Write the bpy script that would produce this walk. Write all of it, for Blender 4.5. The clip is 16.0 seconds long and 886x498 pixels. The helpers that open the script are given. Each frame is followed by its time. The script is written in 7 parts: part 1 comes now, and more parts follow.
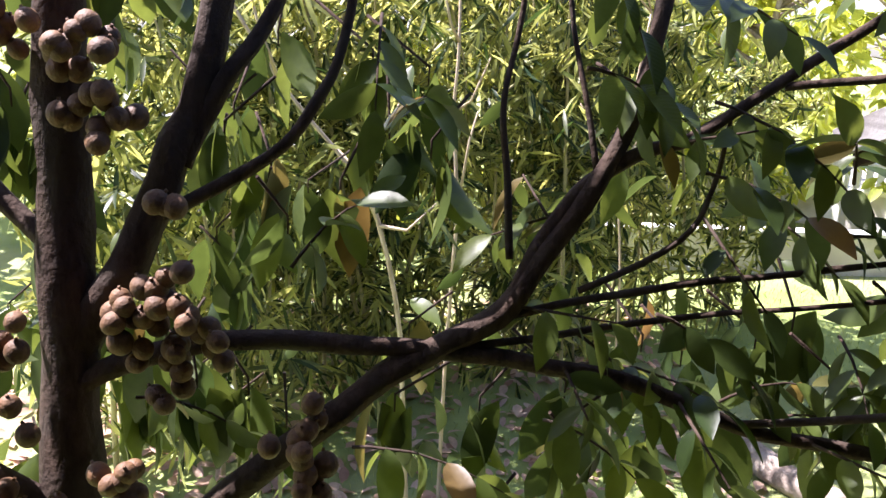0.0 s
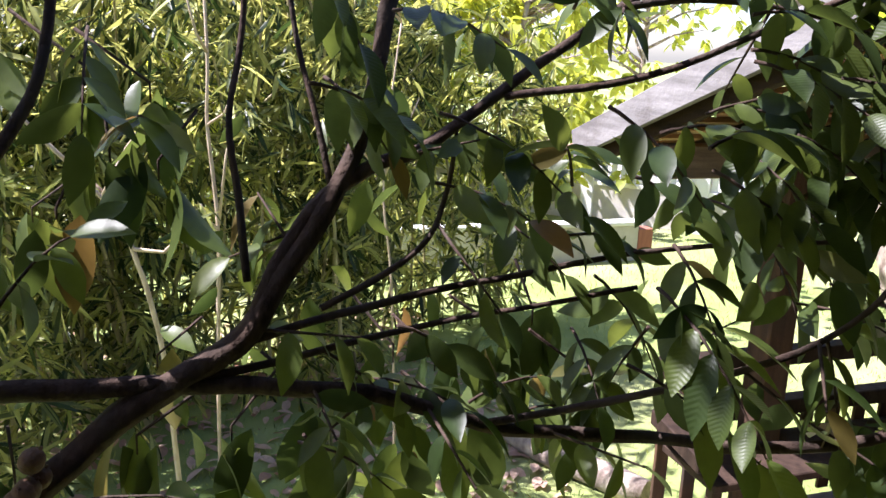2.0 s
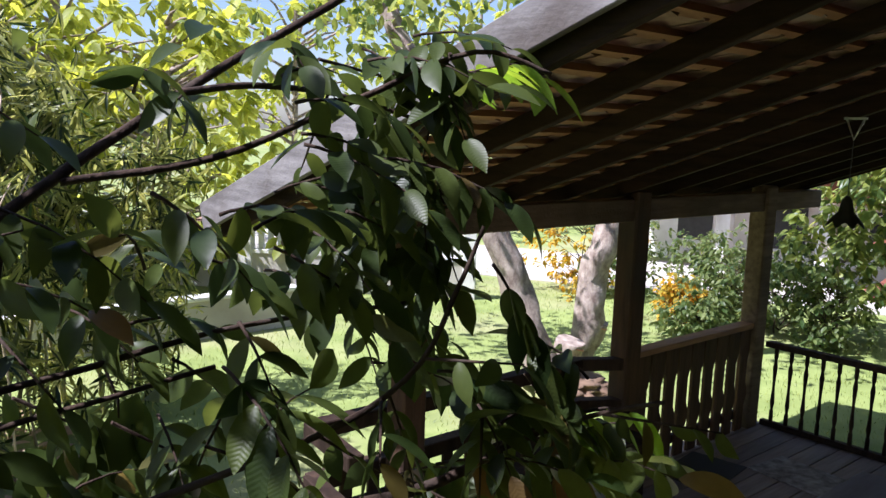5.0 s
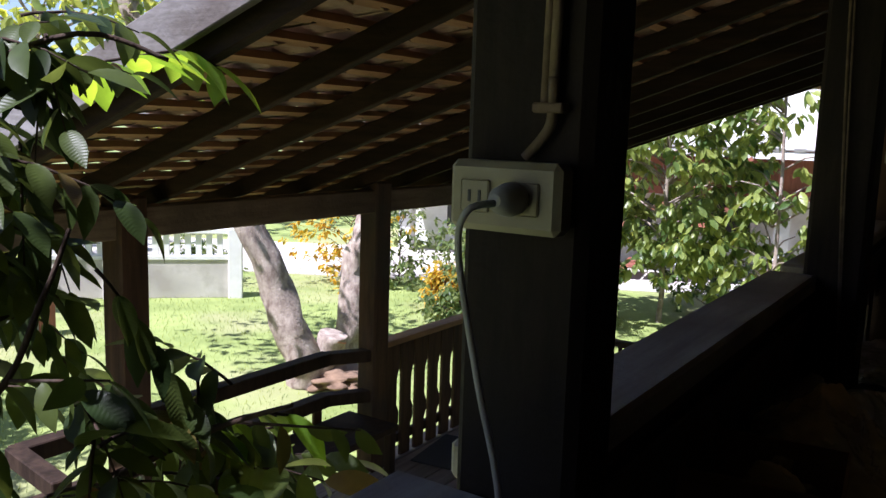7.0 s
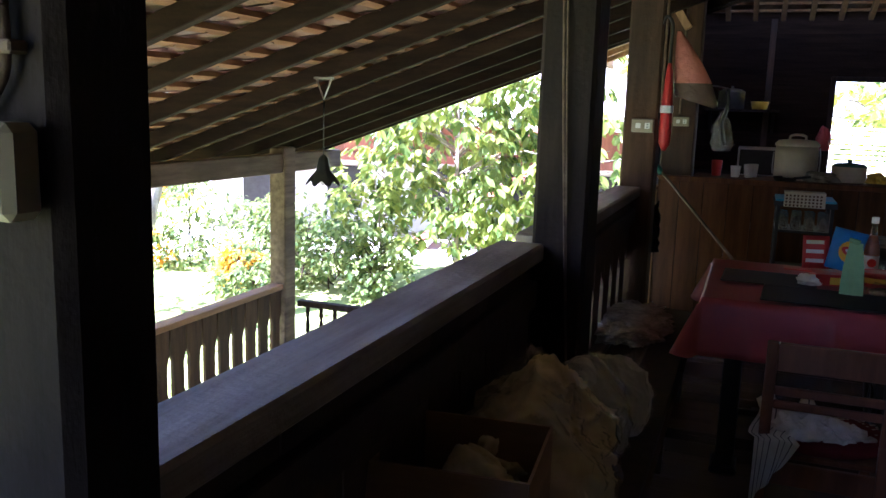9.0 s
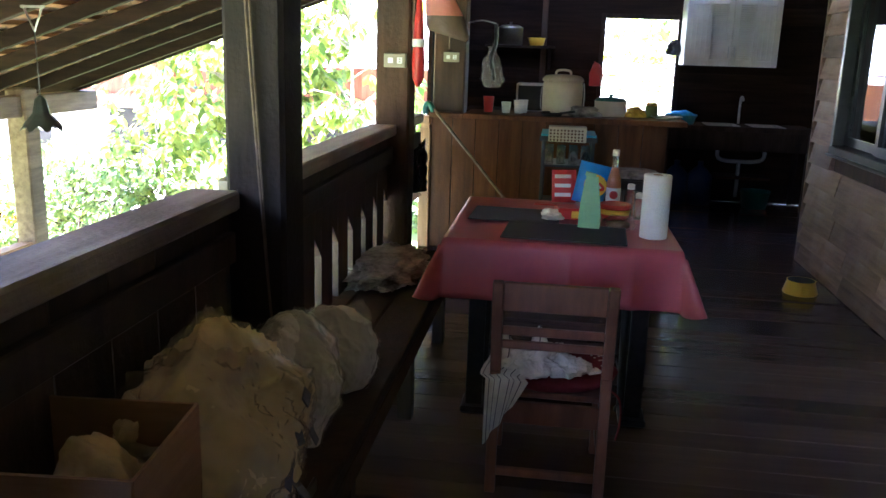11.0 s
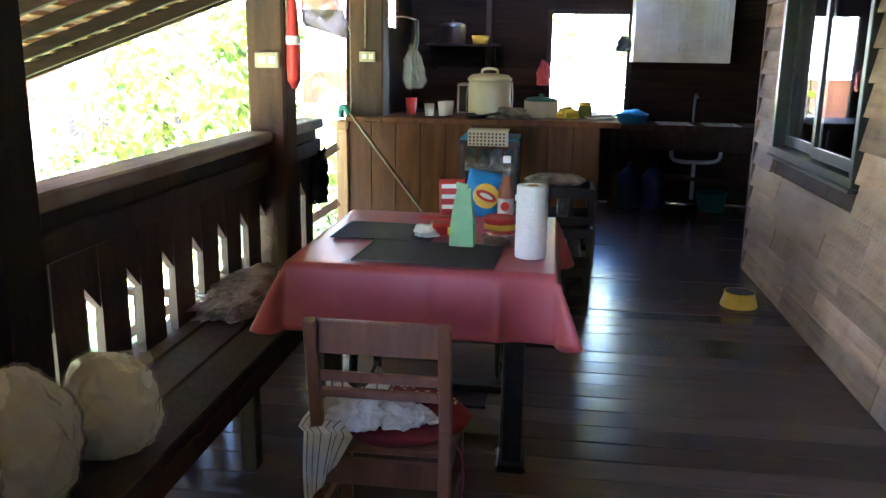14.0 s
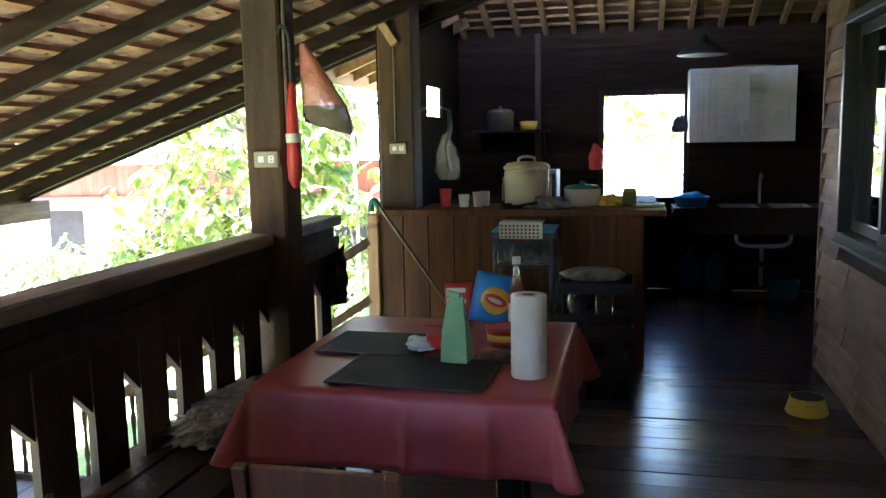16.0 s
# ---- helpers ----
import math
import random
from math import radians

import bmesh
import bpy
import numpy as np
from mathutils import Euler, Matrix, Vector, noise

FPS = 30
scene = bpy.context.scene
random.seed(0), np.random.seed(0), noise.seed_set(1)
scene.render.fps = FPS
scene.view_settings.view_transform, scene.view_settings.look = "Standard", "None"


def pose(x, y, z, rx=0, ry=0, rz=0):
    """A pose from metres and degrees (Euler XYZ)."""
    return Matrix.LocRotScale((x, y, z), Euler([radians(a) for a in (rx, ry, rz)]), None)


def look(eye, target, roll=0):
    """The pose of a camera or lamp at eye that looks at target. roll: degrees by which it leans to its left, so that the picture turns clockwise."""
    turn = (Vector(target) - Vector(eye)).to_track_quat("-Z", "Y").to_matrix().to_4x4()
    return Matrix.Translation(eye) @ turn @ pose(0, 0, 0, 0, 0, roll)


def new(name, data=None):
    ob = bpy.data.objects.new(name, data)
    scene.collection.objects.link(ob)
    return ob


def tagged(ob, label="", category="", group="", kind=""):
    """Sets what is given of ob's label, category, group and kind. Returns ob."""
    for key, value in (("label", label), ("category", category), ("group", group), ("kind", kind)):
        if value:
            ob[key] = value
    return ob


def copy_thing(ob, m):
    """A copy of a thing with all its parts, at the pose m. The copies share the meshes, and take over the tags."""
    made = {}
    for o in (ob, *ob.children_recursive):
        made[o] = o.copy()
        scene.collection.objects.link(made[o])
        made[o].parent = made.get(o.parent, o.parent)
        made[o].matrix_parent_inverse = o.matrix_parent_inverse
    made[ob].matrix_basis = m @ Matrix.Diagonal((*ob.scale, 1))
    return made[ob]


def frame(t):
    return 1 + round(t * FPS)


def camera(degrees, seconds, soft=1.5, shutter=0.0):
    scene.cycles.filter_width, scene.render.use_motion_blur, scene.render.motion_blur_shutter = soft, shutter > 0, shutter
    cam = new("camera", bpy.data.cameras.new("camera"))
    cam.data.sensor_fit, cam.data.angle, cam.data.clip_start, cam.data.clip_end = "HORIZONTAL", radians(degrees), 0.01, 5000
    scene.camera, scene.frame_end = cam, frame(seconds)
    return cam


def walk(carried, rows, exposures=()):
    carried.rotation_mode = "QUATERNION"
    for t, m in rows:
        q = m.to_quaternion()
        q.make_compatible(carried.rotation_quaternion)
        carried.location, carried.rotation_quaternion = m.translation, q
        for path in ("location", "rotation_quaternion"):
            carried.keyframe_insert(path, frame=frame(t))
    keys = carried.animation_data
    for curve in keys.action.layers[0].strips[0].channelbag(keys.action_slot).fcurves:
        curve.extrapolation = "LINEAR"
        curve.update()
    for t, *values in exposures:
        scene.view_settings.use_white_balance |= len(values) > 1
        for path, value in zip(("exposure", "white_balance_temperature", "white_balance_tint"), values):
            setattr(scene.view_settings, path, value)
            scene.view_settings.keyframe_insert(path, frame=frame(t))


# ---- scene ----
cam = camera(56.9, 16.0)
PATH = [
    (0, (0.150, -1.232, 1.441), (-1.776, -1.136, 0.931), 2.6),
    (0.5, (0.143, -1.219, 1.444), (-1.765, -0.939, 0.914), 2.0),
    (1, (0.132, -1.205, 1.453), (-1.758, -0.8, 0.938), 1.9),
    (1.5, (0.128, -1.181, 1.461), (-1.749, -0.691, 0.974), 1.9),
    (2, (0.132, -1.145, 1.456), (-1.712, -0.533, 0.982), 2.2),
    (2.5, (0.154, -1.127, 1.453), (-1.668, -0.432, 1.01), 2.5),
    (3, (0.185, -1.126, 1.453), (-1.614, -0.34, 1.075), 2.9),
    (3.5, (0.211, -1.138, 1.457), (-1.528, -0.207, 1.127), 2.8),
    (6, (0.309, -0.838, 1.508), (-1.011, 0.636, 1.218), 1.5),
    (6.5, (0.367, -0.773, 1.507), (-0.863, 0.778, 1.217), 1.3),
    (7, (0.427, -0.713, 1.501), (-0.674, 0.931, 1.211), 1.8),
    (7.5, (0.477, -0.678, 1.5), (-0.548, 1.015, 1.212), 2.4),
    (8, (0.513, -0.62, 1.497), (-0.435, 1.116, 1.202), 2.3),
    (8.5, (0.535, -0.529, 1.492), (-0.32, 1.25, 1.174), 1.4),
    (9, (0.575, -0.432, 1.491), (-0.116, 1.413, 1.151), 1.8),
    (9.5, (0.627, -0.371, 1.497), (0.105, 1.524, 1.128), 1.8),
    (12, (0.967, 0.023, 1.467), (0.82, 1.955, 0.972), 1.1),
    (12.5, (1.02, 0.098, 1.479), (0.925, 2.041, 1.013), 0.6),
    (13, (1.146, 0.175, 1.477), (0.984, 2.121, 1.045), 1.4),
    (13.5, (1.265, 0.249, 1.473), (1.037, 2.188, 1.041), 1.8),
    (14, (1.315, 0.352, 1.467), (1.067, 2.282, 1.004), 0.9),
    (14.5, (1.348, 0.49, 1.482), (1.132, 2.431, 1.049), 1.5),
    (15, (1.392, 0.571, 1.505), (1.194, 2.53, 1.157), 0.3),
    (15.5, (1.482, 0.657, 1.505), (1.136, 2.605, 1.208), -0.7),
    (16, (1.572, 0.743, 1.506), (1.121, 2.673, 1.238), -1.1),
]
EXPOSURE = [(0.0, 2.15, 5900, 28), (2.0, 1.95, 5750, 27), (3.5, 1.5, 5550, 27), (6.0, 1.0, 5550, 23), (7.0, 1.2, 5500, 26), (7.5, 1.75, 5300, 30), (8.0, 2.2, 5250, 31), (9.0, 3.65, 5000, 36), (9.5, 3.5, 5000, 36), (12.0, 6.2, 5050, 22), (13.0, 6.15, 5050, 22), (14.5, 6.0, 5100, 25), (15.0, 5.6, 5150, 25), (16.0, 5.0, 5100, 23)]
walk(cam, [(t, look(eye, target, roll)) for t, eye, target, roll in PATH], EXPOSURE)

# world and sun: high, on the -x and -y side
sun_dir = Vector((-0.20, -0.52, 0.83)).normalized()
SUN_EL, SUN_ROT = math.asin(sun_dir.z), math.atan2(sun_dir.x, sun_dir.y)
world = bpy.data.worlds.new("sky")
world.use_nodes = True
scene.world = world
wn = world.node_tree
sky = wn.nodes.new("ShaderNodeTexSky")
sky.sky_type, sky.sun_disc = "NISHITA", False
sky.sun_elevation, sky.sun_rotation = SUN_EL, SUN_ROT
wn.nodes["Background"].inputs["Strength"].default_value = 0.075
wn.links.new(sky.outputs[0], wn.nodes["Background"].inputs["Color"])
sun = new("sun", bpy.data.lights.new("sun", "SUN"))
sun.data.energy, sun.data.angle, sun.data.color = 5.0, radians(0.6), (1.0, 0.95, 0.86)
sun.matrix_world = look(sun_dir * 50, (0, 0, 0))


# ---- materials ----
def nodes_of(name):
    m = bpy.data.materials.new(name)
    m.use_nodes = True
    return m, m.node_tree.nodes, m.node_tree.links


def surface(name, c1, c2, scale=(6, 6, 6), rough=0.6, rough2=None, bump=0.3, metal=0.0, fine=40.0, coat=0.0, sheen=0.0, per_object=0.0, stain=None, stain_scale=1.5, spec=0.5):
    """Two-tone surface: stretched noise for grain, a fine noise for relief, optional large stains, optional variation by object."""
    m, n, l = nodes_of(name)
    b = n["Principled BSDF"]
    tc = n.new("ShaderNodeTexCoord")
    mp = n.new("ShaderNodeMapping")
    mp.inputs["Scale"].default_value = scale
    l.new(tc.outputs["Object"], mp.inputs["Vector"])
    src = mp.outputs[0]
    if per_object:
        oi = n.new("ShaderNodeObjectInfo")
        add = n.new("ShaderNodeVectorMath")
        mul = n.new("ShaderNodeMath")
        mul.operation = "MULTIPLY"
        mul.inputs[1].default_value = 37.0
        l.new(oi.outputs["Random"], mul.inputs[0])
        l.new(mp.outputs[0], add.inputs[0])
        l.new(mul.outputs[0], add.inputs[1])
        src = add.outputs[0]
    t1 = n.new("ShaderNodeTexNoise")
    t1.inputs["Scale"].default_value, t1.inputs["Detail"].default_value, t1.inputs["Roughness"].default_value = 1.0, 6.0, 0.65
    l.new(src, t1.inputs["Vector"])
    ramp = n.new("ShaderNodeValToRGB")
    ramp.color_ramp.elements[0].position, ramp.color_ramp.elements[1].position = 0.32, 0.68
    ramp.color_ramp.elements[0].color, ramp.color_ramp.elements[1].color = (*c1, 1), (*c2, 1)
    l.new(t1.outputs["Fac"], ramp.inputs["Fac"])
    col = ramp.outputs["Color"]
    if stain:
        t3 = n.new("ShaderNodeTexNoise")
        t3.inputs["Scale"].default_value, t3.inputs["Detail"].default_value = stain_scale, 4.0
        l.new(tc.outputs["Object"], t3.inputs["Vector"])
        r3 = n.new("ShaderNodeMapRange")
        r3.inputs["From Min"].default_value, r3.inputs["From Max"].default_value = 0.48, 0.68
        l.new(t3.outputs["Fac"], r3.inputs["Value"])
        mx = n.new("ShaderNodeMix")
        mx.data_type = "RGBA"
        mx.inputs["B"].default_value = (*stain, 1)
        l.new(r3.outputs[0], mx.inputs["Factor"])
        l.new(col, mx.inputs["A"])
        col = mx.outputs["Result"]
    if per_object:
        hs = n.new("ShaderNodeHueSaturation")
        mr = n.new("ShaderNodeMapRange")
        mr.inputs["To Min"].default_value, mr.inputs["To Max"].default_value = 1 - per_object, 1 + per_object
        l.new(oi.outputs["Random"], mr.inputs["Value"])
        l.new(mr.outputs[0], hs.inputs["Value"])
        l.new(col, hs.inputs["Color"])
        col = hs.outputs["Color"]
    l.new(col, b.inputs["Base Color"])
    t2 = n.new("ShaderNodeTexNoise")
    t2.inputs["Scale"].default_value, t2.inputs["Detail"].default_value = fine, 5.0
    l.new(tc.outputs["Object"], t2.inputs["Vector"])
    rr = n.new("ShaderNodeMapRange")
    rr.inputs["To Min"].default_value, rr.inputs["To Max"].default_value = rough - 0.08, (rough2 or rough) + 0.08
    l.new(t1.outputs["Fac"], rr.inputs["Value"])
    l.new(rr.outputs[0], b.inputs["Roughness"])
    mixh = n.new("ShaderNodeMath")
    mixh.operation = "ADD"
    l.new(t1.outputs["Fac"], mixh.inputs[0])
    l.new(t2.outputs["Fac"], mixh.inputs[1])
    bp = n.new("ShaderNodeBump")
    bp.inputs["Strength"].default_value, bp.inputs["Distance"].default_value = bump, 0.006
    l.new(mixh.outputs[0], bp.inputs["Height"])
    l.new(bp.outputs[0], b.inputs["Normal"])
    b.inputs["Metallic"].default_value = metal
    b.inputs["Coat Weight"].default_value = coat
    b.inputs["Specular IOR Level"].default_value = spec
    return m


def leaf_surface(name, c1, c2, trans=0.45, rough=0.38, spot=None, veins=False, bias=0.0):
    """Leaf: glossy face with light passing through, colour varied leaf by leaf."""
    m, n, l = nodes_of(name)
    b, out = n["Principled BSDF"], n["Material Output"]
    geo, oi = n.new("ShaderNodeNewGeometry"), n.new("ShaderNodeObjectInfo")
    add = n.new("ShaderNodeMath")
    add.operation = "ADD"
    l.new(geo.outputs["Random Per Island"], add.inputs[0])
    l.new(oi.outputs["Random"], add.inputs[1])
    fr = n.new("ShaderNodeMath")
    fr.operation = "FRACT"
    l.new(add.outputs[0], fr.inputs[0])
    ramp = n.new("ShaderNodeValToRGB")
    ramp.color_ramp.elements[0].color, ramp.color_ramp.elements[1].color = (*c1, 1), (*c2, 1)
    l.new(fr.outputs[0], ramp.inputs["Fac"])
    ramp.color_ramp.elements[0].position = bias
    if spot:
        e = ramp.color_ramp.elements.new(0.93)
        e.color = (*c2, 1)
        ramp.color_ramp.elements[2].color = (*spot, 1)
    tc = n.new("ShaderNodeTexCoord")
    nz = n.new("ShaderNodeTexNoise")
    nz.inputs["Scale"].default_value, nz.inputs["Detail"].default_value = 30, 3
    l.new(tc.outputs["Object"], nz.inputs["Vector"])
    hs = n.new("ShaderNodeHueSaturation")
    mr = n.new("ShaderNodeMapRange")
    mr.inputs["To Min"].default_value, mr.inputs["To Max"].default_value = 0.7, 1.3
    l.new(nz.outputs["Fac"], mr.inputs["Value"])
    l.new(mr.outputs[0], hs.inputs["Value"])
    l.new(ramp.outputs["Color"], hs.inputs["Color"])
    l.new(hs.outputs["Color"], b.inputs["Base Color"])
    b.inputs["Roughness"].default_value = rough
    b.inputs["Specular IOR Level"].default_value = 0.28
    bp = n.new("ShaderNodeBump")
    bp.inputs["Strength"].default_value, bp.inputs["Distance"].default_value = 0.25, 0.004
    l.new(nz.outputs["Fac"], bp.inputs["Height"])
    if veins:
        # side veins slanting off the midrib, along the leaf's own length
        sep, ab, sl, wv = n.new("ShaderNodeSeparateXYZ"), n.new("ShaderNodeMath"), n.new("ShaderNodeMath"), n.new("ShaderNodeMath")
        ab.operation, sl.operation, wv.operation = "ABSOLUTE", "MULTIPLY_ADD", "PINGPONG"
        l.new(tc.outputs["Object"], sep.inputs[0])
        l.new(sep.outputs["Y"], ab.inputs[0])
        l.new(ab.outputs[0], sl.inputs[0])
        sl.inputs[1].default_value = -0.7
        l.new(sep.outputs["X"], sl.inputs[2])
        l.new(sl.outputs[0], wv.inputs[0])
        wv.inputs[1].default_value = 0.034
        nz.inputs["Scale"].default_value = 4
        l.new(wv.outputs[0], bp.inputs["Height"])
        bp.inputs["Strength"].default_value, bp.inputs["Distance"].default_value = 0.34, 0.03
    l.new(bp.outputs[0], b.inputs["Normal"])
    tr = n.new("ShaderNodeBsdfTranslucent")
    h2 = n.new("ShaderNodeHueSaturation")
    h2.inputs["Hue"].default_value, h2.inputs["Saturation"].default_value, h2.inputs["Value"].default_value = 0.475, 1.1, 2.6
    l.new(hs.outputs["Color"], h2.inputs["Color"])
    l.new(h2.outputs["Color"], tr.inputs["Color"])
    mix = n.new("ShaderNodeMixShader")
    mix.inputs["Fac"].default_value = trans
    l.new(b.outputs[0], mix.inputs[1])
    l.new(tr.outputs[0], mix.inputs[2])
    l.new(mix.outputs[0], out.inputs["Surface"])
    return m


def clear(name, colour=(1, 1, 1), rough=0.02, weight=1.0, ior=1.45, alpha=1.0):
    m, n, l = nodes_of(name)
    b = n["Principled BSDF"]
    b.inputs["Base Color"].default_value = (*colour, 1)
    b.inputs["Roughness"].default_value, b.inputs["Transmission Weight"].default_value = rough, weight
    b.inputs["IOR"].default_value, b.inputs["Alpha"].default_value = ior, alpha
    return m


def film_plastic(name, colour, alpha=0.45, rough=0.18):
    """Thin crumpled plastic film: partly see-through, glossy."""
    m, n, l = nodes_of(name)
    b = n["Principled BSDF"]
    b.inputs["Base Color"].default_value = (*colour, 1)
    b.inputs["Roughness"].default_value, b.inputs["Alpha"].default_value = rough, alpha
    tc, nz, bp = n.new("ShaderNodeTexCoord"), n.new("ShaderNodeTexNoise"), n.new("ShaderNodeBump")
    nz.inputs["Scale"].default_value, nz.inputs["Detail"].default_value = 10, 7
    l.new(tc.outputs["Object"], nz.inputs["Vector"])
    l.new(nz.outputs["Fac"], bp.inputs["Height"])
    bp.inputs["Strength"].default_value, bp.inputs["Distance"].default_value = 1.0, 0.04
    l.new(bp.outputs[0], b.inputs["Normal"])
    return m


M_DARK = surface("dark stained wood", (0.022, 0.0145, 0.011), (0.060, 0.038, 0.027), (14, 14, 2.5), 0.68, 0.78, 0.5, per_object=0.25, spec=0.12)
# brown boards; the glare veil over them is put into a paler tone
M_BOARD = surface("worn board paled by glare", (0.034, 0.024, 0.019), (0.095, 0.068, 0.052), (14, 14, 2.0), 0.6, 0.72, 0.5, per_object=0.3, spec=0.25, stain=(0.05, 0.042, 0.036), stain_scale=3)
# darker than M_POST, for the outlet and bench posts
M_POSTDARK = surface("near-black post wood", (0.014, 0.0105, 0.0095), (0.040, 0.029, 0.024), (14, 14, 1.8), 0.66, 0.78, 0.6, spec=0.15, stain=(0.024, 0.020, 0.019), stain_scale=3)
M_POST = surface("old brown post", (0.045, 0.025, 0.014), (0.115, 0.064, 0.036), (16, 16, 1.6), 0.65, 0.78, 0.6, spec=0.2, stain=(0.05, 0.04, 0.035), per_object=0.2)
M_RAILTOP = surface("weathered grey rail", (0.22, 0.19, 0.175), (0.44, 0.40, 0.37), (22, 2.0, 22), 0.55, 0.7, 0.6, stain=(0.16, 0.13, 0.12))
M_BEAM = surface("grey beam", (0.12, 0.085, 0.06), (0.26, 0.19, 0.135), (20, 2.0, 20), 0.75, 0.85, 0.7, spec=0.2, stain=(0.10, 0.075, 0.055))
M_GREYWOOD = surface("silvered grey board", (0.13, 0.12, 0.115), (0.26, 0.245, 0.235), (2.0, 20, 20), 0.75, 0.85, 0.6, spec=0.2, stain=(0.10, 0.085, 0.075), stain_scale=3)
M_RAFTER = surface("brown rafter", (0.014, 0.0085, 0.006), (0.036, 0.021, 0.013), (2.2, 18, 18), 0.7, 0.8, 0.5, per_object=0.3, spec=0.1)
M_BATTEN = surface("orange batten", (0.23, 0.12, 0.05), (0.45, 0.25, 0.11), (18, 2.2, 18), 0.65, 0.8, 0.4)
M_TILE = surface("old clay tile", (0.19, 0.11, 0.07), (0.37, 0.26, 0.185), (9, 9, 9), 0.85, 0.95, 0.4, spec=0.15, per_object=0.3, stain=(0.25, 0.21, 0.18), stain_scale=4)
M_FLOOR = surface("dark plank floor", (0.088, 0.061, 0.055), (0.112, 0.079, 0.070), (0.9, 26, 26), 0.29, 0.16, 0.03, per_object=0.3, stain=(0.085, 0.064, 0.058), stain_scale=2.2, fine=60)
M_SIDING = surface("weathered siding", (0.16, 0.096, 0.068), (0.35, 0.23, 0.165), (22, 1.5, 22), 0.66, 0.8, 0.6, spec=0.3, per_object=0.38, stain=(0.34, 0.25, 0.21), stain_scale=2.5)
M_PINE = surface("yellow wood", (0.34, 0.19, 0.08), (0.55, 0.33, 0.15), (20, 20, 2.0), 0.5, 0.6, 0.3, per_object=0.1)
M_PANEL = surface("brown panel wood", (0.065, 0.024, 0.007), (0.14, 0.058, 0.017), (16, 16, 1.6), 0.5, 0.6, 0.3, per_object=0.25, spec=0.2)
M_CHAIR = surface("varnished red-brown wood", (0.12, 0.05, 0.028), (0.24, 0.105, 0.055), (14, 14, 2.2), 0.38, 0.48, 0.25, coat=0.2)
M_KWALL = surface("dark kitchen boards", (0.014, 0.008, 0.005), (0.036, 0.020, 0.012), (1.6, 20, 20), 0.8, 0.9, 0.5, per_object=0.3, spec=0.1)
M_VINYL = surface("dusty red vinyl cloth", (0.42, 0.075, 0.09), (0.50, 0.10, 0.115), (3, 3, 3), 0.34, 0.42, 0.12, fine=18)
M_MAT = surface("black woven mat", (0.012, 0.012, 0.014), (0.035, 0.035, 0.038), (160, 160, 160), 0.65, 0.75, 0.5, fine=260)
M_IRON = surface("black cast iron", (0.012, 0.012, 0.013), (0.035, 0.033, 0.032), (20, 20, 20), 0.42, 0.55, 0.3, metal=0.6)
M_FRAME = surface("dark olive aluminium", (0.018, 0.022, 0.018), (0.042, 0.047, 0.039), (10, 10, 10), 0.34, 0.44, 0.08, metal=0.2)
M_WHITE = surface("white painted board", (0.68, 0.66, 0.60), (0.80, 0.78, 0.72), (5, 5, 5), 0.45, 0.55, 0.15, stain=(0.62, 0.58, 0.50), stain_scale=3)
M_CREAM = surface("cream plastic", (0.62, 0.56, 0.40), (0.72, 0.66, 0.50), (8, 8, 8), 0.4, 0.5, 0.05)
M_PAPER = surface("white tissue paper", (0.80, 0.79, 0.76), (0.87, 0.86, 0.84), (20, 20, 20), 0.9, 0.95, 0.5, fine=120)
M_GREENBAG = surface("mint green paper bag", (0.27, 0.55, 0.27), (0.36, 0.66, 0.34), (8, 8, 8), 0.55, 0.65, 0.4, fine=20)
M_BLUE = surface("bright blue foil", (0.03, 0.22, 0.60), (0.05, 0.34, 0.75), (6, 6, 6), 0.3, 0.4, 0.5, fine=16)
M_YELLOW = surface("yellow plastic", (0.72, 0.46, 0.03), (0.82, 0.55, 0.05), (6, 6, 6), 0.3, 0.4, 0.05)
M_RED = surface("red plastic", (0.50, 0.03, 0.025), (0.62, 0.05, 0.04), (7, 7, 7), 0.35, 0.45, 0.1)
M_ORANGE = surface("orange sauce", (0.55, 0.14, 0.04), (0.68, 0.22, 0.07), (8, 8, 8), 0.3, 0.4, 0.1)
M_WHITEPL = surface("white plastic", (0.72, 0.72, 0.70), (0.82, 0.82, 0.80), (8, 8, 8), 0.35, 0.45, 0.05)
M_SKYBLUE = surface("light blue plastic", (0.05, 0.35, 0.62), (0.08, 0.47, 0.75), (6, 6, 6), 0.35, 0.42, 0.05)
M_NAVY = surface("dark blue plastic", (0.01, 0.03, 0.12), (0.02, 0.06, 0.2), (6, 6, 6), 0.3, 0.4, 0.05)
M_TEAL = surface("teal plastic", (0.01, 0.10, 0.09), (0.02, 0.16, 0.13), (6, 6, 6), 0.4, 0.5, 0.05)
M_STEEL = surface("brushed steel", (0.45, 0.45, 0.45), (0.62, 0.62, 0.61), (30, 4, 30), 0.28, 0.4, 0.1, metal=1.0)
M_BLACKPL = surface("black plastic", (0.012, 0.012, 0.013), (0.03, 0.03, 0.032), (8, 8, 8), 0.38, 0.5, 0.1)
M_OLDPL = surface("yellowed white plastic", (0.27, 0.24, 0.16), (0.36, 0.32, 0.22), (8, 8, 8), 0.4, 0.5, 0.06, stain=(0.28, 0.24, 0.16), stain_scale=14)
M_CABLE = surface("grey cable", (0.34, 0.34, 0.33), (0.45, 0.45, 0.44), (20, 20, 20), 0.5, 0.6, 0.05)
M_SACK = surface("cream paper sack", (0.56, 0.44, 0.22), (0.72, 0.60, 0.36), (5, 5, 5), 0.5, 0.6, 1.0, fine=12, coat=0.35, stain=(0.33, 0.27, 0.20), stain_scale=6)
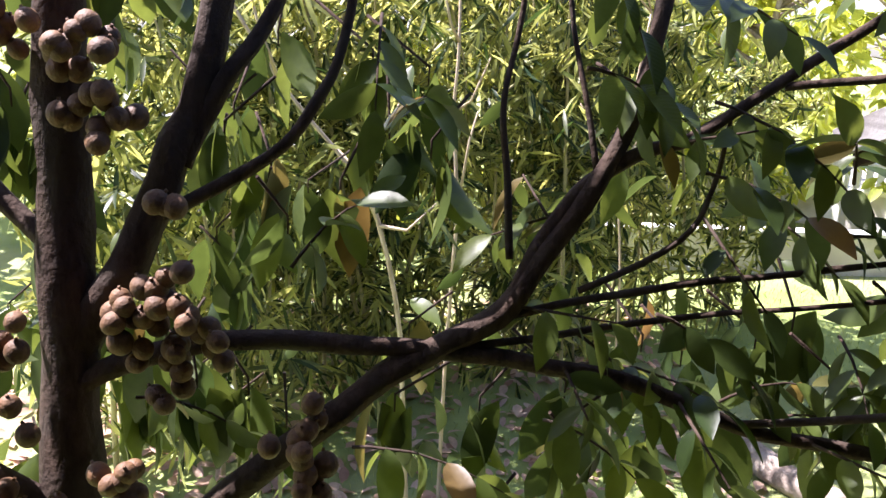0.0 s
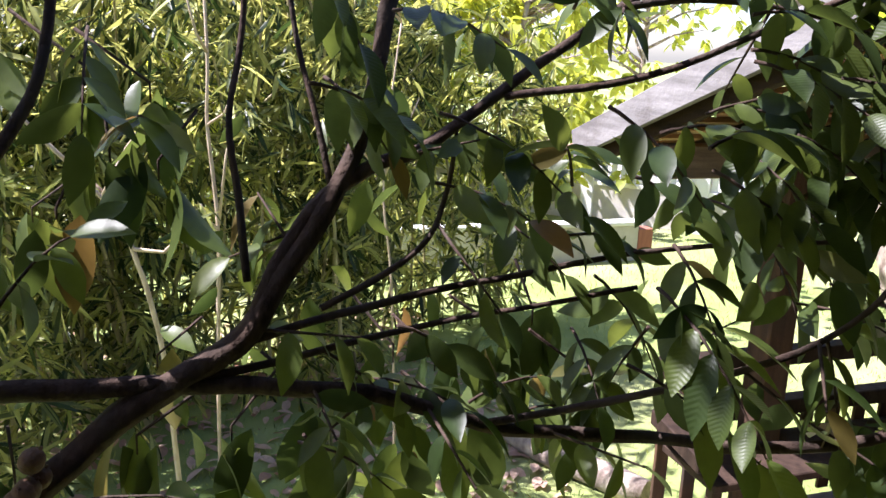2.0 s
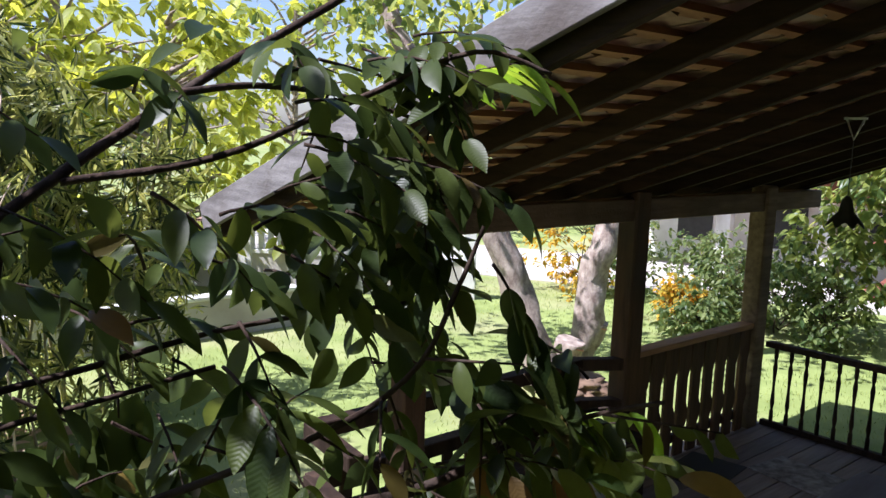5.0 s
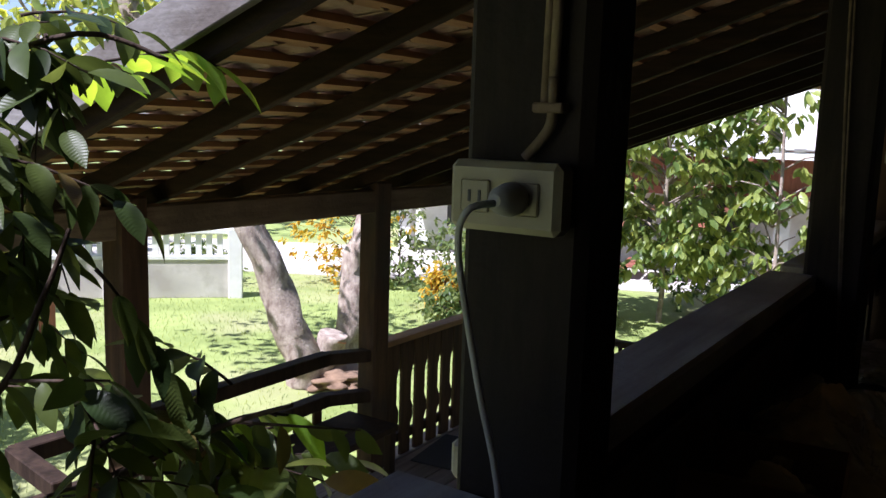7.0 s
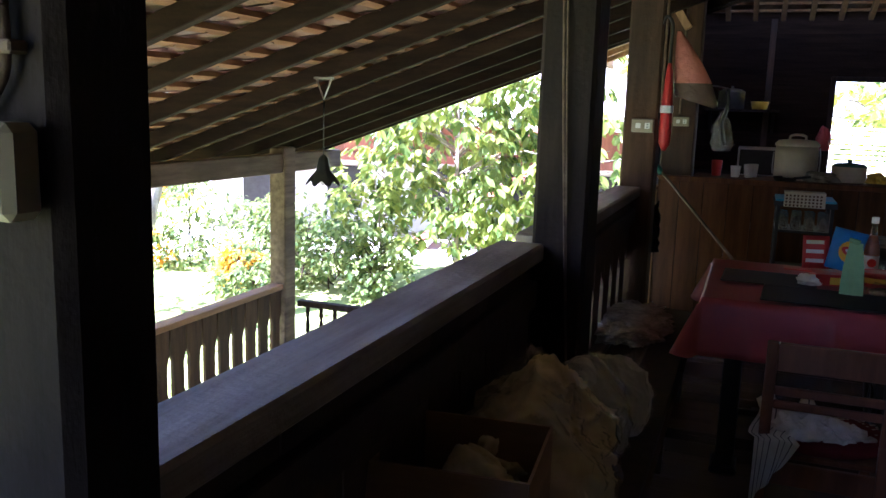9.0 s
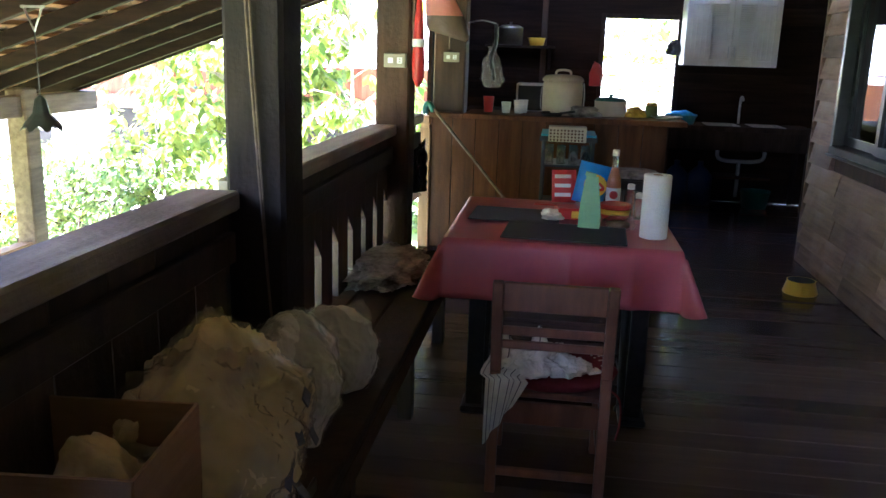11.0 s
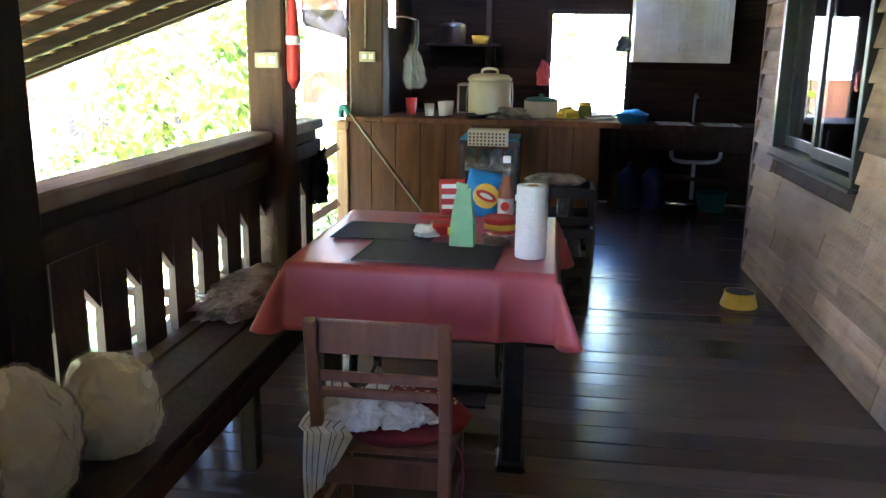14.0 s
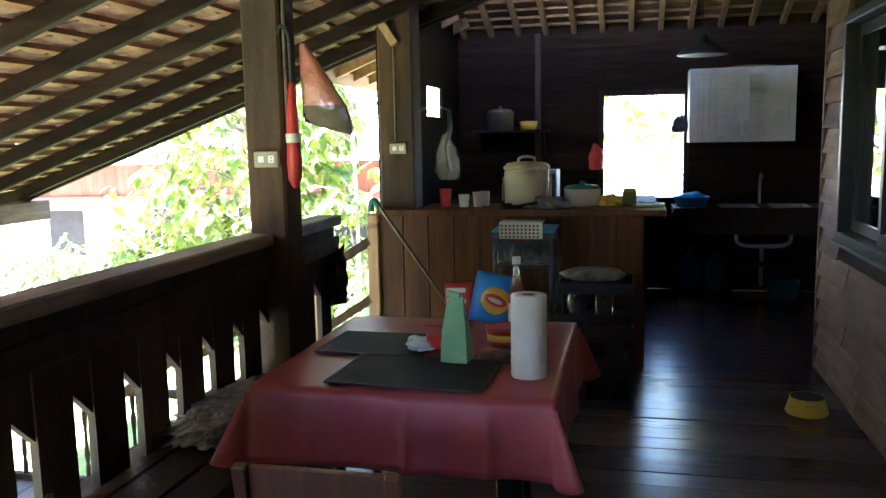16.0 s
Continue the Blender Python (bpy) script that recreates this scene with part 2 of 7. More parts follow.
M_CARD = surface("brown cardboard", (0.26, 0.15, 0.08), (0.36, 0.22, 0.125), (3, 3, 26), 0.75, 0.85, 0.2)
M_CUSHION = surface("dark red dotted cotton", (0.13, 0.012, 0.014), (0.20, 0.02, 0.022), (8, 8, 8), 0.8, 0.9, 0.5)
M_TOWEL = surface("white towel cloth", (0.66, 0.66, 0.62), (0.78, 0.78, 0.74), (20, 20, 20), 0.9, 0.95, 0.6, fine=150)
M_STRIPE = surface("dark blue stripe", (0.07, 0.08, 0.10), (0.14, 0.15, 0.18), (20, 20, 20), 0.9, 0.95, 0.5, fine=150)
M_RUG = surface("grey-brown folded cloth", (0.11, 0.095, 0.085), (0.46, 0.43, 0.39), (11, 11, 11), 0.9, 0.95, 0.8, fine=90)
# the near tree's backlit darkness is put into its bark colour
M_BARK = surface("near tree bark", (0.025, 0.016, 0.012), (0.075, 0.050, 0.036), (30, 30, 9), 0.85, 0.92, 0.9, fine=70, stain=(0.06, 0.046, 0.036), stain_scale=9, spec=0.15)
M_PALEBARK = surface("mottled pale bark", (0.15, 0.105, 0.08), (0.46, 0.39, 0.32), (10, 10, 7), 0.85, 0.95, 1.0, fine=45)
M_CUTWOOD = surface("fresh cut wood", (0.42, 0.17, 0.09), (0.58, 0.28, 0.16), (12, 12, 12), 0.8, 0.9, 0.3)
M_FRUIT = surface("tan fruit skin", (0.085, 0.040, 0.015), (0.18, 0.090, 0.036), (60, 60, 60), 0.6, 0.7, 0.4, per_object=0.2, fine=160)
M_SAPLING = surface("pale sapling bark", (0.34, 0.25, 0.16), (0.58, 0.47, 0.34), (30, 30, 8), 0.75, 0.85, 0.4)
M_CULM = surface("bamboo culm", (0.24, 0.21, 0.09), (0.46, 0.40, 0.22), (16, 16, 3), 0.5, 0.6, 0.2)
M_STONE = surface("pale concrete", (0.40, 0.37, 0.32), (0.58, 0.55, 0.50), (3, 3, 3), 0.85, 0.95, 0.4, stain=(0.36, 0.33, 0.29))
M_LIMEWASH = surface("white limewash", (0.66, 0.65, 0.62), (0.80, 0.79, 0.76), (2, 2, 2), 0.8, 0.9, 0.25, stain=(0.55, 0.53, 0.48))
M_REDWOOD = surface("red-brown house boards", (0.19, 0.062, 0.038), (0.30, 0.11, 0.07), (14, 14, 1.5), 0.65, 0.75, 0.3, per_object=0.2)
M_ROOFSHEET = surface("pale corrugated roof", (0.42, 0.40, 0.37), (0.58, 0.55, 0.52), (2, 2, 2), 0.6, 0.7, 0.3)
M_SOIL = surface("brown soil", (0.13, 0.08, 0.05), (0.24, 0.16, 0.10), (6, 6, 6), 0.95, 0.98, 0.8)
M_PORCHFLOOR = surface("grey worn porch boards", (0.16, 0.12, 0.10), (0.32, 0.26, 0.22), (20, 1.6, 20), 0.6, 0.75, 0.4, per_object=0.25)
M_GRASS = surface("lawn", (0.15, 0.20, 0.045), (0.28, 0.34, 0.10), (1.3, 1.3, 1.3), 0.9, 0.95, 1.0, fine=55, stain=(0.30, 0.30, 0.14), stain_scale=0.5)
# near-tree leaves: their backlit shade is put into very dark greens
L_NEAR = leaf_surface("broad shaded glossy leaf", (0.020, 0.036, 0.010), (0.066, 0.090, 0.020), 0.34, 0.42, spot=(0.10, 0.065, 0.022))
L_VEINED = leaf_surface("veined shaded broad leaf", (0.020, 0.036, 0.010), (0.066, 0.090, 0.020), 0.34, 0.42, spot=(0.10, 0.065, 0.022), veins=True)
# young leaves; sun shining through them is put into the light green
L_YOUNG = leaf_surface("young sun-bright leaf", (0.10, 0.20, 0.025), (0.20, 0.30, 0.04), 0.5, 0.36, veins=True)
L_BAMBOO = leaf_surface("bamboo leaf", (0.020, 0.038, 0.010), (0.36, 0.38, 0.12), 0.38, 0.40, bias=0.20)
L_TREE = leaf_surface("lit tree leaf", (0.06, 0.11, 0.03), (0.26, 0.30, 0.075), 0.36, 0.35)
# far trees: the glow of backlit foliage is put into a paler yellow-green
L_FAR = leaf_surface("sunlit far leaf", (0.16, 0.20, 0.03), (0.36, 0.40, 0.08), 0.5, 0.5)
L_SHRUB = leaf_surface("shrub leaf", (0.045, 0.085, 0.025), (0.18, 0.22, 0.075), 0.38, 0.4)
L_CROTON = leaf_surface("yellow croton leaf", (0.24, 0.22, 0.03), (0.50, 0.34, 0.04), 0.38, 0.4)
L_DRY = leaf_surface("dry fallen leaf", (0.30, 0.18, 0.12), (0.52, 0.38, 0.28), 0.15, 0.7)
M_GLASS = clear("window glass", (0.86, 0.9, 0.88), 0.01, 1.0, 1.45)
M_BOTTLE = clear("bottle glass", (0.9, 0.92, 0.9), 0.03, 0.9, 1.45)
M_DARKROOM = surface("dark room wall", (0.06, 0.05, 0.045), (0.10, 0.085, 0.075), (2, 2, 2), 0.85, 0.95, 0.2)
P_CLEAR = film_plastic("clear plastic bag", (0.55, 0.54, 0.52), 0.18, 0.12)
P_WHITE = film_plastic("white plastic bag", (0.86, 0.89, 0.84), 0.98, 0.3)
P_GREY = film_plastic("greyish plastic bag", (0.64, 0.64, 0.62), 0.97, 0.22)
P_FILM = film_plastic("creased clear film", (0.74, 0.73, 0.70), 0.22, 0.10)
P_RED = film_plastic("red plastic bag", (0.55, 0.07, 0.05), 0.8, 0.3)
P_PINK = film_plastic("pale red plastic bag", (0.72, 0.26, 0.20), 0.85, 0.25)
P_BROWN = film_plastic("brownish plastic film", (0.16, 0.11, 0.085), 0.9, 0.25)
P_BLACK = film_plastic("black plastic bag", (0.012, 0.012, 0.013), 1.0, 0.25)


# ---- builders ----
def box(bm, x0, x1, y0, y1, z0, z1, bevel=0.0, m=None):
    ret = bmesh.ops.create_cube(bm, size=1.0, matrix=(m or Matrix()) @ Matrix.Translation(((x0 + x1) / 2, (y0 + y1) / 2, (z0 + z1) / 2)) @ Matrix.Diagonal((x1 - x0, y1 - y0, z1 - z0, 1)))
    if bevel:
        edges = list({e for v in ret["verts"] for e in v.link_edges})
        bmesh.ops.bevel(bm, geom=edges, offset=bevel, segments=1, affect="EDGES")
    return bm


def beam(bm, p, q, w, h, bevel=0.0, up=(0, 0, 1)):
    """A squared timber from p to q, w across and h along up."""
    p, q = Vector(p), Vector(q)
    d = q - p
    y = d.normalized()
    x = y.cross(Vector(up)).normalized()
    z = x.cross(y)
    m = Matrix((x, y, z)).transposed().to_4x4()
    m.translation = (p + q) / 2
    return box(bm, -w / 2, w / 2, -d.length / 2, d.length / 2, -h / 2, h / 2, bevel, m)


def tube(bm, pts, radii, n=8, cap=True, knots=0.0):
    """A round limb through the points, with a radius at each."""
    pts = [Vector(p) for p in pts]
    rings = []
    for i, p in enumerate(pts):
        d = (pts[min(i + 1, len(pts) - 1)] - pts[max(i - 1, 0)]).normalized()
        a = d.orthogonal().normalized() if i == 0 else (rings_a - d * rings_a.dot(d)).normalized()
        rings_a = a
        b = d.cross(a)
        r = radii[i] if hasattr(radii, "__len__") else radii
        ring = []
        for k in range(n):
            w = 2 * math.pi * k / n
            rr = r * (1 + knots * noise.noise(Vector((p.x * 9 + math.cos(w), p.y * 9 + math.sin(w), p.z * 9))))
            ring.append(bm.verts.new(p + (a * math.cos(w) + b * math.sin(w)) * rr))
        rings.append(ring)
    for r0, r1 in zip(rings, rings[1:]):
        for k in range(n):
            bm.faces.new((r0[k], r0[(k + 1) % n], r1[(k + 1) % n], r1[k])).smooth = True
    if cap:
        bm.faces.new(list(reversed(rings[0])))
        bm.faces.new(rings[-1])
    return bm


def smooth_path(pts, steps=4):
    """Catmull-Rom points through pts."""
    pts = [Vector(p) for p in pts]
    out = []
    for i in range(len(pts) - 1):
        p0, p1, p2, p3 = pts[max(i - 1, 0)], pts[i], pts[i + 1], pts[min(i + 2, len(pts) - 1)]
        for s in range(steps):
            t = s / steps
            out.append(0.5 * ((2 * p1) + (p2 - p0) * t + (2 * p0 - 5 * p1 + 4 * p2 - p3) * t * t + (3 * p1 - p0 - 3 * p2 + p3) * t ** 3))
    return out + [pts[-1]]


def limb(bm, pts, r0, r1, n=8, steps=5, knots=0.25):
    path = smooth_path(pts, steps)
    path = [p + Vector((noise.noise(p * 7), noise.noise(p * 7 + Vector((9, 0, 0))), noise.noise(p * 7 + Vector((0, 9, 0))))) * r0 * 0.4 for p in path]
    k = len(path) - 1
    return tube(bm, path, [r0 + (r1 - r0) * i / k for i in range(k + 1)], n, knots=knots)


def lathe(bm, profile, n=20, at=(0, 0, 0), smooth=True):
    """A turned shape from (radius, height) pairs."""
    rings = []
    for r, z in profile:
        rings.append([bm.verts.new((at[0] + max(r, 1e-4) * math.cos(2 * math.pi * k / n), at[1] + max(r, 1e-4) * math.sin(2 * math.pi * k / n), at[2] + z)) for k in range(n)])
    for a, b in zip(rings, rings[1:]):
        for k in range(n):
            bm.faces.new((a[k], a[(k + 1) % n], b[(k + 1) % n], b[k])).smooth = smooth
    bm.faces.new(list(reversed(rings[0])))
    bm.faces.new(rings[-1])
    return bm


def prism(bm, outline, depth, m=None):
    """An outline in the x-z plane given depth along y."""
    m = m or Matrix()
    f = [bm.verts.new(m @ Vector((x, 0, z))) for x, z in outline]
    b = [bm.verts.new(m @ Vector((x, depth, z))) for x, z in outline]
    bm.faces.new(f)
    bm.faces.new(list(reversed(b)))
    for i in range(len(f)):
        j = (i + 1) % len(f)
        bm.faces.new((f[j], f[i], b[i], b[j]))
    return bm


def lump(bm, rx, ry, rz, at=(0, 0, 0), seed=0, rough=0.18, freq=3.0, sub=3, flat=True, crease=0.0, fold=0.0):
    """A soft crumpled bag or bundle, flattened where it rests."""
    ret = bmesh.ops.create_icosphere(bm, subdivisions=sub, radius=1.0)
    for v in ret["verts"]:
        d = v.co.normalized()
        k = 1 + rough * noise.noise(d * freq + Vector((seed * 7.3, seed, 0))) + crease * abs(noise.noise(d * freq * 2.7 + Vector((seed, 3, seed * 2.1))))
        if fold:
            q = d + 0.35 * Vector((noise.noise(d * 3 + Vector((seed, 0, 0))), noise.noise(d * 3 + Vector((0, seed, 0))), noise.noise(d * 3 + Vector((0, 0, seed)))))
            k -= fold * (1 - abs(noise.noise(q * 4.5)) * 2.2) + 0.5 * fold * (1 - abs(noise.noise(q * 10)) * 2.2)
        z = d.z * k
        if flat and z < -0.45:
            z = -0.45 - (abs(z) - 0.45) * 0.08
        v.co = Vector((at[0] + d.x * k * rx, at[1] + d.y * k * ry, at[2] + z * rz))
    for f in bm.faces:
        f.smooth = True
    return bm


def mesh_of(bm, name):
    bmesh.ops.recalc_face_normals(bm, faces=bm.faces)
    me = bpy.data.meshes.new(name)
    bm.to_mesh(me)
    bm.free()
    return me


def part(name, bm, material, parent, label="", m=None):
    me = bm if isinstance(bm, bpy.types.Mesh) else mesh_of(bm, name)
    if not me.materials:
        me.materials.append(material)
    ob = new(name, me)
    ob.parent = parent
    if m is not None:
        ob.matrix_basis = m
    if label:
        tagged(ob, label)
    return ob


def thing(name, label, category, loc=(0, 0, 0), rz=0.0, group="", kind=""):
    ob = new(name)
    ob.empty_display_size = 0.1
    ob.matrix_basis = pose(*loc, 0, 0, rz)
    return tagged(ob, label, category, group, kind)


def solid(name, bm, material, label, category, group="", kind="", loc=None, rz=0.0):
    """A thing that is one mesh."""
    me = mesh_of(bm, name)
    me.materials.append(material)
    ob = new(name, me)
    if loc:
        ob.matrix_basis = pose(*loc, 0, 0, rz)
    return tagged(ob, label, category, group, kind)


def raw(name, verts, faces, material, smooth=False):
    me = bpy.data.meshes.new(name)
    me.from_pydata(verts, [], faces)
    me.materials.append(material)
    if smooth:
        me.polygons.foreach_set("use_smooth", [True] * len(me.polygons))
    me.update()
    return me


B = bmesh.new


# ---- structure ----
RAIL_Z = 1.10
FLOOR_X0, FLOOR_X1 = -0.18, 3.5
GROUND = -1.3
PORCH_Z = -1.0


def roof_z(x):
    return 1.08 + 0.36 * (x + 3.2)


# ground
bm = B()
bmesh.ops.create_grid(bm, x_segments=60, y_segments=60, size=1.0, matrix=Matrix.Translation((0, 0, GROUND)) @ Matrix.Diagonal((400, 400, 1, 1)))
solid("ground", bm, M_GRASS, "bright green mown lawn in full sun", "ground", kind="structure")

# veranda floor
bm = B()
box(bm, FLOOR_X0, FLOOR_X1, -4, 9.2, -0.22, -0.012)
floor = solid("floor", bm, M_DARK, "dark worn plank floor with a dull shine", "floor", kind="structure")
rnd = random.Random(3)
bm = B()
box(bm, FLOOR_X0 + 0.005, FLOOR_X1, 0, 0.1442, -0.033, 0.0, 0.003)
me = mesh_of(bm, "plank")
me.materials.append(M_FLOOR)
y = -4.0
while y < 9.05:
    part("plank", me, M_FLOOR, floor, m=pose(0, y, rnd.uniform(-0.003, 0.0), rnd.uniform(-0.55, 0.55), rnd.uniform(-0.03, 0.03), 0))
    y += 0.147

# posts on the rail line
def square_post(x0, x1, y0, y1, z0, z1, label, wood=M_POST):
    bm = B()
    box(bm, x0, x1, y0, y1, z0, z1, 0.012)
    return solid("wooden_post", bm, wood, label, "post", "veranda posts")


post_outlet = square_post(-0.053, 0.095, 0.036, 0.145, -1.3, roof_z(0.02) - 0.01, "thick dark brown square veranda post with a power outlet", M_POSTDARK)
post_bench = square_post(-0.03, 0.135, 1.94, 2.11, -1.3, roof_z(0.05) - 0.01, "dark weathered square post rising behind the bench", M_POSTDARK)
post_bag = square_post(-0.105, 0.075, 4.11, 4.29, -1.3, roof_z(0) - 0.01, "brown square post hung with a bag and an umbrella")
post_counter = square_post(-0.10, 0.14, 6.07, 6.29, 0.0, 3.2, "brown square post at the end of the bar counter")


# half wall along the veranda: rail cap and boards
def half_wall(name, y0, y1, gaps, label):
    bm = B()
    box(bm, -0.13, 0.012, y0, y1, RAIL_Z - 0.055, RAIL_Z, 0.008)
    wall = solid(name, bm, M_RAILTOP, label, "half wall", kind="structure")
    n = max(1, round((y1 - y0) / (0.245 if gaps else 0.205)))
    w = (y1 - y0) / n
    bm = B()
    if gaps:
        out = [(0.004, 0.06), (w - 0.088, 0.06), (w - 0.088, 0.775), (w - 0.004, 0.69), (w - 0.004, RAIL_Z - 0.057), (0.004, RAIL_Z - 0.057)]
    else:
        out = [(0.003, 0.0), (w - 0.003, 0.0), (w - 0.003, RAIL_Z - 0.057), (0.003, RAIL_Z - 0.057)]
    prism(bm, out, 0.028, pose(0, 0, 0, 0, 0, 90))
    me = mesh_of(bm, "board")
    me.materials.append(M_BOARD)
    for i in range(n):
        part("board", me, M_BOARD, wall, m=pose(-0.035, y0 + i * w, 0))
    bm = B()
    box(bm, -0.032, -0.004, y0, y1, 0.90, 0.985, 0.004)
    part("rail", bm, M_BOARD, wall)
    bm = B()
    box(bm, -0.066, -0.102, y0, y1, 0.02, 0.10, 0.004)
    part("rail", bm, M_BOARD, wall)
    return wall


half_wall("half_wall_1", 0.147, 1.938, False, "half wall of dark boards with a weathered grey rail cap")
bm = B()
box(bm, -0.10, -0.070, 1.88, 2.17, 0.0, RAIL_Z - 0.06, 0.004)
part("board", bm, M_BOARD, bpy.data.objects["half_wall_1"])
half_wall("half_wall_2", 2.112, 4.108, True, "half wall of dark boards with pointed gaps under a grey rail")
half_wall("half_wall_3", -4.0, 0.034, False, "half wall of dark boards with a weathered grey rail cap")
half_wall("half_wall_4", 4.292, 4.98, True, "short piece of dark boarded half wall beside the stair")

# porch roof: rafters, battens, tiles
ROOF_Y0, ROOF_Y1 = 0.92, 6.45
RX0, RX1 = -3.75, 3.2
slope = math.atan(0.36)
sx = Vector((math.cos(slope), 0, math.sin(slope)))
up = Vector((-math.sin(slope), 0, math.cos(slope)))


def rp(x, y, h=0.0):
    return Vector((x, y, roof_z(x))) + up * h


roof = thing("roof_porch", "old tiled lean-to roof on brown rafters", "roof", kind="structure")
ny = 11
bm = B()
beam(bm, rp(RX0, 0, 0.052), rp(RX1, 0, 0.052), 0.050, 0.088, 0.004, up)
me = mesh_of(bm, "rafter")
me.materials.append(M_RAFTER)
for i in range(ny):
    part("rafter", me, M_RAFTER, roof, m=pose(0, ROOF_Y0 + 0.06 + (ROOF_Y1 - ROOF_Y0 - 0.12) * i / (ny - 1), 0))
length = (RX1 - RX0) / math.cos(slope)
PITCH = 0.165
rows_n = int(length / PITCH)
bm = B()
beam(bm, (0, ROOF_Y0, 0), (0, ROOF_Y1, 0), 0.045, 0.028, 0, up)
batten_me = mesh_of(bm, "batten")
batten_me.materials.append(M_BATTEN)
for i in range(rows_n):
    c = rp(RX0, 0, 0.108) + sx * (i * PITCH + 0.05)
    part("batten", batten_me, M_BATTEN, roof, m=pose(*c))
# tiles, each a curved plate that overlaps the one below
TW, TL = 0.185, 0.235
tv = []
for k in range(5):
    u = -TW / 2 + TW * k / 4
    lift = 0.012 * math.cos(math.pi * (k - 2) / 2.6)
    tv += [(0, u, lift), (TL, u, lift), (0, u, lift + 0.012), (TL, u, lift + 0.012)]
tf = []
for k in range(4):
    a, b = 4 * k, 4 * k + 4
    tf += [(a, a + 1, b + 1, b), (a + 2, b + 2, b + 3, a + 3), (a, b, b + 2, a + 2), (a + 1, a + 3, b + 3, b + 1)]
tile_me = raw("roof_tile", tv, tf, M_TILE)
rnd = random.Random(11)
allv, allf = [], []
made = 0
tilt = math.atan2(0.040, PITCH)
for r in range(-1, rows_n + 1):
    for c in range(int((ROOF_Y1 - ROOF_Y0 - 0.05) / (TW - 0.016)) + 1):
        base = rp(RX0, 0, 0.150) + sx * (r * PITCH - 0.02)
        yy = ROOF_Y0 + (c + 0.5) * (TW - 0.016) + rnd.uniform(-0.006, 0.006)
        m = Matrix.Translation((base.x, yy, base.z)) @ pose(0, 0, rnd.uniform(0, 0.006), 0, -math.degrees(slope) + math.degrees(tilt) + rnd.uniform(-1.2, 1.2), rnd.uniform(-1.5, 1.5))
        x_here = base.x
        if -1.75 < x_here < -0.55 and 2.4 < yy < 6.6 and made < 280:
            part("roof_tile", tile_me, M_TILE, roof, m=m)
            made += 1
        else:
            o = len(allv)
            allv += [tuple(m @ Vector(v)) for v in tv]
            allf += [tuple(i + o for i in f) for f in tf]
tagged(part("roof_tiles", raw("roof_tiles", allv, allf, M_TILE), M_TILE, roof), kind="stuff")
# barge board at the near end and end rafter at the far end
bm = B()
beam(bm, rp(RX0 - 0.05, ROOF_Y0 - 0.02, 0.132), rp(RX1, ROOF_Y0 - 0.02, 0.132), 0.032, 0.15, 0.004, up)
part("barge_board", bm, M_GREYWOOD, roof, "weathered grey barge board")
bm = B()
beam(bm, rp(RX0 - 0.02, ROOF_Y1 + 0.02, 0.06), rp(RX1, ROOF_Y1 + 0.02, 0.06), 0.035, 0.13, 0.004, up)
part("barge_board", bm, M_RAFTER, roof)

# roof over the first stretch of veranda (above the walker; unseen, eave drawn out to keep sun off the rail) and over
# the kitchen
roof2 = thing("roof_veranda", "plain dark timber roof, unseen, shading the veranda", "roof", kind="structure")
bm = B()
beam(bm, rp(-0.95, -1.55, 0.10), rp(3.2, -1.55, 0.10), 4.85, 0.06, 0, up)
part("decking", bm, M_DARK, roof2)

# kitchen roof: joists along the room with battens across
KB = 8.95
kroof = thing("roof_kitchen", "open kitchen roof of pale joists and tile battens", "roof", kind="structure")
kz = lambda yy: 2.50 + 0.34 * (KB - yy)
bm = B()
beam(bm, (0, KB + 0.5, kz(KB + 0.5) + 0.012), (0, 4.6, kz(4.6) + 0.012), 0.05, 0.055, 0.004)
me = mesh_of(bm, "joist")
me.materials.append(M_PINE)
for i in range(16):
    part("joist", me, M_PINE, kroof, m=pose(-0.35 + 0.27 * i, 0, 0))
bm = B()
for i in range(30):
    yy = KB + 0.4 - i * 0.155
    beam(bm, (-0.6, yy, kz(yy) + 0.055), (3.9, yy, kz(yy) + 0.055), 0.045, 0.025)
tagged(part("battens", bm, M_BATTEN, kroof), kind="stuff")
rnd = random.Random(5)
bm = B()
for i in range(27):
    yy = KB + 0.45 - i * 0.165
    for j in range(24):
        x = -0.65 + 0.192 * j
        box(bm, -0.101, 0.101, -0.132, 0.132, -0.006, 0.006, 0, pose(x, yy, kz(yy) + 0.088 + 0.006 * (j % 2) + rnd.uniform(0, 0.004), math.degrees(-math.atan(0.34)) + 7 + rnd.uniform(-1, 1), 0, rnd.uniform(-1, 1)))
tagged(part("roof_tiles", bm, M_TILE, kroof), kind="stuff")

# side eave beyond the stair
eave = thing("roof_stair", "small eave of orange-brown rafters over the stair", "roof", kind="structure")
for i in range(7):
    yy = 6.75 + i * 0.5
    bm = B()
    beam(bm, (-1.25, yy, 2.12), (0.0, yy, 2.62), 0.05, 0.10, 0.004)
    part("rafter", bm, M_BATTEN, eave)
bm = B()
beam(bm, (-1.2, 6.55, 2.10), (-1.2, 10.2, 2.10), 0.03, 0.13, 0.004)
part("fascia", bm, M_BATTEN, eave)
bm = B()
beam(bm, (-1.3, 8.3, 2.17), (0.0, 8.3, 2.69), 3.6, 0.03, 0)
part("decking", bm, M_TILE, eave)

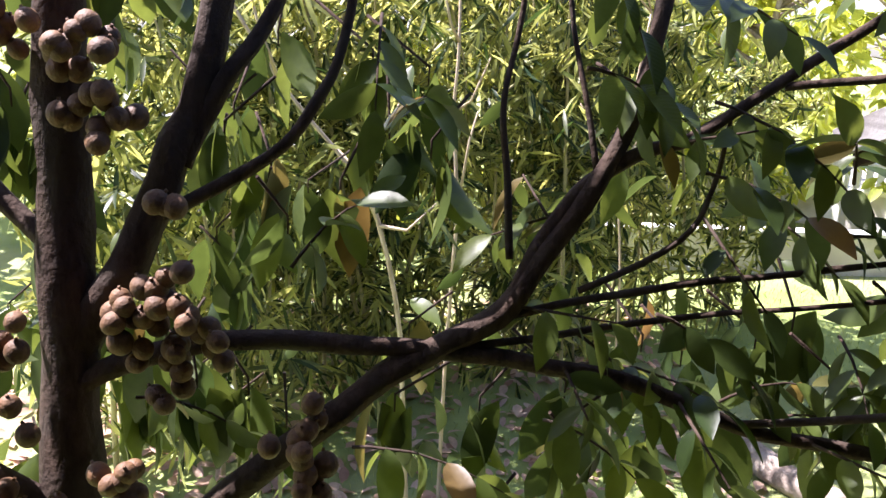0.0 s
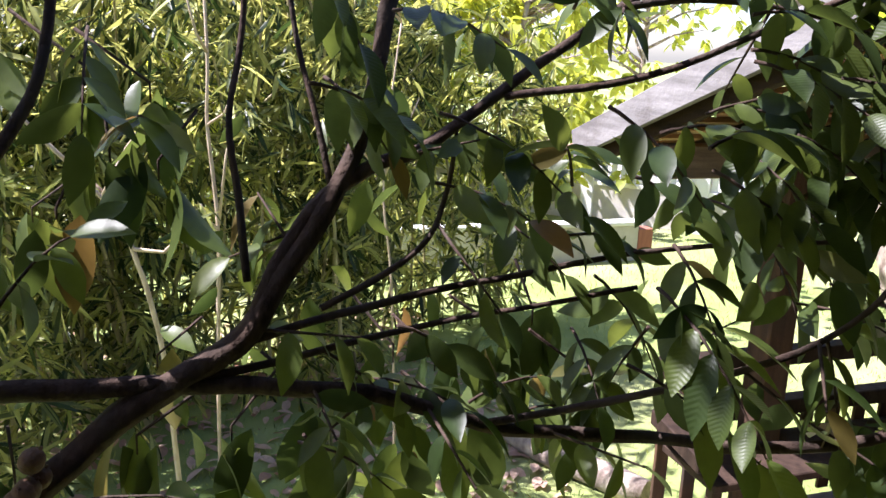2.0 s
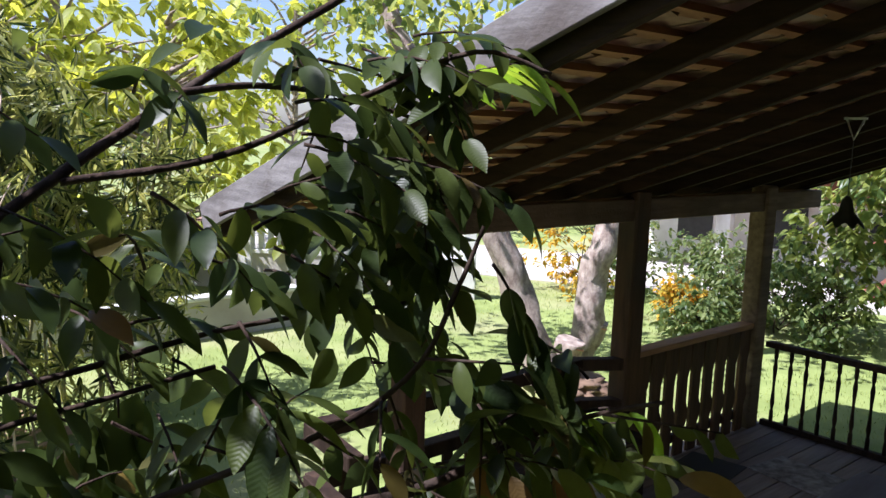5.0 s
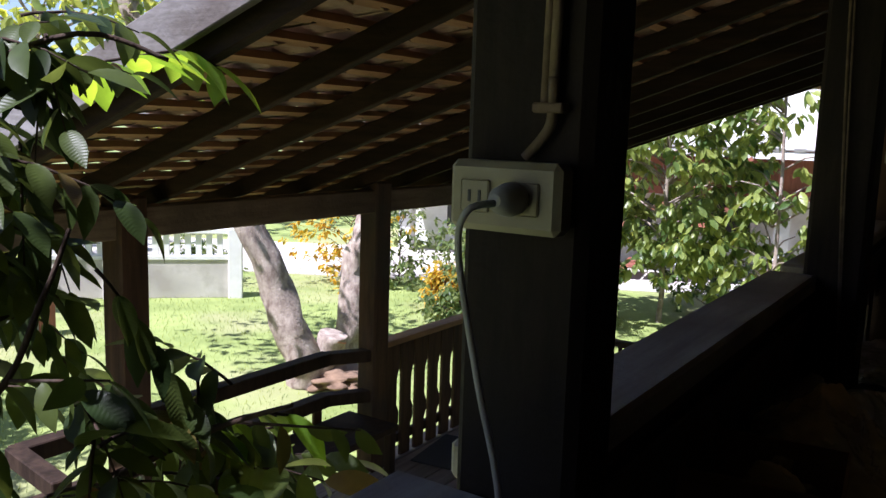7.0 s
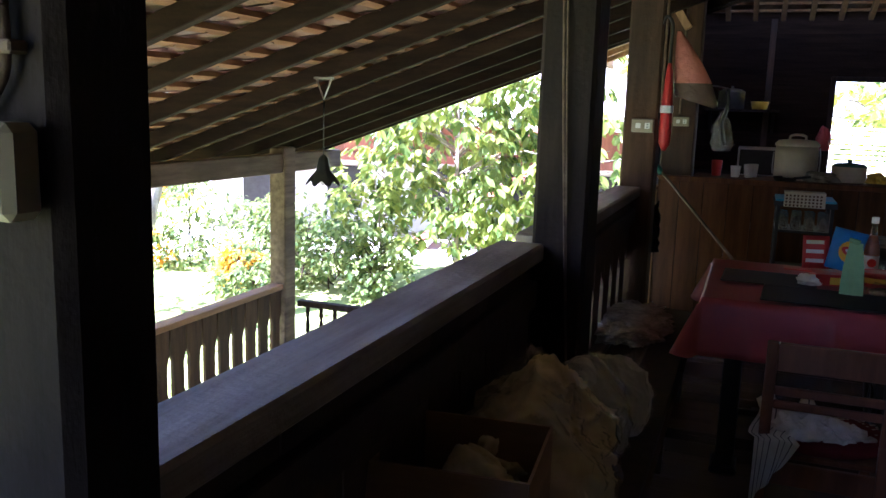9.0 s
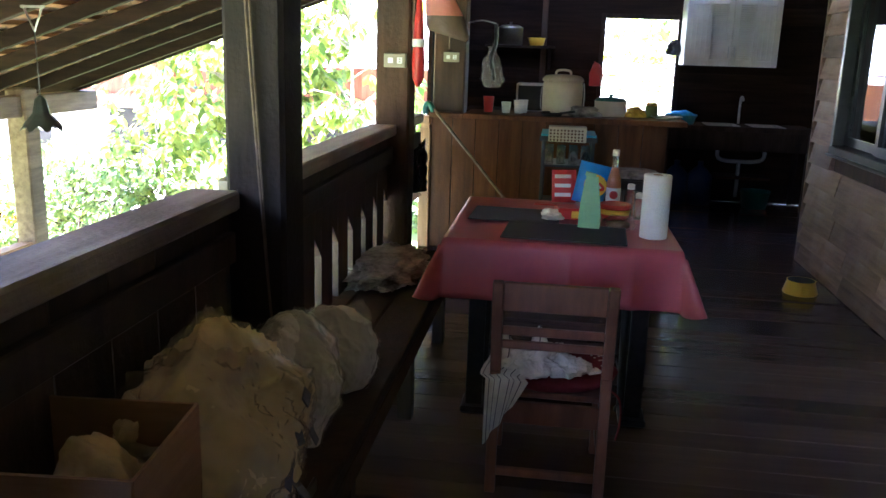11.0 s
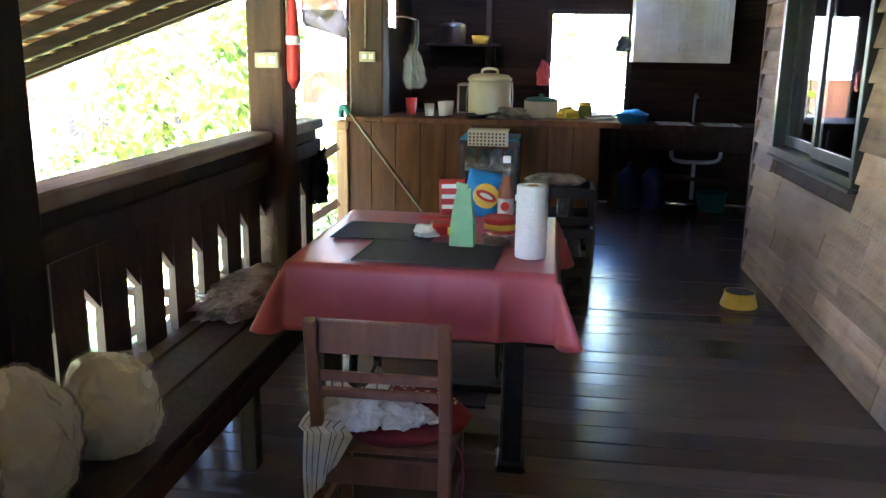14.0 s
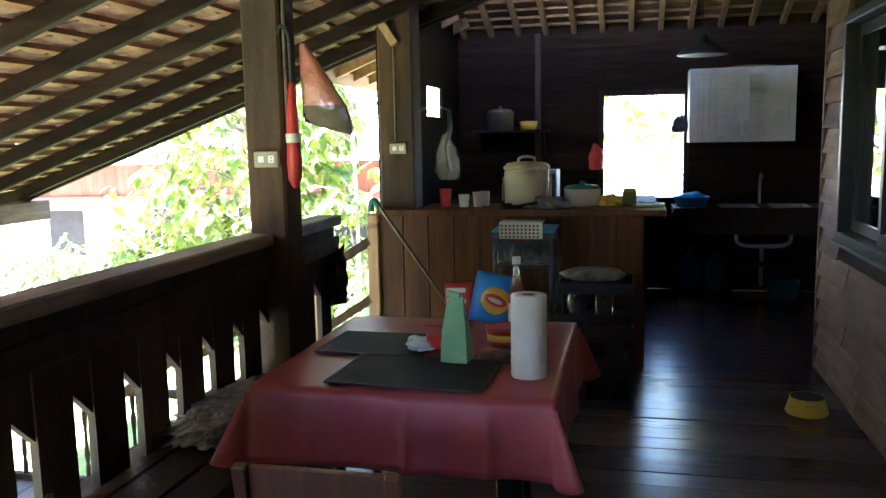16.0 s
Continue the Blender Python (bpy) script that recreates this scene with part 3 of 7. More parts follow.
# eave beam and porch posts
bm = B()
beam(bm, (-3.2, 1.02, 0.985), (-3.2, 6.62, 0.985), 0.11, 0.16, 0.008)
solid("eave_beam", bm, M_BEAM, "long weathered grey beam under the porch eave", "beam", kind="structure")
for y, lab in ((1.80, "dark square porch post with leaves before it"), (3.83, "dark square porch post beside the porch rail"), (5.66, "sunlit weathered grey porch post")):
    bm = B()
    box(bm, -3.28, -3.12, y - 0.085, y + 0.085, GROUND, 1.12, 0.012)
    solid("porch_post", bm, M_BEAM if y > 5 else M_POST, lab, "post", "porch posts")
    bm = B()
    box(bm, -3.33, -3.07, y - 0.13, y + 0.13, GROUND - 0.1, GROUND + 0.12, 0.015)
    solid("post_footing", bm, M_STONE, "rough concrete footing under a porch post", "footing", "post footings")

# porch floor
bm = B()
box(bm, -3.32, -0.2, 1.2, 5.85, PORCH_Z - 0.16, PORCH_Z - 0.031)
pfloor = solid("porch_floor", bm, M_DARK, "low porch floor of worn grey boards", "floor", kind="structure")
bm = B()
box(bm, 0, 0.172, 1.2, 5.85, PORCH_Z - 0.03, PORCH_Z, 0.004)
me = mesh_of(bm, "plank")
me.materials.append(M_PORCHFLOOR)
for i in range(17):
    part("plank", me, M_PORCHFLOOR, pfloor, m=pose(-3.3 + 0.18 * i, 0, 0))


# porch rails
def slat_rail(y0, y1, ztop, label):
    rail = thing("porch_rail", label, "railing", (-3.2, y0, PORCH_Z), group="porch rails")
    h, ln = ztop - PORCH_Z, y1 - y0
    bm = B()
    box(bm, -0.06, 0.06, 0, ln, h - 0.045, h, 0.006)
    part("top_rail", bm, M_BATTEN, rail)
    for z in (0.10, 0.80):
        bm = B()
        box(bm, -0.02, 0.02, 0, ln, z, z + 0.07, 0.004)
        part("cross_rail", bm, M_DARK, rail)
    n = round(ln / 0.19)
    w = ln / n
    bm = B()
    prism(bm, [(0.03, 0.0), (w - 0.035, 0.0), (w - 0.035, 0.22), (w - 0.005, 0.28), (w - 0.005, 0.36), (w - 0.035, 0.42), (w - 0.035, 0.62), (w - 0.01, 0.70), (w - 0.01, h - 0.05), (0.01, h - 0.05), (0.01, 0.70), (0.03, 0.66)], 0.024, pose(0.044, 0, 0, 0, 0, 90))
    me = mesh_of(bm, "slat")
    me.materials.append(M_POST)
    for i in range(n):
        part("slat", me, M_POST, rail, m=pose(0, i * w, 0))
    return rail


slat_rail(3.92, 5.57, -0.06, "porch railing of brown cut-out slats, pale top rail")
# low dark double rail on the other side of the post
rail = thing("porch_bench", "dark heavy porch bench with a two-rail back", "bench", (-3.35, 1.0, PORCH_Z))
for z in (0.83, 0.53):
    bm = B()
    box(bm, -0.05, 0.05, 0.26, 2.50, z, z + 0.09, 0.006)
    part("cross_rail", bm, M_DARK, rail)
    bm = B()
    beam(bm, (0.0, 2.48, z + 0.045), (0.17, 2.76, z + 0.045), 0.09, 0.085, 0.006)
    part("cross_rail", bm, M_DARK, rail)
    bm = B()
    beam(bm, (-0.02, 0.28, z + 0.047), (0.52, 0.20, z + 0.047), 0.09, 0.085, 0.006)
    part("arm", bm, M_DARK, rail)
for i in range(12):
    bm = B()
    box(bm, -0.012, 0.012, 0.27 + 0.19 * i, 0.35 + 0.19 * i, 0.0, 0.53, 0.003)
    part("slat", bm, M_POST, rail)
bm = B()
box(bm, 0.04, 0.50, 0.28, 2.70, 0.40, 0.445, 0.006)
part("seat", bm, M_DARK, rail)
for y in (0.32, 2.66):
    bm = B()
    box(bm, 0.42, 0.48, y - 0.03, y + 0.03, 0.0, 0.40, 0.005)
    part("leg", bm, M_DARK, rail)
# turned balusters across the far end
rail = thing("baluster_rail", "dark railing of slim turned balusters in backlight", "railing", (-3.12, 5.80, PORCH_Z))
bm = B()
box(bm, 0, 2.9, -0.04, 0.04, 0.71, 0.76, 0.006)
part("top_rail", bm, M_DARK, rail)
bm = B()
box(bm, 0, 2.9, -0.03, 0.03, 0.0, 0.05, 0.006)
part("bottom_rail", bm, M_DARK, rail)
bm = B()
lathe(bm, [(0.018, 0.05), (0.018, 0.14), (0.011, 0.16), (0.020, 0.22), (0.012, 0.34), (0.012, 0.40), (0.020, 0.54), (0.011, 0.60), (0.018, 0.63), (0.018, 0.71)], 10)
me = mesh_of(bm, "baluster")
me.materials.append(M_DARK)
for i in range(21):
    part("baluster", me, M_DARK, rail, m=pose(0.09 + 0.136 * i, 0, 0))

# worn mats on the porch boards
for x, y, w, d, rz, mt, lb in ((-2.85, 4.42, 0.44, 0.62, 8, M_MAT, "dark worn doormat lying on the porch boards"), (-2.35, 4.95, 0.60, 0.45, -6, M_RUG, "flat grey cloth mat on the porch boards")):
    bm = B()
    box(bm, -w / 2, w / 2, -d / 2, d / 2, 0.0, 0.012, 0.004)
    solid("doormat", bm, mt, lb, "mat", "porch mats", loc=(x, y, PORCH_Z + 0.001), rz=rz)

# stair from the veranda down to the porch
stair = thing("stair", "short brown wooden stair down to the porch", "stairs", kind="structure")
for i in range(5):
    bm = B()
    box(bm, -0.45 - 0.25 * i, -0.19 - 0.25 * i, 5.06, 5.98, -0.21 - 0.165 * i, -0.17 - 0.165 * i, 0.004)
    part("tread", bm, M_PORCHFLOOR, stair)
for yy in (5.04, 6.0):
    bm = B()
    beam(bm, (-0.18, yy, -0.14), (-1.5, yy, -0.98), 0.04, 0.22, 0.004)
    part("stringer", bm, M_DARK, stair)
    for dz in (0.85, 0.45):
        bm = B()
        beam(bm, (-0.16, yy, dz - 0.02), (-1.5, yy, dz - 0.88), 0.04, 0.06, 0.005)
        part("handrail", bm, M_POST, stair)
for yy, zt in ((5.02, 0.97), (6.02, 1.01)):
    bm = B()
    box(bm, -0.18, -0.10, yy - 0.04, yy + 0.04, 0.0, zt - 0.09, 0.005)
    box(bm, -0.172, -0.108, yy - 0.032, yy + 0.032, zt - 0.09, zt - 0.07)
    box(bm, -0.182, -0.098, yy - 0.042, yy + 0.042, zt - 0.07, zt, 0.012)
    solid("newel_post", bm, M_PINE, "yellowish square newel post at the stair head", "newel post", "newel posts")

# house wall with siding and windows
WX = 2.74
W_END = 6.28
WIN = [(2.30, 3.69), (4.37, 5.76)]
SILL, HEAD = 0.885, 2.14
wall = thing("wall_house", "house wall of weathered lapped siding boards", "wall", kind="structure")
bm = B()
segs = [(-4.0, WIN[0][0]), (WIN[0][1], WIN[1][0]), (WIN[1][1], W_END)]
for a, b in segs:
    box(bm, WX + 0.022, WX + 0.12, a, b, 0, 3.4)
for a, b in WIN:
    box(bm, WX + 0.022, WX + 0.12, a, b, 0, SILL)
    box(bm, WX + 0.022, WX + 0.12, a, b, HEAD, 3.4)
part("wall_core", bm, M_DARK, wall)
rnd = random.Random(21)
BH = 0.152
board_cache = {}


def siding(a, b, z):
    key = round(b - a, 2)
    if key not in board_cache:
        bm = B()
        prism(bm, [(-0.020, 0.0), (0.020, 0.0), (0.020, BH - 0.003), (0.008, BH - 0.003)], key - 0.004)
        me = mesh_of(bm, "siding_board")
        me.materials.append(M_SIDING)
        board_cache[key] = me
    part("siding_board", board_cache[key], M_SIDING, wall, m=pose(WX + rnd.uniform(-0.004, 0.0), a, z, 0, 0, 0))


for i in range(22):
    z = 0.004 + i * BH
    spans = [(-4.0, W_END)]
    if z + BH > SILL - 0.03 and z < HEAD + 0.03:
        spans = [(-4.0, WIN[0][0] - 0.05), (WIN[0][1] + 0.05, WIN[1][0] - 0.05), (WIN[1][1] + 0.05, W_END)]
    for a, b in spans:
        y = a
        while y < b - 0.01:
            step = min(b - y, rnd.choice((0.6, 0.9, 1.2, 1.5)))
            if b - y - step < 0.3:
                step = b - y
            siding(y, y + round(step, 2), z)
            y += step
bm = B()
box(bm, WX - 0.022, WX + 0.13, W_END, W_END + 0.03, 0, 3.4, 0.004)
part("corner_board", bm, M_SIDING, wall)


def sliding_window(name, y0, y1):
    win = thing(name, "dark olive aluminium sliding window with dark panes", "window", (WX, y0, SILL), kind="structure")
    ln, h = y1 - y0, HEAD - SILL
    for z in (0, h - 0.05):
        bm = B()
        box(bm, -0.035, 0.09, -0.05, ln + 0.05, z, z + 0.05, 0.005)
        part("frame_rail", bm, M_FRAME, win)
    for y in (-0.05, ln - 0.01):
        bm = B()
        box(bm, -0.035, 0.09, y, y + 0.05, 0.05, h - 0.05, 0.005)
        part("frame_stile", bm, M_FRAME, win)
    for k, (a, b, x) in enumerate(((0.01, ln / 2 + 0.03, 0.0), (ln / 2 - 0.03, ln - 0.01, 0.04))):
        sash = B()
        box(sash, x, x + 0.028, a, a + 0.05, 0.062, h - 0.062)
        box(sash, x, x + 0.028, b - 0.05, b, 0.062, h - 0.062)
        box(sash, x, x + 0.028, a + 0.05, b - 0.05, 0.062, 0.12)
        box(sash, x, x + 0.028, a + 0.05, b - 0.05, h - 0.12, h - 0.062)
        s = part("sash", sash, M_FRAME, win)
        bm = B()
        box(bm, x + 0.011, x + 0.017, a + 0.05, b - 0.05, 0.12, h - 0.12)
        p = part("pane", bm, M_GLASS, s)
    bm = B()
    box(bm, -0.052, 0.0, -0.06, ln + 0.06, -0.018, -0.002, 0.004)
    part("window_sill", bm, M_FRAME, win)
    return win


sliding_window("window_1", *WIN[0])
sliding_window("window_2", *WIN[1])
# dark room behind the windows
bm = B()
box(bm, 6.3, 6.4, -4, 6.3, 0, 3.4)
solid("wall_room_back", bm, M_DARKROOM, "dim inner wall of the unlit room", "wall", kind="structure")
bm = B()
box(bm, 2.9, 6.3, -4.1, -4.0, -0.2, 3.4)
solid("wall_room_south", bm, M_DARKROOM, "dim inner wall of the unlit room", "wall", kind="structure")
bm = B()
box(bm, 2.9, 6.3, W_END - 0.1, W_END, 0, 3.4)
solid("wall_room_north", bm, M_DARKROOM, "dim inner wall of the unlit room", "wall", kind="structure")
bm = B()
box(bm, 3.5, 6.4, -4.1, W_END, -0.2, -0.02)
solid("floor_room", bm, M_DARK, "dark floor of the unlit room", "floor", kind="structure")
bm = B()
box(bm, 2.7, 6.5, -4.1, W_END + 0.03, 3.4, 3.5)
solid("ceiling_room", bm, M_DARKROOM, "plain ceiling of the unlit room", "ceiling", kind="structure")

# veranda end behind the walker: an unseen wall added to keep light out
bm = B()
box(bm, -0.2, 2.9, -4.12, -4.0, -0.2, 3.3)
solid("wall_veranda_end", bm, M_DARK, "plain dark unseen wall added to keep light out of the veranda", "wall", kind="structure")

# kitchen walls
KW = (1.29, 2.04, 0.895, 1.88)
KX0, KX1 = -0.15, 3.5
kwall = thing("wall_kitchen_back", "dark boarded kitchen back wall with a bright opening", "wall", kind="structure")
rnd = random.Random(8)
i = 0
z = 0.0
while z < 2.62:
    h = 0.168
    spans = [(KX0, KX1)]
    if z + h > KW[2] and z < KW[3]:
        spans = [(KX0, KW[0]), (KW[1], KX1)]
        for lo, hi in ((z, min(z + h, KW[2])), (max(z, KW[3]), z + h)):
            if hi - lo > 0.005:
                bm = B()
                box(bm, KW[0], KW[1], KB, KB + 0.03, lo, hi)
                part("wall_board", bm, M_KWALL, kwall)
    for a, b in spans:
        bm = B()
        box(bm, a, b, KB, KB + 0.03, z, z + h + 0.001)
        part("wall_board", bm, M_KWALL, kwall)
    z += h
bm = B()
for a, b, c, d in ((KW[0] - 0.05, KW[0], KW[2] - 0.05, KW[3] + 0.05), (KW[1], KW[1] + 0.05, KW[2] - 0.05, KW[3] + 0.05), (KW[0], KW[1], KW[3], KW[3] + 0.05), (KW[0], KW[1], KW[2] - 0.05, KW[2])):
    box(bm, a, b, KB - 0.02, KB + 0.06, c, d, 0.004)
part("window_frame", bm, M_DARK, kwall)
for x in (0.62,):
    bm = B()
    box(bm, x, x + 0.06, KB - 0.05, KB - 0.001, 0, 2.5, 0.004)
    part("stud", bm, M_POST, kwall)
kleft = thing("wall_kitchen_side", "dark boarded kitchen side wall with a small opening", "wall", kind="structure")
LW = (7.62, 8.2, 1.70, 1.96)
z = 0.0
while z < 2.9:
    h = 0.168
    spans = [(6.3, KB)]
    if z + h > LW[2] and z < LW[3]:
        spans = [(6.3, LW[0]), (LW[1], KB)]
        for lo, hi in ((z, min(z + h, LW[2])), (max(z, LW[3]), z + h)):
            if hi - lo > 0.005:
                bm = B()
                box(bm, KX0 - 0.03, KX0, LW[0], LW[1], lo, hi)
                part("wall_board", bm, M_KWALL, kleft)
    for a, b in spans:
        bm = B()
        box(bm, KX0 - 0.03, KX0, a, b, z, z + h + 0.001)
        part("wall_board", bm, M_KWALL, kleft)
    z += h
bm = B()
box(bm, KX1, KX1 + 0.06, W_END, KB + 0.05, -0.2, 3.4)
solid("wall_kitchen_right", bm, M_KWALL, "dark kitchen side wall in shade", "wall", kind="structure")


# ---- veranda things ----
def wire(pts, r, n=6, steps=5):
    bm = B()
    tube(bm, smooth_path(pts, steps), r, n)
    return bm


# power outlet on the near post
outlet = thing("power_outlet", "yellowed white surface power outlet with a grey plug", "outlet", (0.018, 0.036, 1.435))
bm = B()
box(bm, -0.064, 0.064, -0.036, -0.001, -0.036, 0.036, 0.007)
part("box", bm, M_OLDPL, outlet)
for x in (-0.030, 0.026):
    bm = B()
    box(bm, x - 0.017, x + 0.017, -0.039, -0.0365, -0.017, 0.017, 0.002)
    s = part("socket", bm, M_OLDPL, outlet)
    for dx in (-0.006, 0.006):
        bm = B()
        box(bm, x + dx - 0.0015, x + dx + 0.0015, -0.0402, -0.0394, -0.006, 0.006)
        part("slot", bm, M_BLACKPL, s)
plug = B()
lathe(plug, [(0.016, 0.0), (0.017, 0.012), (0.013, 0.030), (0.007, 0.040)], 14)
bmesh.ops.transform(plug, matrix=pose(0.018, -0.041, 0.0, 90, 0, 0), verts=plug.verts)
part("plug", plug, M_CABLE, outlet, "grey plug")
cable = solid("power_cable", wire([(0.036, -0.044, 1.433), (0.020, -0.068, 1.425), (0.008, -0.06, 1.38), (0.020, -0.035, 1.25), (0.042, -0.015, 1.10), (0.06, -0.012, 0.8), (0.07, -0.012, 0.3), (0.08, -0.12, 0.012), (0.25, -0.3, 0.008)], 0.0036, 8), M_CABLE, "grey power cable hanging from the plug", "cable")
conduit = thing("conduit", "thin painted conduit running up the post", "conduit", (0.03, 0.036, 1.475))
part("pipe", wire([(0.0, -0.012, 0.0), (0.02, -0.012, 0.022), (0.028, -0.012, 0.04), (0.028, -0.012, 0.08)], 0.0055, 8), M_BEAM, conduit)
part("pipe", wire([(0.028, -0.012, 0.08), (0.036, -0.012, 0.6)], 0.0055, 8, 1), M_BEAM, conduit)
part("pipe", wire([(0.018, -0.010, 0.05), (0.024, -0.010, 0.6)], 0.0045, 8, 1), M_BEAM, conduit)
for z in (0.045, 0.3, 0.5):
    bm = B()
    box(bm, 0.008, 0.042, -0.019, -0.001, z, z + 0.010, 0.002)
    part("clip", bm, M_BEAM, conduit)


def switch_plate(x, y, z, label):
    sw = thing("switch_plate", label, "switch", (x, y, z), group="switch plates")
    bm = B()
    box(bm, -0.058, 0.058, -0.026, -0.001, -0.036, 0.036, 0.005)
    part("box", bm, M_OLDPL, sw)
    bm = B()
    box(bm, -0.036, -0.008, -0.0295, -0.0265, -0.014, 0.014, 0.002)
    part("rocker", bm, M_WHITEPL, sw)
    bm = B()
    box(bm, 0.012, 0.040, -0.0295, -0.0265, -0.016, 0.016, 0.002)
    s = part("socket", bm, M_WHITEPL, sw)
    for dz in (-0.007, 0.007):
        bm = B()
        box(bm, 0.021, 0.031, -0.0308, -0.0298, dz - 0.002, dz + 0.002)
        part("slot", bm, M_BLACKPL, s)


switch_plate(0.0, 4.11, 1.43, "yellowed switch plate with a socket on the post")
switch_plate(0.035, 6.07, 1.445, "yellowed switch plate on the counter post")
for x, y in ((0.085, 4.14), (0.02, 6.055)):
    c = thing("conduit", "thin painted conduit running up the post", "conduit", (x, y, 1.5))
    part("pipe", wire([(0, 0, 0), (0, 0, 1.0)], 0.008, 8, 1), M_BEAM, c)
# rope down the bench post
solid("rope", wire([(0.02, 1.925, 2.2), (0.045, 1.92, 1.6), (0.09, 1.915, 0.9), (0.125, 1.915, 0.46)], 0.004, 6), M_BEAM, "thin pale rope hanging down the post", "rope")
solid("rope", wire([(0.03, 1.925, 2.2), (0.06, 1.92, 1.5), (0.115, 1.915, 0.46)], 0.003, 6), M_BEAM, "thin pale rope hanging down the post", "rope")

# bench
bench = thing("bench", "long dark wooden bench along the half wall", "bench", (0.115, 0.8, 0))
for k in range(3):
    bm = B()
    box(bm, -0.245 + 0.165 * k, -0.085 + 0.165 * k, 0, 3.25, 0.405, 0.45, 0.006)
    part("seat_plank", bm, M_BOARD, bench)
bm = B()
box(bm, 0.215, 0.245, 0.0, 3.25, 0.33, 0.404, 0.004)
part("apron", bm, M_POST, bench)
for y in (0.12, 1.15, 2.15, 3.08):
    for x in (-0.21, 0.18):
        bm = B()
        box(bm, x - 0.03, x + 0.03, y - 0.03, y + 0.03, 0.0, 0.405, 0.005)
        part("leg", bm, M_BOARD, bench)


# bags on the bench
def crumpled(name, r, at, seed, material, label, cat="bag", rough=0.2, crease=0.12, freq=2.0):
    bm = B()
    lump(bm, *r, seed=seed, rough=rough, freq=freq, sub=5, crease=crease, fold=0.022)
    return solid(name, bm, material, label, cat, loc=(at[0], at[1], at[2] + r[2] * 0.475))


def crease_field(p, seed):
    """Sharp ridges at three sizes, as in creased film or paper."""
    q = Vector((seed * 3.1, seed * 1.7, seed * 0.9))
    h = 0.0
    for f, a in ((11.0, 1.0), (25.0, 0.5), (55.0, 0.25)):
        h += a * (1 - min(1.0, abs(noise.noise(p * f + q)) * 3.2)) ** 1.6
    return h


def bag_shell(rx, ry, rz, seed, depth=0.012, swell=0.0, neck=None, lumpy=0.16):
    """Soft bag resting on a flat base: bulges, sharp creases, and a gathered neck pulled towards one side."""
    bm = B()
    bmesh.ops.create_icosphere(bm, subdivisions=6, radius=1.0)
    nk = Vector(neck).normalized() if neck else None
    for v in bm.verts:
        d = v.co.normalized()
        bulge = 1 + lumpy * noise.noise(d * 1.7 + Vector((seed, 0, seed)))
        p = Vector((d.x * rx, d.y * ry, d.z * rz)) * bulge
        p += d * (swell + depth * (crease_field(Vector((d.x * rx, d.y * ry, d.z * rz)) * 1.0, seed) - 0.5))
        if nk:
            k = max(0.0, d.dot(nk) - 0.62) / 0.38
            axis = Vector((nk.x * rx, nk.y * ry, nk.z * rz))
            side = p - axis * (p.dot(axis) / axis.length_squared)
            ang = math.atan2(side.z, side.x + side.y)
            p -= side * (0.55 * k) * (1 + 0.35 * math.sin(9 * ang + seed))
            p += axis * (0.26 * k * k)
        p.z = max(p.z, -0.62 * rz + 0.004 * noise.noise(p * 9))
        v.co = p
    for f in bm.faces:
        f.smooth = True
    bmesh.ops.translate(bm, verts=bm.verts, vec=(0, 0, 0.62 * rz + 0.006))
    return bm


def tied_bag(at, r, seed, inner, label, neck, lumpy=0.2):
    """Filled plastic bag: the contents show dully through a creased clear film."""
    t = thing("plastic_bag", label, "bag", at)
    part("filling", bag_shell(*r, seed, 0.010, 0.0, None, lumpy), inner, t)
    part("film", bag_shell(*r, seed, 0.016, 0.004, neck, lumpy), P_FILM, t, "creased clear film")
    return t


sack = thing("paper_sack", "large creased cream sack with printed marks, on the bench", "sack", (0.13, 1.42, 0.45))
part("sack_body", bag_shell(0.20, 0.28, 0.255, 4.3, 0.020, 0.0, (-0.2, -0.9, 0.5), 0.22), M_SACK, sack)
part("film", bag_shell(0.20, 0.275, 0.255, 4.3, 0.028, 0.005, (-0.3, 0.5, 0.8), 0.22), P_FILM, sack, "clear film pulled over the sack")
for px, py, pz, a, b, rz in ((0.180, 0.10, 0.26, 0.020, 0.014, 20), (0.190, 0.02, 0.20, 0.016, 0.016, -15), (0.196, -0.07, 0.17, 0.045, 0.012, 30), (0.188, 0.13, 0.15, 0.012, 0.018, 10), (0.203, -0.02, 0.10, 0.012, 0.05, 24)):
    bm = B()
    box(bm, -0.002, 0.002, -a, a, -b, b, 0, pose(px + 0.012, py, pz, rz, -22, 0))
    part("print_mark", bm, M_STRIPE, sack)
bm = B()
box(bm, -0.004, 0.004, -0.10, 0.10, -0.018, 0.018, 0.002, pose(0.205, 0.02, 0.035, 0, 0, 0))
part("label_strip", bm, M_BLACKPL, sack, "dark strip along the bottom edge")
tied_bag((0.16, 1.86, 0.45), (0.145, 0.155, 0.195), 9.4, P_GREY, "greyish tied plastic bag full of things", (-0.5, -0.6, 0.8))
tied_bag((0.205, 2.20, 0.45), (0.125, 0.125, 0.155), 14.2, P_WHITE, "round white plastic bag on the bench", (0.3, 0.5, 0.6), 0.10)
bm = B()
lump(bm, 0.18, 0.36, 0.055, seed=21, rough=0.25, freq=3.5, sub=5, crease=0.3, fold=0.03)
solid("folded_cloth", bm, M_RUG, "crumpled grey-brown cloth on the bench", "cloth", loc=(0.08, 3.55, 0.478))
crate = thing("cardboard_box", "open brown cardboard box on the bench", "box", (0.10, 1.0, 0.45), rz=5)
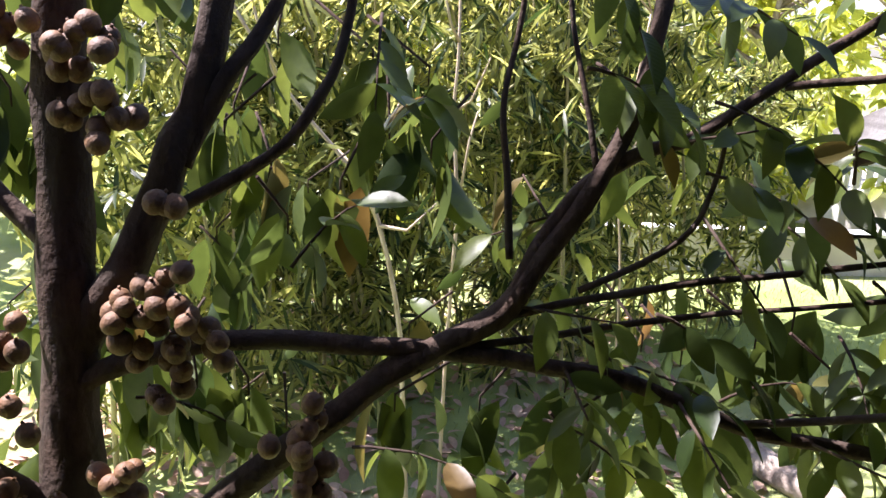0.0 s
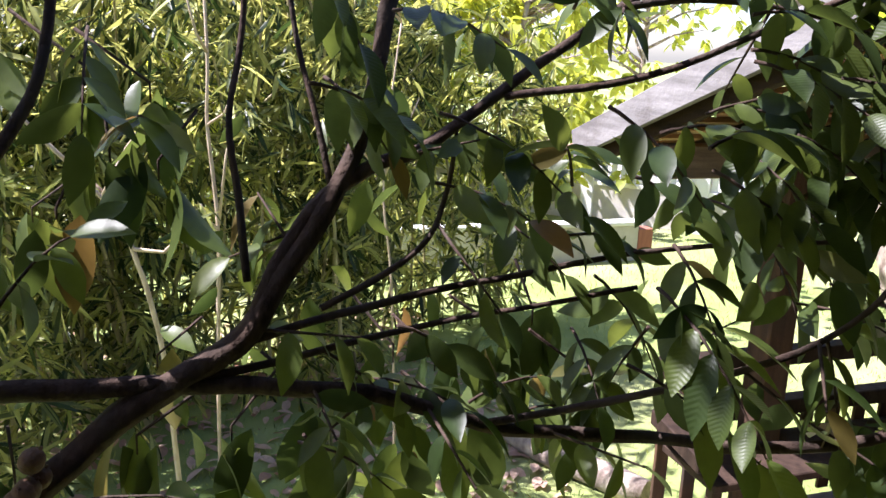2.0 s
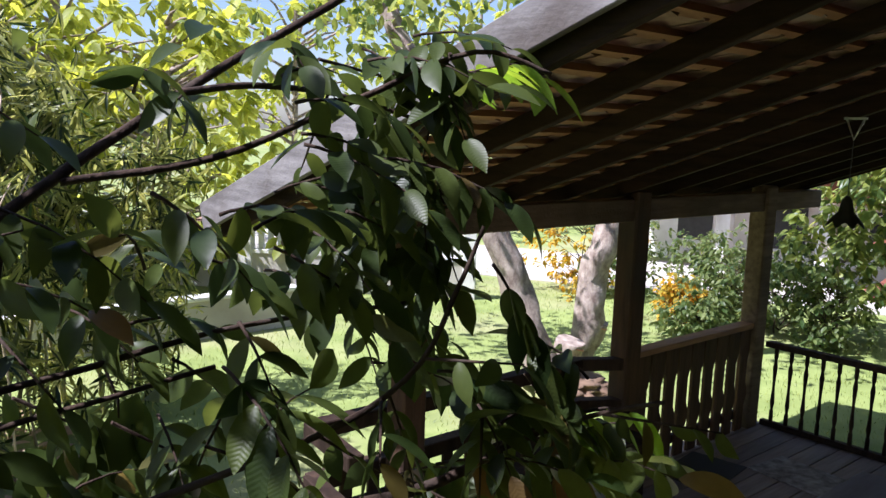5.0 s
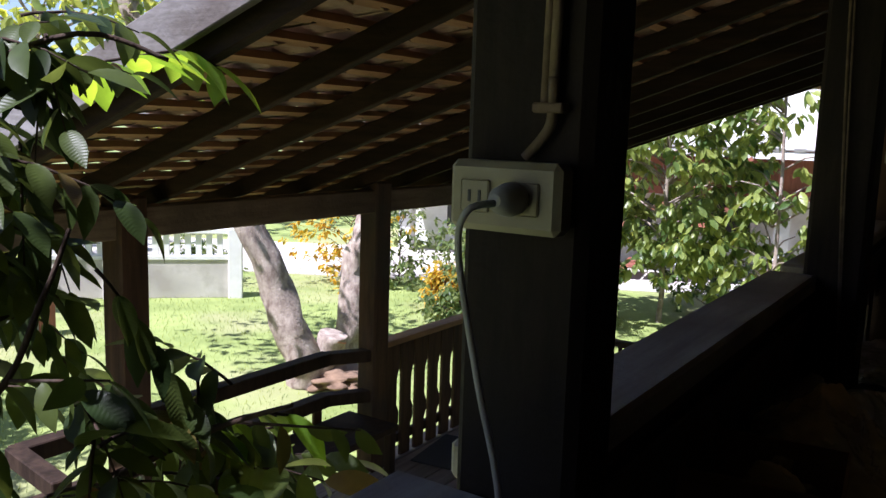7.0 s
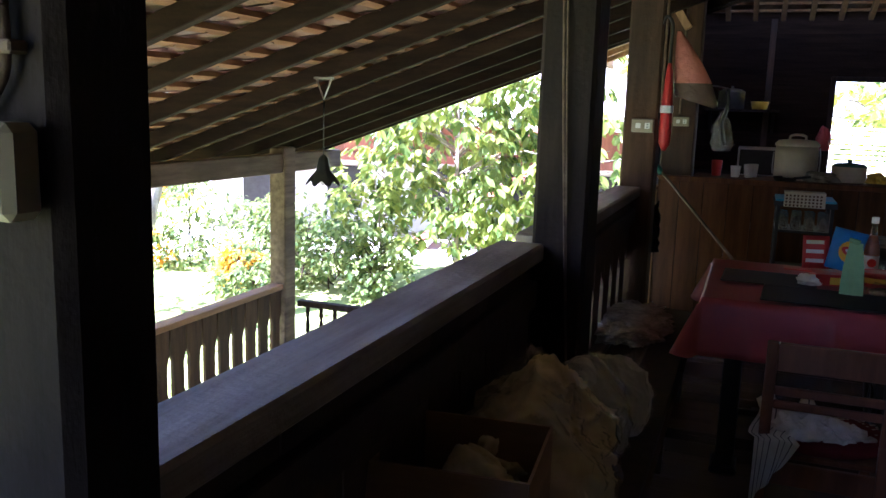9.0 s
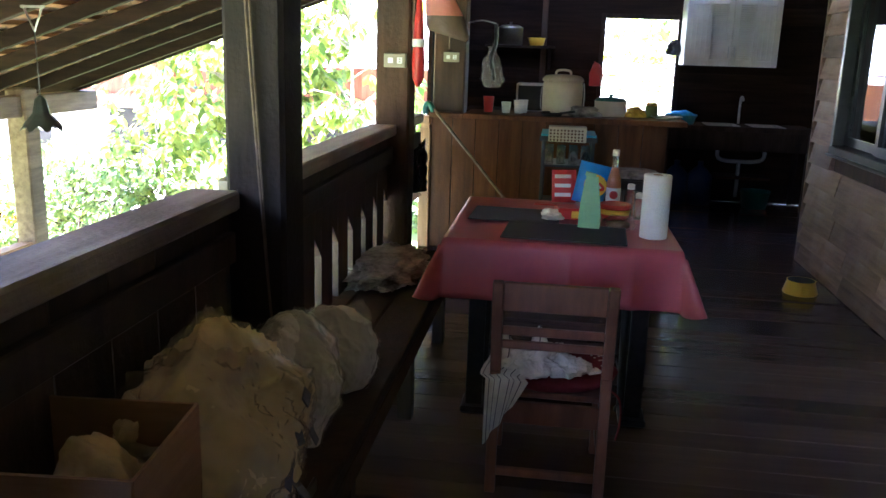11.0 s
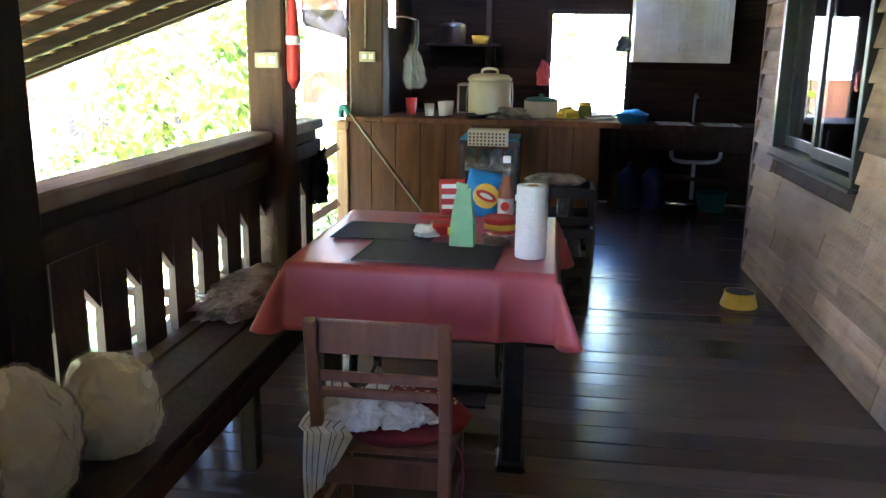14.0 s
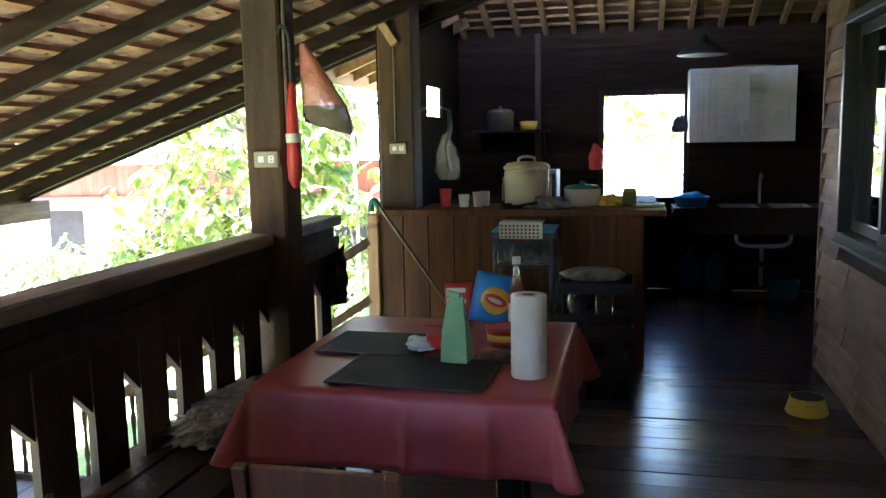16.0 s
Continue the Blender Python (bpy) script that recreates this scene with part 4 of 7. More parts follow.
for a in ((-0.15, 0.15, -0.14, -0.134), (-0.15, 0.15, 0.134, 0.14), (-0.15, -0.144, -0.134, 0.134), (0.144, 0.15, -0.134, 0.134)):
    bm = B()
    box(bm, *a, 0.006, 0.40)
    part("side", bm, M_CARD, crate)
bm = B()
box(bm, -0.15, 0.15, -0.14, 0.14, 0, 0.006)
part("bottom", bm, M_CARD, crate)
for y, ang in ((-0.14, 165),):
    bm = B()
    box(bm, -0.148, 0.148, -0.003, 0.003, 0.0, 0.15, 0, pose(0, y, 0.40, ang, 0, 0))
    part("flap", bm, M_CARD, crate)
bm = B()
lump(bm, 0.10, 0.09, 0.17, at=(0.02, 0.01, 0.10), seed=31, rough=0.28, freq=1.7, sub=5, crease=0.10, fold=0.03)
solid("paper_sack", bm, M_SACK, "creased cream sack stuffed into the cardboard box", "sack", loc=(0.10, 1.0, 0.56))
crumpled("plastic_bag", (0.10, 0.10, 0.12), (0.50, 1.45, 0.0), 17, P_CLEAR, "clear plastic bag slumped on the floor", rough=0.3)


# table: cloth, iron legs
def table():
    t = thing("dining_table", "table on black cast-iron sewing machine legs", "table", (0.89, 3.495, 0))
    bm = B()
    box(bm, -0.455, 0.455, -0.49, 0.49, 0.725, 0.755, 0.005)
    part("tabletop", bm, M_PANEL, t)
    for x in (-0.30, 0.30):
        for y in (-0.22, 0.22):
            bm = B()
            tube(bm, smooth_path([(x, y * 1.35, 0.02), (x, y * 1.2, 0.08), (x, y * 0.95, 0.25), (x, y * 0.8, 0.45), (x, y * 1.0, 0.72)], 4), 0.018, 8)
            part("leg", bm, M_IRON, t)
            bm = B()
            lathe(bm, [(0.03, 0), (0.03, 0.012), (0.018, 0.03)], 10, (x, y * 1.35, 0))
            part("foot", bm, M_IRON, t)
        for z, s in ((0.12, 1.1), (0.40, 0.82), (0.70, 0.95)):
            bm = B()
            beam(bm, (x, -0.22 * s, z), (x, 0.22 * s, z), 0.018, 0.03, 0.003)
            part("cross_bar", bm, M_IRON, t)
        for k in range(4):
            bm = B()
            y = -0.12 + 0.08 * k
            tube(bm, smooth_path([(x, y, 0.40), (x, y + 0.05, 0.5), (x, y - 0.05, 0.6), (x, y, 0.70)], 4), 0.008, 6)
            part("scroll", bm, M_IRON, t)
    for x in (-0.36, 0.30):
        bm = B()
        box(bm, x, x + 0.07, -0.42, -0.395, 0.0, 0.724, 0.004)
        part("leg", bm, M_IRON, t)
        bm = B()
        box(bm, x - 0.02, x + 0.09, -0.46, -0.30, 0.0, 0.03, 0.008)
        part("foot", bm, M_IRON, t)
    bm = B()
    box(bm, -0.40, -0.06, -0.30, 0.10, 0.56, 0.724, 0.006)
    part("drawer", bm, M_BLACKPL, t)
    bm = B()
    beam(bm, (-0.3, 0, 0.13), (0.3, 0, 0.13), 0.02, 0.03, 0.003)
    part("cross_bar", bm, M_IRON, t)
    bm = B()
    box(bm, -0.22, 0.22, -0.14, 0.14, 0.10, 0.114, 0.004)
    part("treadle", bm, M_IRON, t)
    bm = B()
    pts = [(0.26, 0.17 * math.cos(a), 0.36 + 0.17 * math.sin(a)) for a in [2 * math.pi * k / 28 for k in range(29)]]
    tube(bm, pts, 0.012, 6, False)
    for k in range(6):
        a = math.pi * k / 3
        tube(bm, [(0.26, 0, 0.36), (0.26, 0.165 * math.cos(a), 0.36 + 0.165 * math.sin(a))], 0.006, 5)
    part("flywheel", bm, M_IRON, t)


table()

# vinyl table cloth, draped with folds and pointed corners
TX0, TX1, TY0, TY1, TZ = 0.425, 1.355, 2.995, 3.995, 0.760
DROP = 0.235
nx, nyy, nd = 84, 40, 9
grid = {}
bm = B()
L = DROP / nd
xs = [TX0 - DROP + L * i for i in range(nd)] + [TX0 + (TX1 - TX0) * i / nx for i in range(nx + 1)] + [TX1 + L * (i + 1) for i in range(nd)]
ys = [TY0 - DROP + L * i for i in range(nd)] + [TY0 + (TY1 - TY0) * i / nyy for i in range(nyy + 1)] + [TY1 + L * (i + 1) for i in range(nd)]
cx, cy = (TX0 + TX1) / 2, (TY0 + TY1) / 2
for i, x in enumerate(xs):
    for j, y in enumerate(ys):
        ox, oy = max(TX0 - x, x - TX1, 0), max(TY0 - y, y - TY1, 0)
        px, py = min(max(x, TX0), TX1), min(max(y, TY0), TY1)
        sxn, syn = (1 if x > cx else -1), (1 if y > cy else -1)
        z = TZ + 0.003 * noise.noise(Vector((px * 5, py * 5, 0)))
        r = math.hypot(ox, oy)
        if r > 0:
            ang = math.atan2(oy, ox)
            r = max(ox, oy) * (1 + 0.10 * math.sin(2 * ang))
            along = px + py
            wave = 0.010 * math.sin(along * 13) + 0.010 * noise.noise(Vector((along * 7, 1.7, 0)))
            if syn < 0 and oy > 0:
                wave += 0.034 * math.exp(-abs(px - 0.925) / 0.016) + 0.024 * math.exp(-abs(px - 1.17) / 0.018) + 0.008 * math.exp(-((px - 0.62) / 0.02) ** 2)
            out = (0.020 + wave) * (r / DROP) + 0.38 * r * math.sin(2 * ang) ** 2
            out = min(out, r * 0.9)
            z -= math.sqrt(r * r - out * out)
            px += sxn * (out * math.cos(ang) + 0.005 * (ox > 0))
            py += syn * (out * math.sin(ang) + 0.005 * (oy > 0))
        grid[i, j] = bm.verts.new((px, py, z))
for i in range(len(xs) - 1):
    for j in range(len(ys) - 1):
        bm.faces.new((grid[i, j], grid[i + 1, j], grid[i + 1, j + 1], grid[i, j + 1])).smooth = True
cloth = solid("tablecloth", bm, M_VINYL, "dusty red vinyl tablecloth with pressed folds", "tablecloth")
thick = cloth.modifiers.new("thickness", "SOLIDIFY")
thick.thickness, thick.offset = 0.0015, 1.0


def placemat(x0, x1, y0, y1, rz, z):
    mat_ob = thing("placemat", "black woven placemat lying on the red cloth", "placemat", ((x0 + x1) / 2, (y0 + y1) / 2, z), rz, group="placemats")
    w, h = (x1 - x0) / 2, (y1 - y0) / 2
    bm = B()
    box(bm, -w, w, -h, h, 0, 0.004, 0.001)
    part("weave", bm, M_MAT, mat_ob)
    bm = B()
    for a in ((-w - 0.004, w + 0.004, -h - 0.004, -h), (-w - 0.004, w + 0.004, h, h + 0.004), (-w - 0.004, -w, -h, h), (w, w + 0.004, -h, h)):
        box(bm, *a, 0, 0.006)
    part("edging", bm, M_BLACKPL, mat_ob)


placemat(0.49, 0.88, 3.38, 3.68, -2, TZ + 0.006)
placemat(0.66, 1.15, 3.03, 3.36, -3, TZ + 0.0065)

# paper roll
roll = thing("paper_towel_roll", "standing white paper towel roll", "paper roll", (1.262, 3.22, TZ + 0.004))
bm = B()
lathe(bm, [(0.02, 0), (0.054, 0.002), (0.056, 0.006), (0.056, 0.256), (0.054, 0.26), (0.022, 0.26), (0.020, 0.25), (0.020, 0.20)], 32)
part("paper", bm, M_PAPER, roll)
bm = B()
lathe(bm, [(0.0199, 0.02), (0.0199, 0.2605), (0.0185, 0.2605), (0.0185, 0.19)], 20)
part("core", bm, M_CARD, roll, "cardboard core")
bm = B()
tube(bm, [(0.056 * math.cos(a), 0.056 * math.sin(a), 0.13) for a in (-2.0, -1.95)], 0.001, 4)
part("loose_edge", bm, M_PAPER, roll)

# sauce bottle
bottle = thing("sauce_bottle", "glass bottle of orange sauce with a red round label", "bottle", (1.135, 3.86, TZ + 0.004))
bm = B()
lathe(bm, [(0.030, 0), (0.034, 0.005), (0.034, 0.12), (0.030, 0.15), (0.016, 0.20), (0.0135, 0.22), (0.0135, 0.26)], 20)
part("glass", bm, M_BOTTLE, bottle)
bm = B()
lathe(bm, [(0.028, 0.004), (0.031, 0.008), (0.031, 0.118), (0.027, 0.148), (0.013, 0.196)], 20)
part("sauce", bm, M_ORANGE, bottle)
bm = B()
lathe(bm, [(0.0165, 0.255), (0.0165, 0.280), (0.015, 0.283)], 18)
part("cap", bm, M_WHITEPL, bottle)
bm = B()
lathe(bm, [(0.0345, 0.03), (0.0347, 0.032), (0.0347, 0.10), (0.0345, 0.102)], 20)
part("label", bm, M_WHITEPL, bottle)
bm = B()
bmesh.ops.create_circle(bm, cap_ends=True, radius=0.020, segments=18, matrix=pose(0, -0.0362, 0.07, 90, 0, 0))
part("label_disc", bm, M_RED, bottle)

# snack bag with a round mark
chips = thing("snack_bag", "upright bright blue snack bag with a yellow disc", "snack bag", (1.012, 3.88, TZ + 0.004), rz=8)


def pillow(w, h, d, n=10):
    bm = B()
    fr, bk = {}, {}
    for i in range(n + 1):
        for j in range(n + 1):
            u, v = i / n, j / n
            puff = d * (math.sin(math.pi * u) * math.sin(math.pi * v)) ** 0.5
            x, z = (u - 0.5) * w, v * h
            k = 0.006 * noise.noise(Vector((x * 30, z * 30, 1)))
            fr[i, j] = bm.verts.new((x, -puff - 0.001 + k, z))
            bk[i, j] = bm.verts.new((x, puff + 0.001 + k, z))
    for i in range(n):
        for j in range(n):
            bm.faces.new((fr[i, j], fr[i + 1, j], fr[i + 1, j + 1], fr[i, j + 1])).smooth = True
            bm.faces.new((bk[i, j], bk[i, j + 1], bk[i + 1, j + 1], bk[i + 1, j])).smooth = True
    for i in range(n):
        bm.faces.new((fr[i, 0], bk[i, 0], bk[i + 1, 0], fr[i + 1, 0]))
        bm.faces.new((fr[i, n], fr[i + 1, n], bk[i + 1, n], bk[i, n]))
        bm.faces.new((fr[0, i], fr[0, i + 1], bk[0, i + 1], bk[0, i]))
        bm.faces.new((fr[n, i], bk[n, i], bk[n, i + 1], fr[n, i + 1]))
    return bm


tiltm = pose(0, 0, 0.012, -8, 12, 0)
bm = pillow(0.155, 0.20, 0.025)
bmesh.ops.transform(bm, matrix=tiltm, verts=bm.verts)
part("bag", bm, M_BLUE, chips)
for r, z, mt, dy, sx_, nm in ((0.055, 0.095, M_YELLOW, -0.026, 1.05, "yellow_disc"), (0.040, 0.095, M_RED, -0.0295, 1.2, "red_band"), (0.018, 0.095, M_WHITEPL, -0.033, 1.7, "white_mark")):
    bm = B()
    bmesh.ops.create_uvsphere(bm, u_segments=20, v_segments=8, radius=1.0, matrix=tiltm @ pose(0.015, dy, z, 0, 12, 0) @ Matrix.Diagonal((r * sx_, 0.004, r * (0.55 if nm != "yellow_disc" else 1.0), 1)))
    for f in bm.faces:
        f.smooth = True
    part(nm, bm, mt, chips)
bm = pillow(0.12, 0.16, 0.02, 8)
bmesh.ops.transform(bm, matrix=pose(0, 0, 0.01, -6, -4, 0), verts=bm.verts)
snack = solid("snack_bag", bm, M_RED, "small red and white snack packet", "snack bag", loc=(0.90, 3.89, TZ + 0.004), rz=-12)
bm = B()
for k in range(3):
    box(bm, -0.040, 0.040, -0.025, -0.021, 0.03 + 0.045 * k, 0.048 + 0.045 * k, 0, pose(0, 0, 0.01, -6, -4, 0))
part("stripe", bm, M_WHITEPL, snack)

# green paper bag
gbag = thing("paper_bag", "narrow mint green paper bag with a folded top", "paper bag", (1.005, 3.335, TZ + 0.012), rz=-6)
bm = B()
lay = [(0.0, 0.046, 0.034), (0.05, 0.045, 0.034), (0.11, 0.040, 0.026), (0.17, 0.032, 0.014), (0.20, 0.027, 0.006), (0.215, 0.026, 0.003)]
rings = []
for z, a, b in lay:
    j = lambda: 0.002 * random.random()
    rings.append([bm.verts.new((x + j(), y + j(), z)) for x, y in ((-a, -b), (0, -b * 1.1), (a, -b), (a * 0.93, 0), (a, b), (0, b * 1.1), (-a, b), (-a * 0.93, 0))])
for r0, r1 in zip(rings, rings[1:]):
    for k in range(8):
        bm.faces.new((r0[k], r0[(k + 1) % 8], r1[(k + 1) % 8], r1[k]))
bm.faces.new(list(reversed(rings[0])))
bm.faces.new(rings[-1])
part("bag", bm, M_GREENBAG, gbag)
bm = B()
box(bm, -0.026, 0.020, -0.010, 0.010, 0.0, 0.018, 0.003, pose(-0.004, 0, 0.214, 0, 12, 0))
part("folded_top", bm, M_GREENBAG, gbag)
# red tin, red packet, small bags, jars
tin = thing("food_tub", "round red plastic food tub with a lid", "tub", (1.13, 3.60, TZ + 0.004))
bm = B()
lathe(bm, [(0.058, 0), (0.064, 0.01), (0.070, 0.055)], 24)
part("tub", bm, M_RED, tin)
bm = B()
lathe(bm, [(0.073, 0.052), (0.073, 0.066), (0.062, 0.070), (0.058, 0.066)], 24)
part("lid", bm, M_RED, tin)
bm = B()
lathe(bm, [(0.0665, 0.022), (0.069, 0.046)], 24)
part("label", bm, M_YELLOW, tin, "yellow paper band")
pk = thing("food_packet", "red and yellow food packet lying on the table", "packet", (0.925, 3.50, TZ + 0.012), rz=10)
bm = B()
box(bm, -0.065, 0.065, -0.045, 0.045, 0, 0.05, 0.010)
part("packet", bm, M_RED, pk)
bm = B()
box(bm, 0.0, 0.05, -0.0465, -0.0445, 0.008, 0.04, 0.001)
part("label", bm, M_YELLOW, pk)
crumpled("plastic_bag", (0.045, 0.04, 0.03), (0.845, 3.46, TZ + 0.012), 23, P_WHITE, "small crumpled white plastic bag", rough=0.4)
crumpled("plastic_bag", (0.075, 0.055, 0.035), (1.13, 3.38, TZ + 0.004), 27, P_CLEAR, "small clear bag of brown snacks", rough=0.35)
bm = B()
lump(bm, 0.05, 0.035, 0.022, seed=5, rough=0.4, freq=5, sub=3)
solid("snack_pile", bm, M_PANEL, "brown snacks inside the clear bag", "snacks", loc=(1.13, 3.38, TZ + 0.016))
for x, y, h in ((1.20, 3.66, 0.15), (1.235, 3.60, 0.12)):
    jar = thing("spice_jar", "small glass jar with a pale lid", "jar", (x, y, TZ + 0.004), group="spice jars")
    bm = B()
    lathe(bm, [(0.020, 0), (0.022, 0.004), (0.022, h - 0.03), (0.014, h - 0.02)], 16)
    part("glass", bm, M_BOTTLE, jar)
    bm = B()
    lathe(bm, [(0.017, h - 0.022), (0.017, h), (0.012, h + 0.003)], 16)
    part("lid", bm, M_WHITEPL, jar)
bm = B()
box(bm, -0.10, 0.10, -0.03, 0.03, 0, 0.006, 0.002)
solid("red_cloth", bm, M_RED, "small folded red napkin on the table", "napkin", loc=(0.86, 3.86, TZ + 0.004), rz=-5)


# chair with its back to the walker
chair = thing("dining_chair", "red-brown wooden chair with slatted back, pulled to the table", "chair", (0.875, 2.40, 0))
for x in (-0.185, 0.185):
    bm = B()
    beam(bm, (x, 0.03, 0.0), (x, 0.055, 0.44), 0.036, 0.034, 0.004)
    beam(bm, (x, 0.055, 0.44), (x, 0.0, 0.765), 0.036, 0.030, 0.004)
    part("back_post", bm, M_CHAIR, chair)
    bm = B()
    box(bm, x - 0.018, x + 0.018, 0.37, 0.405, 0.0, 0.335, 0.004)
    part("leg", bm, M_CHAIR, chair)
    bm = B()
    box(bm, x - 0.011, x + 0.011, 0.07, 0.37, 0.12, 0.145, 0.003)
    part("stretcher", bm, M_CHAIR, chair)
    bm = B()
    box(bm, x - 0.012, x + 0.012, 0.07, 0.37, 0.28, 0.335, 0.003)
    part("seat_rail", bm, M_CHAIR, chair)
for z0, z1, yy in ((0.665, 0.762, 0.006), (0.575, 0.605, 0.026), (0.525, 0.553, 0.034)):
    bm = B()
    box(bm, -0.168, 0.168, yy, yy + 0.018, z0, z1, 0.004)
    part("back_slat", bm, M_CHAIR, chair)
for z, yy in ((0.255, 0.040), (0.06, 0.032)):
    bm = B()
    box(bm, -0.168, 0.168, yy, yy + 0.02, z, z + (0.08 if z > 0.2 else 0.03), 0.003)
    part("stretcher", bm, M_CHAIR, chair)
bm = B()
box(bm, -0.20, 0.20, 0.075, 0.42, 0.336, 0.357, 0.005)
part("seat", bm, M_CHAIR, chair)
cush = thing("seat_cushion", "dark red cushion with small pale dots on the chair", "cushion", (0.895, 2.655, 0.357))
bm = B()
lump(bm, 0.215, 0.185, 0.055, at=(0, 0, 0.026), seed=3, rough=0.08, freq=2, sub=4)
part("cover", bm, M_CUSHION, cush)
rnd = random.Random(9)
bm = B()
for k in range(130):
    a, r = rnd.uniform(0, 6.28), math.sqrt(rnd.random()) * 0.8
    x, y = 0.215 * r * math.cos(a), 0.185 * r * math.sin(a)
    zz = 0.032 + 0.060 * math.sqrt(max(0, 1 - r * r)) * 1.03 + 0.001
    bmesh.ops.create_circle(bm, cap_ends=True, radius=0.0055, segments=6, matrix=Matrix.Translation((x, y, zz)))
tagged(part("dots", bm, M_CREAM, cush, "pale printed dots"), kind="stuff")
for x in (-0.19, 0.19):
    part("tie", wire([(x, -0.16, 0.02), (x * 1.12, -0.205, 0.01), (x * 1.16, -0.21, -0.06), (x * 1.1, -0.215, -0.13)], 0.004, 5), M_CUSHION, cush)

# striped towel over the seat and through the back
towel = thing("striped_towel", "white towel with dark stripes thrown over the chair seat", "towel", (0.83, 2.53, 0.405))
rnd = random.Random(2)
nU, nV = 63, 36


def towel_point(u, v):
    """Bunched on the seat, then out under the lowest slat, with a tail that narrows as it hangs."""
    if v < 0.55:
        k = v / 0.55
        x = -0.17 + 0.14 * u + 0.10 * (1 - k) * u + 0.02 * math.sin(v * 9)
        y = 0.12 - 0.225 * k
        z = 0.022 + (1 - k) * (0.06 * noise.noise(Vector((u * 5, v * 6, 2))) + 0.035 * math.sin(u * 11 + v * 5) + 0.055)
    else:
        k = (v - 0.55) / 0.45
        x = -0.17 + 0.14 * u * (1 - 0.35 * k) + 0.004 * math.sin(u * 14)
        y = -0.112 - 0.012 * math.sin(k * 3) - 0.006 * math.sin(u * 9 + k * 3)
        z = 0.020 - 0.245 * k * (1 - 0.62 * u) - 0.006 * u
    return Vector((x, y, max(z, -0.24)))


bands = {True: B(), False: B()}
for i in range(nU):
    for j in range(nV):
        quad = [towel_point(*uv) for uv in ((i / nU, j / nV), ((i + 1) / nU, j / nV), ((i + 1) / nU, (j + 1) / nV), (i / nU, (j + 1) / nV))]
        for stripe, lift in ((False, Vector((0, 0, 0))), (True, Vector((0, -0.003, 0.003)))):
            if stripe and i % 10 != 4:
                continue
            tgt = bands[stripe]
            tgt.faces.new([tgt.verts.new(p + lift) for p in quad]).smooth = True
for k, bm in bands.items():
    bmesh.ops.remove_doubles(bm, verts=bm.verts, dist=1e-5)
tw = part("cloth", bands[False], M_TOWEL, towel)
for bx, by, br, sd in ((-0.02, -0.02, (0.10, 0.06, 0.045), 3.7), (0.10, -0.01, (0.075, 0.05, 0.034), 8.1)):
    bm = bag_shell(*br, sd, 0.020, 0.0, None, 0.5)
    bmesh.ops.transform(bm, matrix=pose(bx, by, 0.012, 0, 0, 14), verts=bm.verts)
    part("fold", bm, M_TOWEL, towel, "bunched fold of white towel")
ts = part("stripe_print", bands[True], M_STRIPE, towel, "thin dark blue stripes")
for o in (tw, ts):
    mod = o.modifiers.new("thickness", "SOLIDIFY")
    mod.thickness = 0.002
tagged(ts, kind="stuff")
bm = B()
box(bm, -0.025, 0.025, -0.015, 0.015, 0, 0.012, 0.003)
solid("folded_tissue", bm, M_PAPER, "small folded white tissue on the cushion", "tissue", loc=(1.02, 2.53, 0.425), rz=30)

# yellow bowl
bowl = B()
lathe(bowl, [(0.105, 0), (0.11, 0.008), (0.088, 0.085), (0.092, 0.09), (0.086, 0.09), (0.080, 0.082), (0.070, 0.035), (0.0, 0.03)], 32)
box(bowl, -0.03, 0.03, -0.115, -0.10, 0.02, 0.07, 0.006)
pet = solid("pet_bowl", bowl, M_YELLOW, "bright yellow plastic pet bowl on the floor", "bowl", loc=(2.50, 5.33, 0.001))
# darker surface laid over the inside of the bowl
bm = B()
lathe(bm, [(0.085, 0.0905), (0.079, 0.088), (0.066, 0.045), (0.0, 0.040)], 28)
part("inner_dish", bm, M_IRON, pet, "dark lining over the bowl's inside")

# red umbrella and red bag on the post
umb = thing("umbrella", "closed red umbrella hanging on the post", "umbrella", (0.115, 4.13, 1.30))
bm = B()
lathe(bm, [(0.010, 0.0), (0.030, 0.04), (0.034, 0.12), (0.026, 0.30), (0.016, 0.42), (0.010, 0.46)], 14)
part("canopy", bm, M_RED, umb)
bm = B()
tube(bm, smooth_path([(0, 0, 0.44), (0, 0, 0.55), (0.0, -0.01, 0.66), (-0.03, -0.01, 0.70), (-0.05, -0.01, 0.66)], 4), 0.009, 8)
part("handle", bm, M_BLACKPL, umb)
bm = B()
lathe(bm, [(0.033, 0.20), (0.034, 0.21), (0.034, 0.235), (0.033, 0.24)], 14)
part("band", bm, M_WHITEPL, umb)
bag = thing("shopping_bag", "red and clear plastic bag hanging on the post", "bag", (0.215, 4.20, 1.56))
bm = B()
lay = [(0.0, 0.10, 0.045, 0.04), (0.02, 0.115, 0.05, 0.04), (0.10, 0.10, 0.05, 0.02), (0.20, 0.072, 0.036, -0.012), (0.30, 0.038, 0.024, -0.045), (0.37, 0.012, 0.012, -0.07)]
rings = []
for z, a, b, o in lay:
    rings.append([bm.verts.new((o + a * math.cos(w) * (1 + 0.12 * noise.noise(Vector((w, z * 9, 0)))), b * math.sin(w) * (1 + 0.3 * noise.noise(Vector((w, z * 9, 4)))), z + (0.03 * math.cos(w) * -1 if z < 0.1 else 0))) for w in [2 * math.pi * k / 18 for k in range(18)]])
